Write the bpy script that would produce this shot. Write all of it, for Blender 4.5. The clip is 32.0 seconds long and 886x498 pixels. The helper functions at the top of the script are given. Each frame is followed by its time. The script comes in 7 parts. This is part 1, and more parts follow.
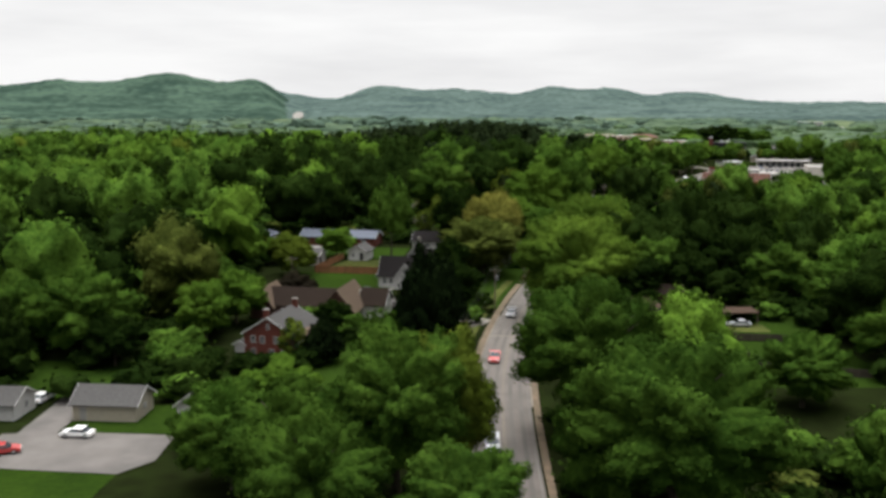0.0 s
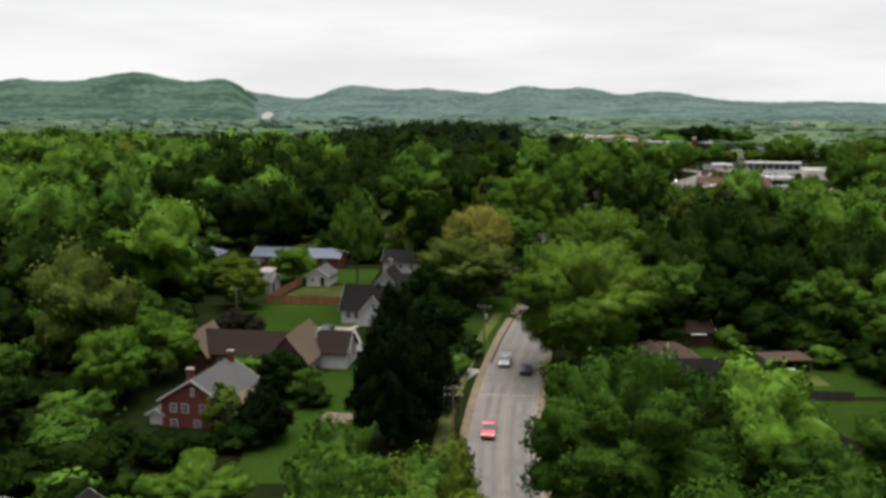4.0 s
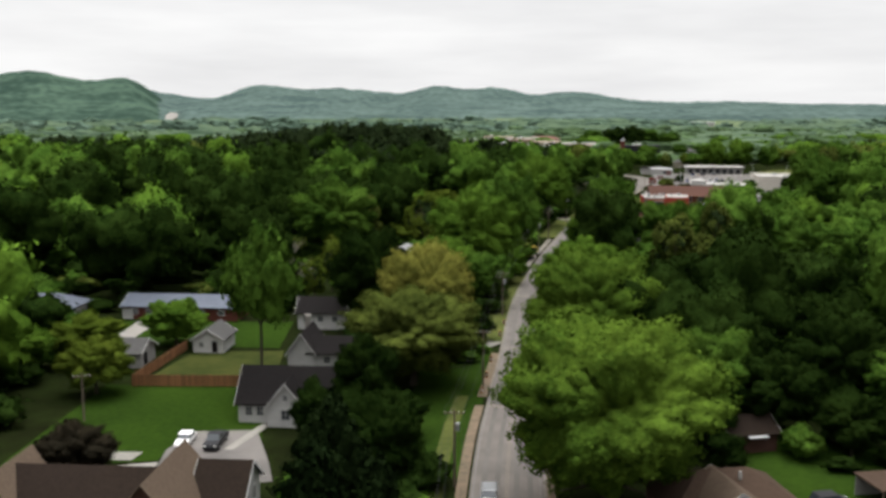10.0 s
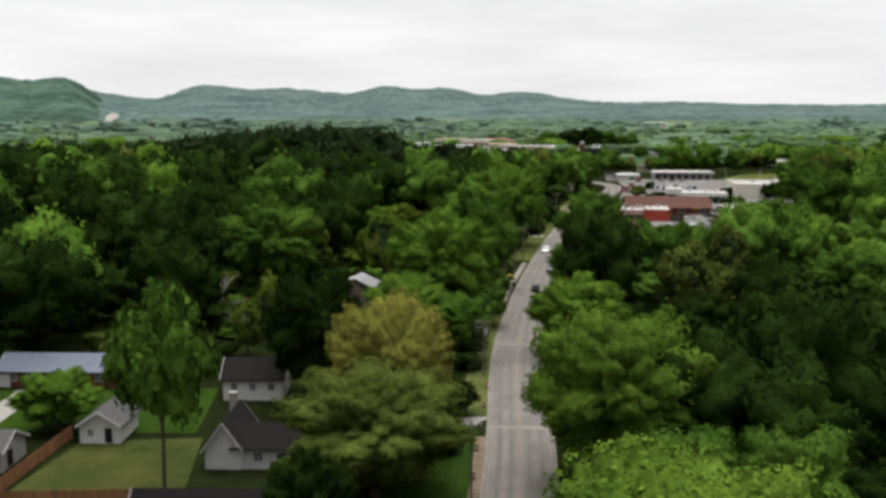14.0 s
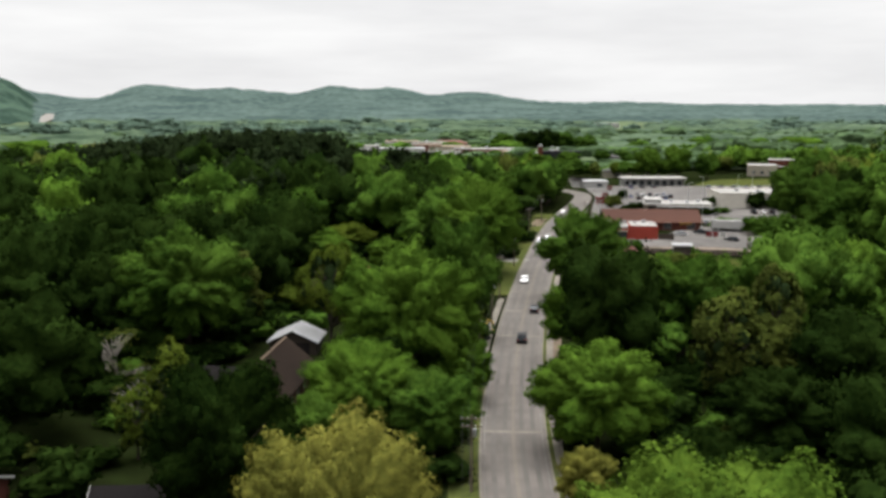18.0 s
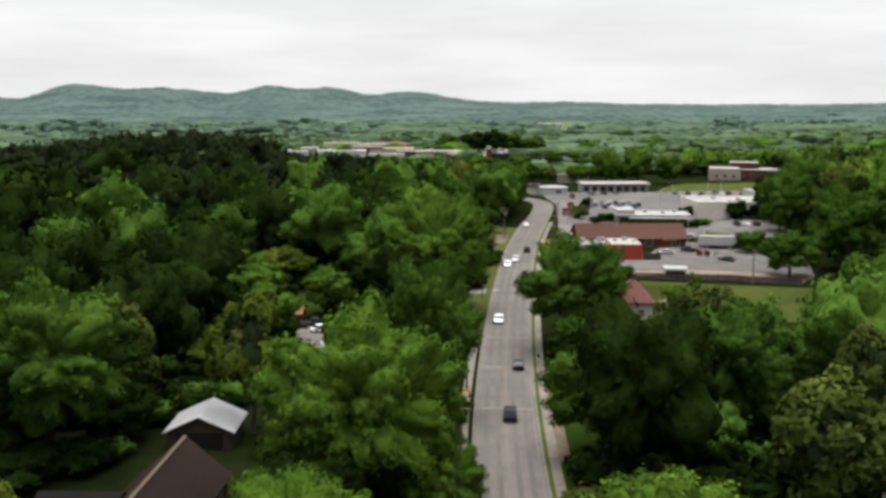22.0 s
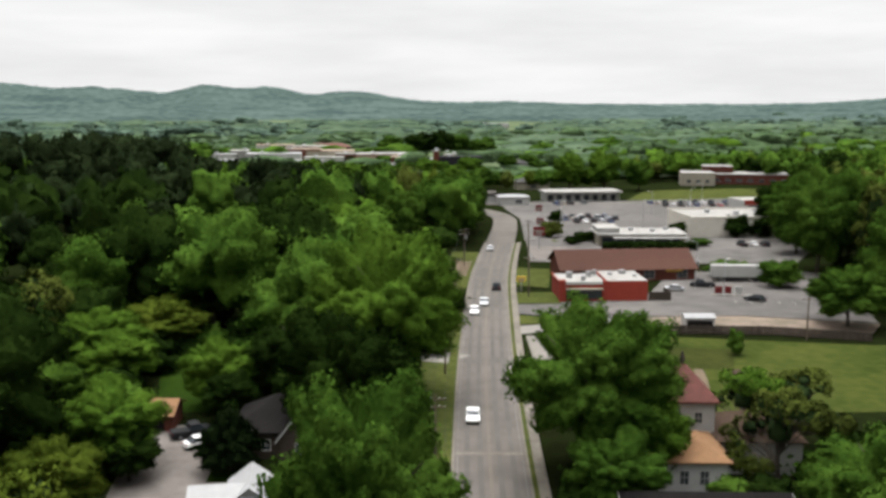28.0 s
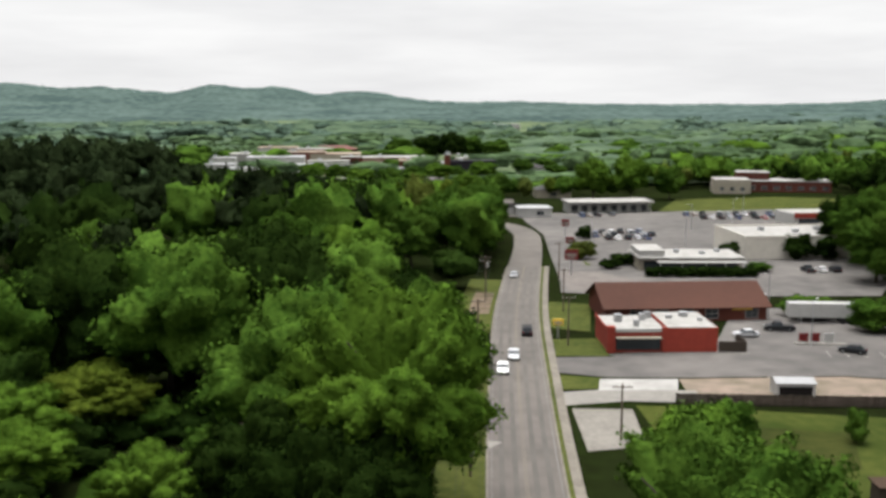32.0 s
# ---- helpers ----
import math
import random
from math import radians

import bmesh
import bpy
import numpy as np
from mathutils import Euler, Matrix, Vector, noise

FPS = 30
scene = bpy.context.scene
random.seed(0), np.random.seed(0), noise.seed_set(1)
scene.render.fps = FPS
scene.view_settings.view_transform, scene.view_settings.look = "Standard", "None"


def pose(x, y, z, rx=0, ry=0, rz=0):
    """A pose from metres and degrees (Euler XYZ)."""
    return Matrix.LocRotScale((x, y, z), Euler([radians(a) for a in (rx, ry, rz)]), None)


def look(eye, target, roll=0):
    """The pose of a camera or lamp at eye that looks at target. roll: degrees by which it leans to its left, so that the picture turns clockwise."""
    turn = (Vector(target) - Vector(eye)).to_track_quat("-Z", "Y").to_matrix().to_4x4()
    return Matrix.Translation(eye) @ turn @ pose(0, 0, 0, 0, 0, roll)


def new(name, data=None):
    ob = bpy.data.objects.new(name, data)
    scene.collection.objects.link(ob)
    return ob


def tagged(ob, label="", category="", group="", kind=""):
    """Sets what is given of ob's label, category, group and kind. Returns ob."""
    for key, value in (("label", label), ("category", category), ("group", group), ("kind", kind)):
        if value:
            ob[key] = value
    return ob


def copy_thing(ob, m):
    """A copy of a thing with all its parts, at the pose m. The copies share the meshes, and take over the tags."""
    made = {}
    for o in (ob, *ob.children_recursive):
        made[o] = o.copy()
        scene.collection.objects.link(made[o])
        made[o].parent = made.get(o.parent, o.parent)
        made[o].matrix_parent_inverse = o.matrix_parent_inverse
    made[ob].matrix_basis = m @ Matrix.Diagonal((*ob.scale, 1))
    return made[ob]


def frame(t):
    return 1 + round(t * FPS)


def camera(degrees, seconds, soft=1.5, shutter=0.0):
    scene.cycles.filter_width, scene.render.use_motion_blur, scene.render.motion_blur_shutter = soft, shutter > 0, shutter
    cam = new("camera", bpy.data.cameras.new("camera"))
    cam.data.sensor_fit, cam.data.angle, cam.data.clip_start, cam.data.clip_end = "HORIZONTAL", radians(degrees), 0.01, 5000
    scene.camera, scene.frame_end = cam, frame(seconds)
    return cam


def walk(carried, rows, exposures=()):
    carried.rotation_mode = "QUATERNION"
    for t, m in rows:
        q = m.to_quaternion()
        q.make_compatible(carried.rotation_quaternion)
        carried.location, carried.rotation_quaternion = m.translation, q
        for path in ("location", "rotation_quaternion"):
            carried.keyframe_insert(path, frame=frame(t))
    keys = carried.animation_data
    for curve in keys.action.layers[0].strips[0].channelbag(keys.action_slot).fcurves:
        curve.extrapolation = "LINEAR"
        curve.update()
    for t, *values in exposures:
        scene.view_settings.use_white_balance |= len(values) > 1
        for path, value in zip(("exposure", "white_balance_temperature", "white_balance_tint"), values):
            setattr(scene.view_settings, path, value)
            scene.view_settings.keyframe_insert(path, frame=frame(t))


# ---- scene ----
cam = camera(50.0, 32.0, soft=3.3)
PITCH = -8.840
# seconds, x, y, z, yaw
PATH = [
    (0.0, -0.0, 0.0, 44.08, 0.0),
    (0.5, -0.09, 4.88, 44.01, -0.027),
    (1.0, -0.18, 9.79, 43.95, -0.066),
    (1.5, -0.28, 14.71, 43.88, -0.121),
    (2.0, -0.4, 19.68, 43.8, -0.197),
    (2.5, -0.56, 24.68, 43.74, -0.26),
    (4.5, -0.84, 45.29, 43.48, -2.296),
    (5.0, -1.21, 50.07, 43.49, -2.839),
    (5.5, -1.64, 54.78, 43.49, -3.35),
    (6.0, -2.07, 59.48, 43.48, -3.823),
    (6.5, -2.55, 64.21, 43.46, -4.222),
    (7.0, -2.89, 69.01, 43.45, -4.631),
    (7.5, -3.08, 73.82, 43.43, -5.057),
    (8.0, -3.15, 78.7, 43.42, -5.471),
    (8.5, -3.14, 83.68, 43.43, -5.853),
    (9.0, -3.11, 88.56, 43.45, -6.193),
    (9.5, -3.08, 93.43, 43.51, -6.537),
    (10.0, -2.88, 98.38, 43.58, -6.978),
    (10.5, -2.71, 103.32, 43.67, -7.396),
    (11.0, -2.54, 108.23, 43.77, -7.793),
    (11.5, -2.34, 113.15, 43.88, -8.213),
    (12.0, -2.08, 118.1, 44.0, -8.644),
    (12.5, -1.77, 123.03, 44.11, -9.056),
    (13.0, -1.43, 128.1, 44.22, -9.415),
    (13.5, -1.0, 133.4, 44.35, -9.731),
    (14.0, -0.48, 138.83, 44.48, -10.056),
    (14.5, 0.13, 144.36, 44.62, -10.444),
    (16.5, 2.55, 167.54, 45.0, -12.133),
    (17.0, 3.5, 173.59, 44.96, -12.508),
    (17.5, 4.46, 179.67, 44.9, -12.852),
    (18.0, 5.39, 185.76, 44.84, -13.192),
    (18.5, 6.27, 191.81, 44.76, -13.567),
    (19.0, 7.12, 197.77, 44.69, -13.988),
    (19.5, 8.0, 203.56, 44.63, -14.441),
    (20.0, 8.89, 209.21, 44.57, -14.905),
    (20.5, 9.81, 214.74, 44.55, -15.398),
    (21.0, 10.78, 220.19, 44.54, -15.891),
    (21.5, 11.81, 225.53, 44.55, -16.371),
    (22.0, 12.94, 230.76, 44.57, -16.859),
    (22.5, 14.16, 235.86, 44.56, -17.381),
    (23.0, 15.44, 240.92, 44.53, -17.909),
    (23.5, 16.82, 245.98, 44.46, -18.47),
    (24.0, 18.22, 251.05, 44.35, -19.002),
    (24.5, 19.66, 256.12, 44.21, -19.511),
    (25.0, 21.2, 261.18, 44.05, -20.012),
    (25.5, 22.84, 266.19, 43.88, -20.503),
    (27.5, 29.7, 287.09, 43.16, -20.447),
    (28.0, 31.24, 292.02, 43.15, -20.307),
    (28.5, 32.78, 296.92, 43.2, -20.194),
    (29.0, 34.3, 301.83, 43.25, -20.094),
    (29.5, 35.8, 306.75, 43.33, -20.002),
    (30.0, 37.33, 311.64, 43.4, -19.931),
    (30.5, 38.89, 316.49, 43.45, -19.878),
    (31.0, 40.44, 321.23, 43.48, -19.83),
    (31.5, 41.97, 325.88, 43.49, -19.795),
    (32.0, 43.52, 330.5, 43.49, -19.784),
]
walk(cam, [(t, pose(x, y, z, 90 + PITCH, 0, yaw)) for t, x, y, z, yaw in PATH])

# ---- sky and light ----
world = bpy.data.worlds.new("world")
scene.world = world
world.use_nodes = True
wn, wl = world.node_tree.nodes, world.node_tree.links
sky = wn.new("ShaderNodeTexSky")
sky.sky_type, sky.sun_disc = "NISHITA", False
sky.sun_elevation, sky.sun_rotation = radians(66), radians(8)
sky.air_density, sky.dust_density = 1.0, 4.0
hsv = wn.new("ShaderNodeHueSaturation")
hsv.inputs["Saturation"].default_value = 0.25
hsv.inputs["Value"].default_value = 0.10
wl.new(sky.outputs[0], hsv.inputs["Color"])
coord = wn.new("ShaderNodeTexCoord")
stretch = wn.new("ShaderNodeMapping")
stretch.inputs["Scale"].default_value = (1.3, 1.3, 9.0)
wl.new(coord.outputs["Generated"], stretch.inputs["Vector"])
cloud = wn.new("ShaderNodeTexNoise")
cloud.inputs["Scale"].default_value, cloud.inputs["Detail"].default_value, cloud.inputs["Roughness"].default_value = 2.2, 6.0, 0.55
wl.new(stretch.outputs[0], cloud.inputs["Vector"])
deck = wn.new("ShaderNodeValToRGB")
deck.color_ramp.elements[0].position, deck.color_ramp.elements[0].color = 0.30, (0.74, 0.74, 0.75, 1)
deck.color_ramp.elements[1].position, deck.color_ramp.elements[1].color = 0.64, (0.915, 0.915, 0.915, 1)
wl.new(cloud.outputs["Fac"], deck.inputs[0])
cover = wn.new("ShaderNodeMixRGB")
cover.inputs[0].default_value = 0.9
wl.new(hsv.outputs[0], cover.inputs[1])
wl.new(deck.outputs[0], cover.inputs[2])
wn["Background"].inputs["Strength"].default_value = 1.14
# an overcast sky is brighter overhead than at the horizon
height = wn.new("ShaderNodeSeparateXYZ")
wl.new(coord.outputs["Generated"], height.inputs[0])
rise = wn.new("ShaderNodeMapRange")
rise.inputs["From Min"].default_value, rise.inputs["From Max"].default_value = 0.72, 1.0
rise.inputs["To Min"].default_value, rise.inputs["To Max"].default_value = 1.0, 9.0
wl.new(height.outputs["Z"], rise.inputs["Value"])
vault = wn.new("ShaderNodeVectorMath")
vault.operation = "SCALE"
wl.new(cover.outputs[0], vault.inputs[0])
wl.new(rise.outputs[0], vault.inputs["Scale"])
wl.new(vault.outputs[0], wn["Background"].inputs["Color"])

sun = new("sun", bpy.data.lights.new("sun", "SUN"))
sun.data.energy, sun.data.angle, sun.data.color = 1.5, radians(12), (1.0, 0.97, 0.92)
sun.matrix_world = look((0, 0, 300), (-20, -130, 0))
scene.view_settings.exposure = 0.0


# ---- materials ----
def mat(name, a, b=None, scale=1.0, rough=0.9, bump=0.0, big=0.06, island=0.0, each=0.0, metal=0.0, clear=0.0, stretchy=None, soft=0.15):
    """A surface of two base colours mixed by grain and by broad stains; island and each vary pieces and objects."""
    m = bpy.data.materials.new(name)
    m.use_nodes = True
    n, l = m.node_tree.nodes, m.node_tree.links
    bsdf = n["Principled BSDF"]
    bsdf.inputs["Roughness"].default_value, bsdf.inputs["Metallic"].default_value = rough, metal
    bsdf.inputs["Specular IOR Level"].default_value = soft
    b = b or tuple(c * 0.72 for c in a)
    tc = n.new("ShaderNodeTexCoord")
    src = tc.outputs["Object"]
    if stretchy:
        mp = n.new("ShaderNodeMapping")
        mp.inputs["Scale"].default_value = stretchy
        l.new(src, mp.inputs["Vector"])
        src = mp.outputs[0]
    fine = n.new("ShaderNodeTexNoise")
    fine.inputs["Scale"].default_value, fine.inputs["Detail"].default_value = scale, 5.0
    broad = n.new("ShaderNodeTexNoise")
    broad.inputs["Scale"].default_value, broad.inputs["Detail"].default_value = big, 3.0
    l.new(src, fine.inputs["Vector"])
    l.new(tc.outputs["Object"], broad.inputs["Vector"])
    add = n.new("ShaderNodeMath")
    add.operation = "ADD"
    l.new(fine.outputs["Fac"], add.inputs[0])
    l.new(broad.outputs["Fac"], add.inputs[1])
    span = n.new("ShaderNodeMapRange")
    span.inputs["From Min"].default_value, span.inputs["From Max"].default_value = 0.72, 1.28
    l.new(add.outputs[0], span.inputs["Value"])
    mix = n.new("ShaderNodeMixRGB")
    mix.inputs[1].default_value, mix.inputs[2].default_value = (*b, 1), (*a, 1)
    l.new(span.outputs[0], mix.inputs[0])
    out = mix.outputs[0]
    for amount, node, sock in ((island, "ShaderNodeNewGeometry", "Random Per Island"), (each, "ShaderNodeObjectInfo", "Random")):
        if amount:
            rnd = n.new(node)
            rng = n.new("ShaderNodeMapRange")
            rng.inputs["To Min"].default_value, rng.inputs["To Max"].default_value = 1 - amount, 1 + amount
            l.new(rnd.outputs[sock], rng.inputs["Value"])
            val = n.new("ShaderNodeHueSaturation")
            l.new(out, val.inputs["Color"])
            l.new(rng.outputs[0], val.inputs["Value"])
            out = val.outputs[0]
    l.new(out, bsdf.inputs["Base Color"])
    if bump:
        bp = n.new("ShaderNodeBump")
        bp.inputs["Strength"].default_value, bp.inputs["Distance"].default_value = bump, 0.05
        l.new(fine.outputs["Fac"], bp.inputs["Height"])
        l.new(bp.outputs[0], bsdf.inputs["Normal"])
    if clear:
        bsdf.inputs["Coat Weight"].default_value = clear
    return m


def leafy(name, a, b, island=0.28, scale=1.3, big=0.09, relief=0.9):
    """Foliage: leaf-sized mottling and relief in true metres, and a little light let through."""
    m = mat(name, a, b, scale=scale, rough=1.0, island=island, big=big, soft=0.0)
    n, l = m.node_tree.nodes, m.node_tree.links
    bsdf, out = n["Principled BSDF"], n["Material Output"]
    where = n.new("ShaderNodeNewGeometry")
    grains = [q for q in n if q.bl_idname == "ShaderNodeTexNoise"]
    for q in grains:
        l.new(where.outputs["Position"], q.inputs["Vector"])
    for q in n:
        if q.bl_idname == "ShaderNodeMapRange" and abs(q.inputs["From Min"].default_value - 0.72) < 1e-4:
            q.inputs["From Min"].default_value, q.inputs["From Max"].default_value = 0.84, 1.18
    if relief:
        bp = n.new("ShaderNodeBump")
        bp.inputs["Strength"].default_value, bp.inputs["Distance"].default_value = relief, 0.5
        l.new(grains[0].outputs["Fac"], bp.inputs["Height"])
        l.new(bp.outputs[0], bsdf.inputs["Normal"])
    thin = n.new("ShaderNodeBsdfTranslucent")
    l.new(bsdf.inputs["Base Color"].links[0].from_socket, thin.inputs["Color"])
    both = n.new("ShaderNodeMixShader")
    both.inputs[0].default_value = 0.10
    l.new(bsdf.outputs[0], both.inputs[1])
    l.new(thin.outputs[0], both.inputs[2])
    l.new(both.outputs[0], out.inputs["Surface"])
    return m


LEAF = {
    "oak": leafy("oak_leaf", (0.0520, 0.0970, 0.0135), (0.0240, 0.0525, 0.0073)),
    # the oak leaf colour, darkened by a third
    "deep_oak": leafy("deep_oak_leaf", (0.0340, 0.0660, 0.0092), (0.0155, 0.0350, 0.0052)),
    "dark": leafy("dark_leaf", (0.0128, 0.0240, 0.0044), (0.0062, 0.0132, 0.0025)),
    "bright": leafy("bright_leaf", (0.0680, 0.1230, 0.0145), (0.0360, 0.0740, 0.0088)),
    "spring": leafy("spring_leaf", (0.0690, 0.1130, 0.0140), (0.0370, 0.0690, 0.0089)),
    "lime": leafy("lime_leaf", (0.0704, 0.0944, 0.0120), (0.0416, 0.0624, 0.0078)),
    "olive": leafy("olive_leaf", (0.0640, 0.0800, 0.0155), (0.0350, 0.0465, 0.0095)),
    "gold": leafy("gold_leaf", (0.1600, 0.1530, 0.0300), (0.0930, 0.0960, 0.0190)),
    "maroon": leafy("maroon_leaf", (0.0220, 0.0180, 0.0113), (0.0122, 0.0108, 0.0072)),
    "cedar": leafy("cedar_needle", (0.0090, 0.0158, 0.0049), (0.0045, 0.0087, 0.0029)),
    "pine": leafy("pine_needle", (0.0140, 0.0212, 0.0082), (0.0072, 0.0121, 0.0047)),
    # far trees: haze put into the leaf colour, paler and bluer
    "hazel": leafy("hazed_green_leaf", (0.0700, 0.1080, 0.0500), (0.0420, 0.0700, 0.0330)),
    "willow": leafy("hazed_grey_leaf", (0.0810, 0.1189, 0.0878), (0.0578, 0.0919, 0.0670)),
}
# dark colour of crown cores: shade between the leaves, painted in
CORE_SHADE = mat("core_shade", (0.020, 0.034, 0.011), (0.011, 0.019, 0.007), scale=1.5, soft=0.0)
# distant canopies: haze is mixed into the leaf colour, least on the near ridge
HILLWOOD = leafy("hazed_hill_leaf", (0.0780, 0.1090, 0.0960), (0.0400, 0.0610, 0.0560), island=0.0, scale=0.04, big=0.005, relief=0.0)
NEARHILL = leafy("hazed_ridge_leaf", (0.0520, 0.0840, 0.0600), (0.0220, 0.0390, 0.0300), island=0.0, scale=0.04, big=0.006, relief=0.0)
PLAINWOOD = leafy("hazed_plain_leaf", (0.0800, 0.1130, 0.0690), (0.0270, 0.0450, 0.0290), island=0.0, scale=0.03, big=0.006, relief=0.0)
BARK = mat("bark", (0.0650, 0.0525, 0.0400), (0.0300, 0.0250, 0.0200), scale=3.0, bump=0.6, stretchy=(1, 1, 0.2))
PALEBARK = mat("pale_grey_bark", (0.1500, 0.1350, 0.1150), (0.0850, 0.0750, 0.0650), scale=3.0, bump=0.5)
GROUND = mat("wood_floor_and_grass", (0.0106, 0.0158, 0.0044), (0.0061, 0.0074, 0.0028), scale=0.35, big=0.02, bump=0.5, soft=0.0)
# grass of the far plain, its colour lifted and blued for haze
MEADOW = mat("hazed_meadow", (0.1000, 0.1250, 0.0680), (0.0640, 0.0880, 0.0480), scale=0.05, big=0.006, soft=0.0)
LAWN = mat("lawn_grass", (0.0185, 0.0362, 0.0051), (0.0106, 0.0214, 0.0037), scale=1.2, big=0.08, bump=0.4, soft=0.0)
PALELAWN = mat("pale_lawn_grass", (0.0500, 0.0580, 0.0145), (0.0240, 0.0350, 0.0085), scale=0.5, big=0.06, bump=0.4, soft=0.0)
YARDGRASS = mat("trodden_yard_grass", (0.0360, 0.0400, 0.0115), (0.0190, 0.0250, 0.0075), scale=0.7, big=0.12, bump=0.4, soft=0.0)
DRYGRASS = mat("dry_grass", (0.0634, 0.0698, 0.0202), (0.0317, 0.0418, 0.0122), scale=0.9, big=0.15, bump=0.4, soft=0.0)
ASPHALT = mat("old_asphalt", (0.1150, 0.1020, 0.0905), (0.0750, 0.0675, 0.0605), scale=0.30, big=0.045, bump=0.15)
TRACK = mat("worn_wheel_track", (0.0960, 0.0875, 0.0790), (0.0690, 0.0630, 0.0570), scale=0.25, big=0.06, bump=0.1)
LOT = mat("parking_asphalt", (0.1180, 0.1075, 0.0995), (0.0620, 0.0580, 0.0545), scale=0.22, big=0.03, bump=0.15)
KERB = mat("worn_kerb_concrete", (0.1600, 0.1420, 0.1180), (0.0950, 0.0840, 0.0700), scale=0.9, big=0.15, bump=0.2)
EDGEPAINT = mat("worn_edge_paint", (0.1650, 0.1560, 0.1430), (0.1000, 0.0930, 0.0850), scale=1.2, big=0.1)
PALEWALL = mat("pale_painted_block", (0.5200, 0.4900, 0.4300), (0.4300, 0.4000, 0.3500), scale=0.6, big=0.08, bump=0.1)
HALLWALL = mat("dark_cladding", (0.0200, 0.0180, 0.0240), (0.0130, 0.0120, 0.0160), scale=0.4)
YARD = mat("worn_yard_paving", (0.1400, 0.1230, 0.1120), (0.0950, 0.0830, 0.0750), scale=0.7, big=0.15, bump=0.2)
CONCRETE = mat("concrete", (0.1964, 0.1827, 0.1640), (0.1413, 0.1322, 0.1186), scale=1.5, big=0.2, bump=0.15)
DIRT = mat("bare_dirt", (0.1300, 0.0950, 0.0640), (0.0700, 0.0560, 0.0370), scale=0.8, big=0.2, bump=0.4)
PINKSOIL = mat("pink_soil", (0.2250, 0.1680, 0.1380), (0.0850, 0.0760, 0.0500), scale=0.28, big=0.10, bump=0.4)
GRAVEL = mat("gravel", (0.1822, 0.1670, 0.1469), (0.1217, 0.1116, 0.0965), scale=1.4, big=0.2, bump=0.5)
LINE = mat("road_paint", (0.2635, 0.2534, 0.2282), (0.1670, 0.1570, 0.1418), scale=1.8, big=0.3)
YELLOW = mat("faded_yellow_paint", (0.1500, 0.1280, 0.0950), (0.1050, 0.0930, 0.0780), scale=1.8)
BRICK = mat("red_brick", (0.0960, 0.0300, 0.0205), (0.0620, 0.0200, 0.0148), scale=6.0, bump=0.4, each=0.15)
DARKBRICK = mat("dark_brick", (0.0630, 0.0300, 0.0228), (0.0420, 0.0216, 0.0168), scale=6.0, bump=0.4, each=0.1)
TANBRICK = mat("tan_brick", (0.2534, 0.1649, 0.1267), (0.1901, 0.1267, 0.0979), scale=4.0, bump=0.3)
TANROOF = mat("tan_metal_roof", (0.2916, 0.2282, 0.1771), (0.2282, 0.1771, 0.1397), scale=1.2, bump=0.2)
CREAM = mat("cream_block", (0.2673, 0.2408, 0.1875), (0.2142, 0.1920, 0.1514), scale=1.5, bump=0.2)
WHITE = mat("white_paint", (0.3479, 0.3434, 0.3301), (0.2857, 0.2813, 0.2673), scale=1.2, bump=0.1)
GREYWALL = mat("grey_siding", (0.2448, 0.2376, 0.2232), (0.1800, 0.1728, 0.1656), scale=1.2, bump=0.1)
REDPAINT = mat("red_painted_wall", (0.2282, 0.0382, 0.0252), (0.1714, 0.0288, 0.0202), scale=1.0, bump=0.1)
SHINGLE_DARK = mat("dark_shingle", (0.0131, 0.0114, 0.0112), (0.0072, 0.0064, 0.0064), scale=2.5, bump=0.5, each=0.2, soft=0.04)
SHINGLE_BROWN = mat("brown_shingle", (0.0587, 0.0393, 0.0284), (0.0356, 0.0243, 0.0179), scale=2.5, bump=0.5, each=0.15, soft=0.04)
SHINGLE_UMBER = mat("umber_shingle", (0.0188, 0.0131, 0.0099), (0.0109, 0.0079, 0.0063), scale=2.5, bump=0.5, each=0.15, soft=0.04)
SHINGLE_TAN = mat("tan_shingle", (0.0867, 0.0643, 0.0464), (0.0614, 0.0448, 0.0328), scale=2.5, bump=0.5, each=0.12, soft=0.04)
SHINGLE_GREY = mat("grey_shingle", (0.0705, 0.0685, 0.0661), (0.0472, 0.0457, 0.0446), scale=2.5, bump=0.5, each=0.12, soft=0.04)
SHINGLE_BLUE = mat("blue_grey_shingle", (0.0950, 0.1044, 0.1267), (0.0634, 0.0713, 0.0886), scale=2.5, bump=0.5, each=0.1, soft=0.04)
ROOF_RUST = mat("rust_red_metal_roof", (0.1208, 0.0398, 0.0312), (0.0793, 0.0287, 0.0222), scale=1.2, bump=0.2, rough=0.6)
ROOF_ORANGE = mat("orange_tan_shingle", (0.2131, 0.1192, 0.0610), (0.1521, 0.0835, 0.0432), scale=1.6, bump=0.4)
ROOF_WHITE = mat("pale_metal_roof", (0.2946, 0.2946, 0.2946), (0.2319, 0.2319, 0.2319), scale=0.9, bump=0.1, rough=0.5)
ROOF_FLAT = mat("white_membrane_roof", (0.2946, 0.2857, 0.2673), (0.2053, 0.1964, 0.1831), scale=0.7, big=0.25, bump=0.1)
ROOF_BARK = mat("brown_ribbed_roof", (0.0687, 0.0302, 0.0208), (0.0447, 0.0203, 0.0146), scale=1.6, bump=0.3, stretchy=(3, 0.3, 1))
FENCEWOOD = mat("cedar_fence_wood", (0.2030, 0.0950, 0.0418), (0.1267, 0.0605, 0.0288), scale=2.0, bump=0.4, each=0.25, stretchy=(4, 4, 0.4))
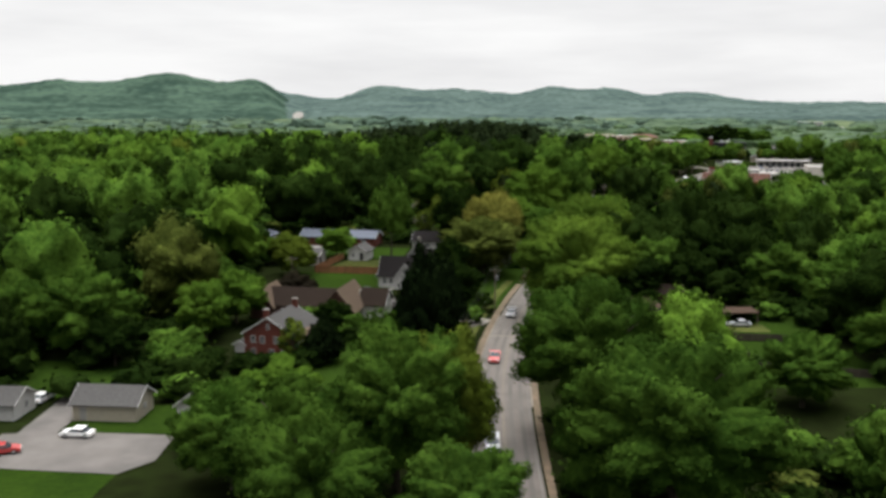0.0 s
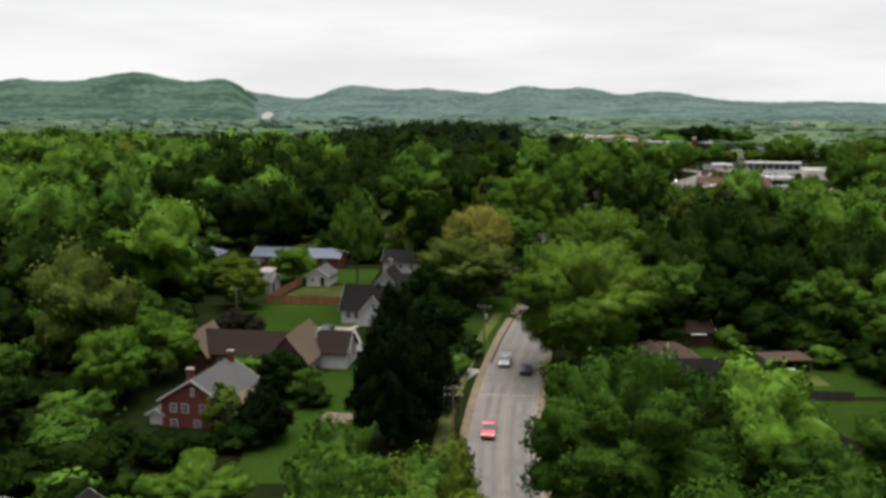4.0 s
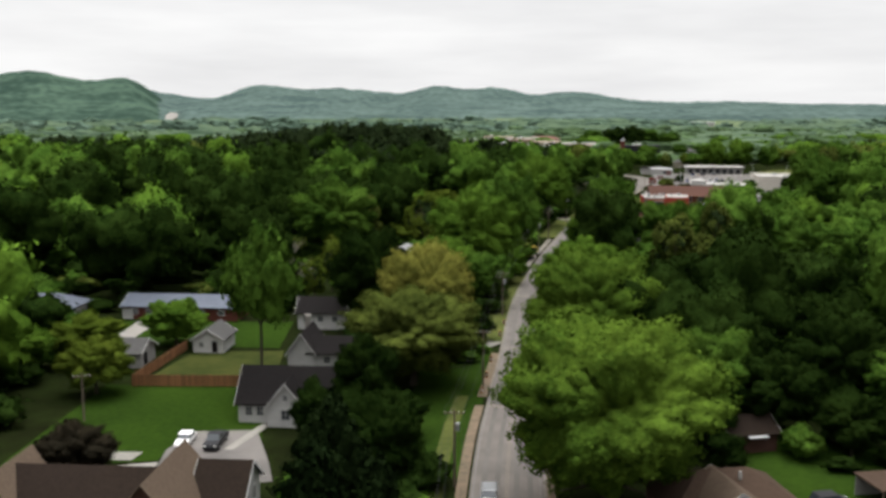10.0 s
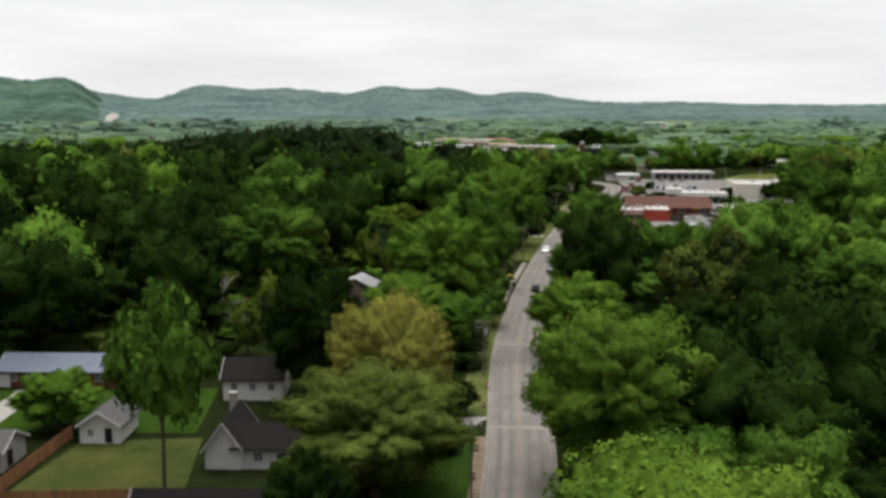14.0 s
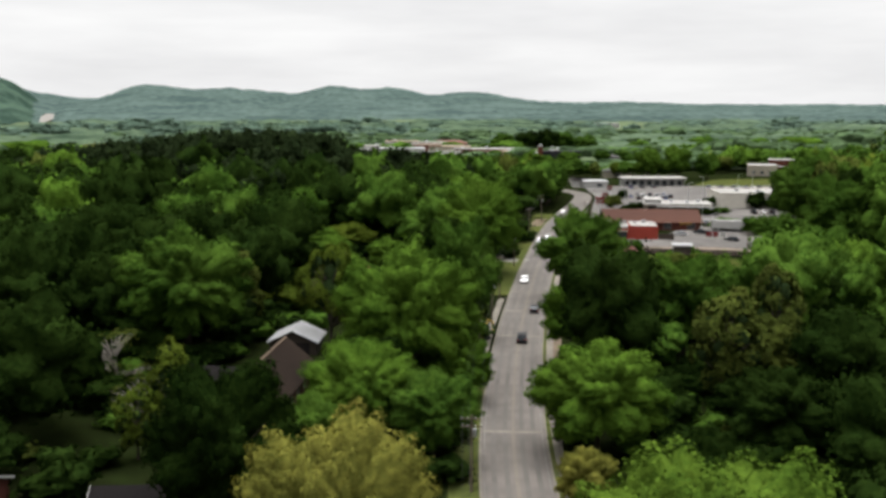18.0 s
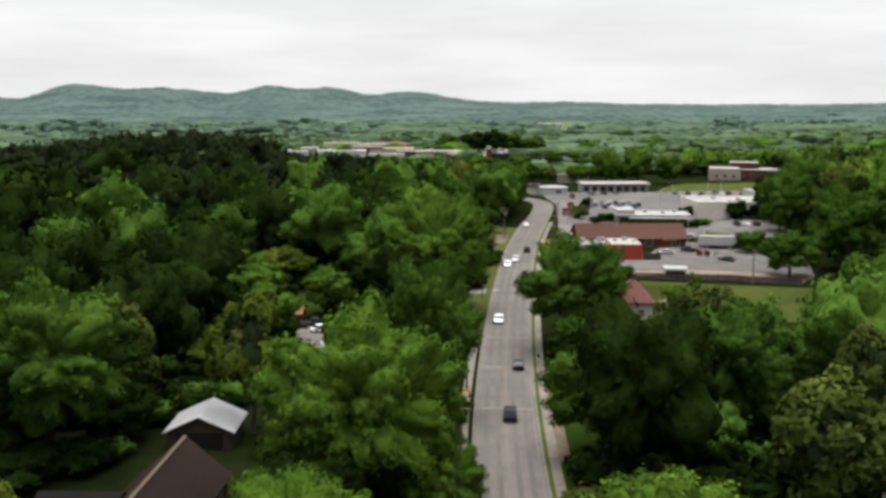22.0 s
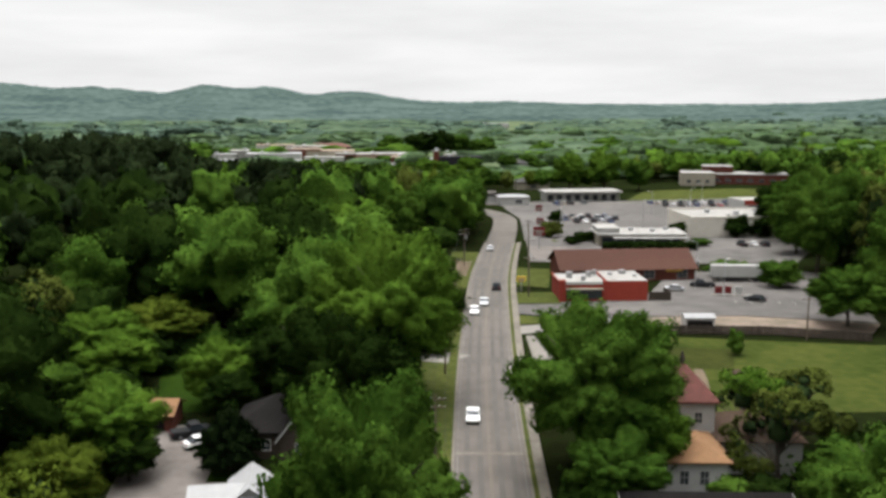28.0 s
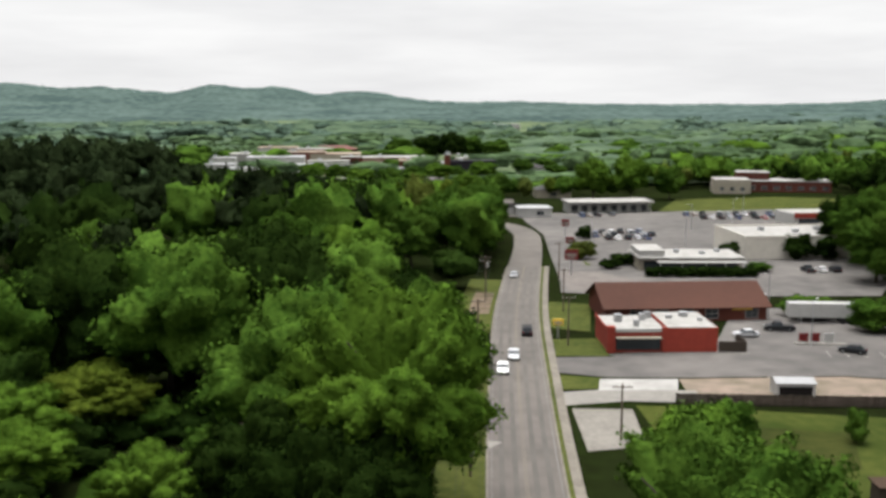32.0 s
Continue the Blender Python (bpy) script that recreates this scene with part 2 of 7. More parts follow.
DARKFENCE = mat("weathered_fence_wood", (0.0540, 0.0418, 0.0324), (0.0302, 0.0245, 0.0202), scale=2.0, bump=0.4, each=0.25)
POLE = mat("pole_wood", (0.1224, 0.0936, 0.0720), (0.0720, 0.0576, 0.0432), scale=3.0, bump=0.5, stretchy=(1, 1, 0.15))
STEEL = mat("galvanised_steel", (0.45, 0.46, 0.47), (0.34, 0.35, 0.36), scale=2.0, rough=0.45, metal=0.8)
RUBBER = mat("tyre_rubber", (0.022, 0.022, 0.022), (0.014, 0.014, 0.014), scale=8.0)
GLASS = mat("dark_window_glass", (0.035, 0.042, 0.048), (0.022, 0.026, 0.030), scale=0.5, rough=0.10, soft=0.3)
LAMPGLASS = mat("lamp_lens", (0.55, 0.55, 0.52), (0.45, 0.45, 0.42), rough=0.2)
TAILRED = mat("tail_lens", (0.30, 0.02, 0.02), (0.2, 0.015, 0.015), rough=0.2)
PAINT = {k: mat(k + "_car_paint", c, tuple(v * 0.85 for v in c), scale=0.8, rough=0.28 if k != "black" else 0.55, clear=0.6 if k != "black" else 0.0, soft=0.5 if k != "black" else 0.1) for k, c in {
    "white": (0.76, 0.76, 0.75), "black": (0.018, 0.018, 0.020), "silver": (0.40, 0.41, 0.42), "red": (0.36, 0.030, 0.028),
    "blue": (0.030, 0.060, 0.160), "grey": (0.12, 0.125, 0.13), "tan": (0.34, 0.29, 0.22)}.items()}
SIGNRED = mat("dark_red_sign", (0.1300, 0.0175, 0.0175), (0.1000, 0.0150, 0.0150), rough=0.4)
YELLOWSIGN = mat("yellow_sign", (0.62, 0.42, 0.06), (0.5, 0.34, 0.05), rough=0.4)
TARP = mat("blue_tarpaulin", (0.035, 0.070, 0.25), (0.025, 0.05, 0.18), rough=0.5)


# ---- small mesh tools ----
def part(name, bm, material, parent=None, label=""):
    me = bpy.data.meshes.new(name)
    bm.to_mesh(me)
    bm.free()
    me.materials.append(material)
    ob = new(name, me)
    if parent is not None:
        ob.parent = parent
    if label:
        ob["label"] = label
    return ob


def empty(name, m, label, category, group="", kind=""):
    ob = new(name)
    ob.empty_display_size = 0.5
    ob.matrix_basis = m
    return tagged(ob, label, category, group, kind)


def box(bm, x0, x1, y0, y1, z0, z1, bevel=0.0):
    """An upright block between two corners, its upright edges rounded by bevel."""
    vs = [bm.verts.new((x, y, z)) for z in (z0, z1) for x, y in ((x0, y0), (x1, y0), (x1, y1), (x0, y1))]
    fs = [bm.faces.new([vs[i] for i in q]) for q in ((3, 2, 1, 0), (4, 5, 6, 7), (0, 1, 5, 4), (1, 2, 6, 5), (2, 3, 7, 6), (3, 0, 4, 7))]
    if bevel:
        bmesh.ops.bevel(bm, geom=list({e for f in fs for e in f.edges}), offset=bevel, segments=2, affect="EDGES")
    return bm


def blk(*a, **k):
    return box(bmesh.new(), *a, **k)


def tube(bm, pts, radii, sides=8):
    """A tapered limb through points."""
    rings = []
    for i, p in enumerate(pts):
        p = Vector(p)
        d = (Vector(pts[min(i + 1, len(pts) - 1)]) - Vector(pts[max(i - 1, 0)])).normalized()
        u = d.orthogonal().normalized()
        v = d.cross(u)
        rings.append([bm.verts.new(p + (u * math.cos(a) + v * math.sin(a)) * radii[i]) for a in [2 * math.pi * k / sides for k in range(sides)]])
    for a, b in zip(rings, rings[1:]):
        for k in range(sides):
            bm.faces.new((a[k], a[(k + 1) % sides], b[(k + 1) % sides], b[k]))
    bm.faces.new(rings[-1])
    bm.faces.new(rings[0][::-1])
    return bm


def quads_to_mesh(name, V, F, material, smooth=False, inner=None, normals=None):
    """A mesh from arrays of vertices and four-cornered faces."""
    me = bpy.data.meshes.new(name)
    V, F = np.asarray(V, np.float32), np.asarray(F, np.int32)
    me.vertices.add(len(V))
    me.vertices.foreach_set("co", V.ravel())
    k = F.shape[1]
    me.loops.add(F.size)
    me.loops.foreach_set("vertex_index", F.ravel())
    me.polygons.add(len(F))
    me.polygons.foreach_set("loop_start", np.arange(0, F.size, k, dtype=np.int32))
    me.polygons.foreach_set("loop_total", np.full(len(F), k, np.int32))
    me.update(calc_edges=True)
    me.materials.append(material)
    if inner is not None:
        me.materials.append(CORE_SHADE)
        me.polygons.foreach_set("material_index", np.asarray(inner, np.int32))
    if smooth or normals is not None:
        me.polygons.foreach_set("use_smooth", np.ones(len(F), bool))
    if normals is not None:
        me.normals_split_custom_set_from_vertices(np.asarray(normals, np.float32))
    return me


# ---- the lie of the land ----
LEVELS = ((0, -2.2), (165, -2.2), (220, -1.1), (350, 0.0), (460, 1.1), (530, 0.55), (680, -2.2), (880, -4.4), (1320, -6.6), (2750, -6.6))
# hills on the skyline: bearing in degrees to the right of +y, height, spread in degrees, distance
HILLS = ((-29, 92, 5.0, 4200), (-21.5, 84, 3.2, 4200), (-15.8, 126, 3.3, 4200), (-11.0, 84, 1.7, 4100), (-3.6, 84, 2.4, 4400), (0.6, 62, 2.0, 4400), (3.0, 38, 1.6, 4500),
         (6.3, 80, 2.0, 4400), (9.8, 70, 2.0, 4500), (14.2, 54, 2.6, 4500), (19, 12, 3.5, 4500), (24, 9, 2.6, 4600), (-8.6, 40, 1.7, 4650), (-13.3, 13, 1.5, 4150), (-1.4, 9, 1.5, 4400), (46, 44, 5.0, 4300), (-42, 80, 7.0, 4200))


def land(x, y):
    """Ground height; works on arrays."""
    x, y = np.asarray(x, float), np.asarray(y, float)
    z = np.interp(y, [a for a, _ in LEVELS], [b for _, b in LEVELS])
    z = z + 14.0 * np.exp(-((x - 24) / 82) ** 2 - ((y - 725) / 115) ** 2) + 4.0 * np.exp(-((x + 190) / 110) ** 2 - ((y - 760) / 95) ** 2) + 4.0 * np.exp(-((x + 170) / 110) ** 2 - ((y - 480) / 150) ** 2)
    r, b = np.hypot(x, y), np.degrees(np.arctan2(x, np.maximum(y, 1e-3)))
    b = np.where(y > 0, b, 180)
    for az, h, w, d in HILLS:
        z = z + h * np.exp(-((b - az) / w) ** 2) * np.exp(-((r - d) / 560) ** 2)
    far = np.clip((r - 2600) / 2200, 0, 1)
    return z + far * 22


def lz(x, y):
    return float(land(x, y))


def ground_sheet():
    def steps(a):
        out = [0.0]
        while out[-1] < a:
            out.append(out[-1] + (5 if out[-1] < 170 else max(5, out[-1] * 0.035)))
        return out
    xs = steps(4900)
    xs = np.array([-v for v in xs[:0:-1]] + xs)
    ys = np.concatenate([np.arange(-400, 0, 50), np.arange(0, 760, 5), 760 + np.array(steps(4100))])
    X, Y = np.meshgrid(xs, ys)
    Z = land(X, Y)
    nx = len(xs)
    i = np.arange(len(ys) - 1)[:, None] * nx + np.arange(nx - 1)[None]
    F = np.stack([i, i + 1, i + 1 + nx, i + nx], -1).reshape(-1, 4)
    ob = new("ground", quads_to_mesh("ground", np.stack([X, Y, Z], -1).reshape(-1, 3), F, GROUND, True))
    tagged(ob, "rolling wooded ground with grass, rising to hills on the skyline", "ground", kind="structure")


ground_sheet()


def clip_band(poly, lo, hi):
    for axis_sign, lim in ((1, lo), (-1, -hi)):
        out = []
        for i, p in enumerate(poly):
            q = poly[i - 1]
            a, b = axis_sign * q[1] - lim, axis_sign * p[1] - lim
            if (a < 0) != (b < 0):
                s = a / (a - b)
                out.append((q[0] + s * (p[0] - q[0]), q[1] + s * (p[1] - q[1])))
            if b >= 0:
                out.append(p)
        poly = out
    return poly


def patch(name, pts, material, lift, label, category="ground", parent=None):
    """A sheet that follows the land, with a skirt, so that it has depth."""
    bm = bmesh.new()
    y0, y1 = min(p[1] for p in pts), max(p[1] for p in pts)
    k = math.floor(y0 / 5) * 5
    while k < y1:
        q = clip_band(list(pts), k, k + 5)
        if len(q) > 2:
            f = bm.faces.new([bm.verts.new((x, y, lz(x, y) + lift)) for x, y in q])
            f.normal_update()
            if f.normal.z < 0:
                f.normal_flip()
        k += 5
    bmesh.ops.remove_doubles(bm, verts=bm.verts, dist=0.003)
    rim = [e for e in bm.edges if len(e.link_faces) == 1]
    low = bmesh.ops.extrude_edge_only(bm, edges=rim)["geom"]
    for v in low:
        if isinstance(v, bmesh.types.BMVert):
            v.co.z -= lift + 0.1
    ob = part(name, bm, material, parent)
    if parent is None:
        tagged(ob, label, category, kind="structure")
    return ob


def ribbon(bm, line, off0, off1, z0, z1):
    """A strip along a line of (x, y), between two offsets to its right, from z0 to z1 over the land."""
    rows = []
    for i, (x, y) in enumerate(line):
        a, b = Vector(line[max(i - 1, 0)]), Vector(line[min(i + 1, len(line) - 1)])
        d = (b - a).normalized()
        n = Vector((d.y, -d.x))
        p0, p1 = Vector((x, y)) + n * off0, Vector((x, y)) + n * off1
        g = lz(x, y)
        rows.append([bm.verts.new((p.x, p.y, g + z)) for p, z in ((p0, z0), (p0, z1), (p1, z1), (p1, z0))])
    for a, b in zip(rows, rows[1:]):
        for k in range(3):
            bm.faces.new((a[k], b[k], b[k + 1], a[k + 1]))
    bm.faces.new(rows[0])
    bm.faces.new(rows[-1][::-1])
    bmesh.ops.recalc_face_normals(bm, faces=bm.faces)
    return bm


def spline(pts, step=4.0):
    """A smooth line through points."""
    out = []
    P = [Vector(p) for p in pts]
    P = [2 * P[0] - P[1]] + P + [2 * P[-1] - P[-2]]
    for i in range(1, len(P) - 2):
        n = max(2, int((P[i + 1] - P[i]).length / step))
        for k in range(n):
            t = k / n
            a, b, c, d = P[i - 1:i + 3]
            out.append(tuple(0.5 * ((2 * b) + (c - a) * t + (2 * a - 5 * b + 4 * c - d) * t * t + (3 * b - a - 3 * c + d) * t ** 3)))
    out.append(tuple(P[-2]))
    return out


# ---- the street ----
STREET = spline([(5, -120), (5.5, 0), (7.5, 90), (9.2, 140), (12.5, 175), (20.1, 215), (30.5, 255), (41.2, 298), (53.7, 337), (68, 376), (86, 421), (105.5, 467), (121, 502),
                 (138, 537), (153.5, 568), (167, 596), (178, 622), (182, 645), (177, 668), (164, 688), (146, 704)])
HALF = 4.35
road = part("road", ribbon(bmesh.new(), STREET, -HALF, HALF, -0.15, 0.05), ASPHALT)
tagged(road, "worn grey two-lane asphalt street curving through trees", "road", kind="structure")


def stretch_of(line, y0, y1):
    return [p for p in line if y0 <= p[1] <= y1]


MAIN = [p for p in STREET if p[1] < 575 and p[0] < 160]
for side, a, b in ((-1, 235, 560), (1, 140, 560), (-1, 20, 200)):
    seg = stretch_of(MAIN, a, b)
    o = (HALF, HALF + 0.28) if side > 0 else (-HALF - 0.28, -HALF)
    tagged(part("kerb", ribbon(bmesh.new(), seg, o[0], o[1], -0.15, 0.17), KERB), "worn tan concrete kerb along the street", "kerb", kind="structure")
for o0, o1, a, b in ((HALF + 0.85, HALF + 2.1, 268, 560), (-HALF - 2.2, -HALF - 0.9, 340, 388)):
    tagged(part("pavement", ribbon(bmesh.new(), stretch_of(MAIN, a, b), o0, o1, -0.1, 0.13), KERB), "worn concrete pavement beside the street", "pavement", kind="structure")
for o0, o1, a, b, m, lab in ((HALF + 0.28, HALF + 0.85, 268, 560, DRYGRASS, "strip of dry grass between kerb and pavement"), (HALF + 0.3, HALF + 1.3, 60, 216, DIRT, "worn dirt edge along the street"), (-HALF - 1.6, -HALF - 0.3, 90, 231, DIRT, "worn dirt edge along the street"), (HALF + 2.1, HALF + 3.6, 335, 378, DIRT, "bare dirt verge beside the pavement"),
                             (-HALF - 1.7, -HALF - 0.3, 232, 262, DIRT, "bare earth verge of dug-up roadside"), (-HALF - 4.0, -HALF - 0.3, 264, 330, DRYGRASS, "dry grass verge beside the street"), (-HALF - 6.2, -HALF - 0.3, 389, 470, DRYGRASS, "dry grass verge beside the street"),
                             (-HALF - 5.0, -HALF - 3.0, 100, 235, DRYGRASS, "rough grass verge beside the street"), (-HALF - 8.0, -HALF - 0.4, 486, 540, DRYGRASS, "dry grass clearing beside the street"), (-HALF - 5.5, -HALF - 1.2, 500, 528, DIRT, "bare dirt patch beside the street")):
    tagged(part("verge", ribbon(bmesh.new(), stretch_of(MAIN, a, b), o0, o1, -0.1, 0.09), m), lab, "verge", kind="structure")


def paint(name, line, o0, o1, material, label):
    return tagged(part(name, ribbon(bmesh.new(), line, o0, o1, 0.0, 0.054 if name == "wheel_track" else 0.058), material), label, "road marking", kind="structure")


for o in (-2.75, -1.15, 1.15, 2.75):
    paint("wheel_track", stretch_of(MAIN, 60, 560), o - 0.33, o + 0.33, TRACK, "darker wheel track worn into the asphalt")
paint("road_line", stretch_of(MAIN, 60, 560), -0.19, -0.08, YELLOW, "faded yellow centre line painted on asphalt")
paint("road_line", stretch_of(MAIN, 60, 560), 0.08, 0.19, YELLOW, "faded yellow centre line painted on asphalt")
paint("road_line", stretch_of(MAIN, 60, 560), -HALF + 0.35, -HALF + 0.47, EDGEPAINT, "worn white edge line painted on asphalt")
paint("road_line", stretch_of(MAIN, 60, 560), HALF - 0.47, HALF - 0.35, EDGEPAINT, "worn white edge line painted on asphalt")
for y in (184, 232, 262, 307, 357, 374, 395):
    i = min(range(len(MAIN)), key=lambda k: abs(MAIN[k][1] - y))
    x0, y0 = MAIN[i]
    d = (Vector(MAIN[i + 1]) - Vector(MAIN[i - 1])).normalized()
    paint("patched_trench", [(x0 - d.x * 0.45, y0 - d.y * 0.45), (x0 + d.x * 0.45, y0 + d.y * 0.45)], -HALF + 0.2, HALF - 0.2, KERB, "pale patched trench across the asphalt")

# lots, drives and lawns
patch("parking_lot", [(-62, 116), (-41, 113.5), (-37.5, 118), (-37.5, 127.5), (-52, 128.8), (-62, 128)], LOT, 0.05, "cracked grey asphalt parking lot beside a garage", "parking lot")
patch("driveway", [(-60, 127), (-54.5, 128), (-54, 150), (-60, 152)], LOT, 0.04, "grey asphalt driveway between low buildings", "driveway")
patch("lawn", [(-70, 96), (-42, 100), (-41, 113.4), (-62, 115.8), (-72, 116)], LAWN, 0.03, "mown green lawn beside a parking lot", "lawn")
patch("lawn", [(-54, 129), (-37, 127.8), (-33, 133), (-33, 141), (-54, 141)], LAWN, 0.03, "green lawn round a garage", "lawn")
patch("lawn", [(-72, 142), (-44, 148), (-44, 166), (-80, 166)], LAWN, 0.03, "shaded green lawn among trees", "lawn")
patch("lawn", [(-23, 150), (-8, 150), (-5, 190), (-11, 202), (-20, 190), (-24, 172)], LAWN, 0.03, "green lawn sloping to the street", "lawn")
patch("bare_soil", [(-15, 172), (-10, 171), (-9, 175), (-14, 176)], DIRT, 0.045, "patch of bare red soil in a lawn", "soil")
patch("parking_lot", [(-24.5, 213.5), (-24.2, 219.5), (-21.5, 226), (-13, 225.5), (-10.8, 214), (-10, 208), (-17.5, 207)], LOT, 0.05, "grey asphalt parking lot behind a house", "parking lot")
patch("driveway", [(-44, 207.5), (-24.6, 211), (-24.6, 215.5), (-46, 213)], CONCRETE, 0.04, "pale concrete drive behind a brown-roofed house", "driveway")
patch("path", [(-16.8, 218.8), (-15.6, 218.6), (-10.5, 229), (-11.8, 229.5)], CONCRETE, 0.06, "narrow pale footpath across a lawn", "path")
patch("lawn", [(-44, 216), (-24.8, 216), (-23.2, 220), (-12, 218.8), (-13.5, 246), (-38, 249)], LAWN, 0.03, "bright green lawn in front of a wooden fence", "lawn")
patch("bare_soil", [(-31.5, 217), (-28, 216.5), (-27, 219), (-30.8, 219.6)], CONCRETE, 0.05, "small pale slab in a lawn", "slab")
patch("lawn", [(-33, 249.5), (-12, 247), (-11, 266), (-27, 267)], YARDGRASS, 0.03, "fenced yard of yellowish grass", "lawn")
patch("lawn", [(-48, 275), (-12, 268), (-10, 288), (-46, 292)], LAWN, 0.03, "green front lawn of a long low house", "lawn")
patch("driveway", [(-44, 275), (-40, 275), (-37, 291), (-41, 292)], CONCRETE, 0.05, "pale concrete drive to a low house", "driveway")
patch("lawn", [(6.5, 208), (13, 206), (26, 260), (27, 282), (20, 284), (14, 262), (9, 236)], LAWN, 0.03, "green roadside lawn under trees", "lawn")
patch("driveway", [(-10, 205), (-4, 198), (7.2, 190), (10.5, 196), (-6, 206)], CONCRETE, 0.06, "pale drive joining the street", "driveway")
patch("driveway", [(8, 264), (24, 262), (29.5, 268), (24, 268), (9, 268)], CONCRETE, 0.06, "pale concrete drive joining the street", "driveway")
patch("lawn", [(46, 150), (78, 150), (74, 178), (48, 180)], LAWN, 0.03, "fenced green lawn behind a house", "lawn")
patch("lawn", [(48, 182), (76, 180), (78, 196), (60, 218), (48, 214)], LAWN, 0.03, "green yard behind a house with parked cars", "lawn")
patch("driveway", [(17, 158), (22, 158), (26, 172), (19.5, 172)], CONCRETE, 0.05, "pale concrete drive beside the street", "driveway")
patch("bare_soil", [(22, 176), (33, 178), (33, 186), (23, 184)], DIRT, 0.04, "bare brown yard beside a house", "soil")
patch("driveway", [(47, 187), (66, 186), (66, 192), (50, 196)], DRYGRASS, 0.05, "worn grass drive with parked cars", "driveway")
patch("lawn", [(58, 254), (72, 252), (80, 280), (62, 284)], LAWN, 0.03, "patch of lawn among dark trees", "lawn")
patch("lawn", [(70, 300), (104, 296), (106, 316), (80, 320)], LAWN, 0.03, "lawn under tall trees", "lawn")
patch("path", [(80, 316.5), (106, 312.5), (106.2, 314), (80, 318)], CONCRETE, 0.05, "narrow concrete path through a lawn", "path")
patch("lawn", [(52, 318), (61, 316), (72, 345), (64, 350)], LAWN, 0.03, "roadside lawn under a maple", "lawn")
patch("parking_lot", [(29, 388), (46, 385), (48, 404), (45, 414.5), (40, 417.5), (34.5, 416), (32.5, 404)], YARD, 0.05, "pale paved yard with parked cars", "parking lot")
patch("lawn", [(41.5, 397), (46, 395.5), (47, 401), (43, 402)], LAWN, 0.07, "small round lawn in a paved yard", "lawn")
patch("lawn", [(14, 384), (29, 386), (30, 402), (16, 402)], LAWN, 0.03, "green lawn beside a small white shed", "lawn")
patch("lawn", [(38, 424), (48, 420), (52, 440), (40, 446)], LAWN, 0.03, "clearing of bright grass among trees", "lawn")
patch("driveway", [(84, 433), (89.5, 436), (76, 446), (72, 441)], CONCRETE, 0.06, "pale drive joining the street", "driveway")
patch("lawn", [(100, 400), (150, 385), (172, 414), (159, 418), (119.5, 440), (113, 443)], PALELAWN, 0.03, "wide yellowish-green lawn in front of a dark fence", "lawn")
patch("bare_soil", [(115.0, 407.5), (116.4, 407.0), (119.0, 411.2), (121.4, 415.8), (120.2, 416.6), (117.6, 412.0)], DIRT, 0.045, "worn reddish soil path across a lawn", "soil")
patch("lawn", [(112, 420), (126, 414), (134, 424), (120, 432)], YARDGRASS, 0.04, "greener patch of lawn in front of a fence", "lawn")
patch("gravel_lot", [(98.2, 429.7), (106.1, 428.9), (111.7, 441.7), (103.8, 444.8)], GRAVEL, 0.045, "pale gravel lot beside the street", "parking lot")
patch("driveway", [(101.5, 446.5), (112.5, 445.2), (122.6, 441.0), (125.0, 446.0), (112.0, 451.0), (104.0, 452.0)], CONCRETE, 0.05, "pale concrete drive along a fence", "driveway")
patch("slab", [(111.4, 450.8), (122.5, 446.9), (125.7, 451.7), (114.2, 455.8)], ROOF_FLAT, 0.07, "white concrete slab behind a fence", "slab")
patch("bare_soil", [(121.6, 441.6), (146.0, 431.4), (160.6, 421.4), (172, 430), (151.4, 444.1), (125.9, 451.8)], PINKSOIL, 0.045, "bare pinkish soil and gravel strip behind a fence", "soil")
patch("parking_lot", [(109.6, 461.2), (116.0, 456.2), (126.2, 452.4), (151.8, 444.6), (172.2, 430.6), (186, 452), (200, 478), (182, 486), (166, 492), (146, 470), (127.0, 468.4), (122.4, 466.6), (113.2, 469.6)], LOT, 0.05, "grey asphalt parking lot round a red restaurant", "parking lot")
patch("lawn", [(113.6, 470.4), (122.4, 467.0), (126.8, 478.6), (118.6, 481.0)], DRYGRASS, 0.07, "dry grass corner beside a red restaurant", "lawn")
patch("lawn", [(121.7, 490.1), (127.9, 483.8), (139.9, 505.8), (132.8, 511.6)], DRYGRASS, 0.07, "dry grass strip with small signs beside the street", "lawn")
patch("lawn", [(104.8, 453.6), (111.6, 451.4), (114.8, 456.2), (108.6, 460.0)], DRYGRASS, 0.07, "dry grass corner beside a drive", "lawn")
patch("parking_lot", [(140, 520), (164, 506), (205, 492), (262, 540), (300, 600), (330, 660), (240, 672), (205, 690), (192, 650), (183, 618), (163, 572), (146, 532)], LOT, 0.05, "wide pale asphalt parking lot of a shopping strip", "parking lot")
patch("asphalt_repair", [(143, 522), (163, 509), (176, 520), (168, 540), (152, 546)], YARD, 0.075, "pale worn paving at the entrance of a parking lot", "paving")
patch("asphalt_repair", [(186, 588), (226, 574), (236, 598), (194, 622)], YARD, 0.075, "pale worn asphalt in the middle of a parking lot", "paving")
patch("asphalt_repair", [(196, 640), (228, 630), (234, 654), (204, 664)], YARD, 0.075, "pale concrete forecourt of a shopping strip", "paving")
patch("lawn", [(164, 553), (171, 548), (176, 560), (170, 566)], DRYGRASS, 0.08, "small grass island at a parking lot entrance", "lawn")
patch("lawn", [(172, 556), (184, 552), (190, 572), (180, 584)], DRYGRASS, 0.08, "grass island with bushes in a parking lot", "lawn")
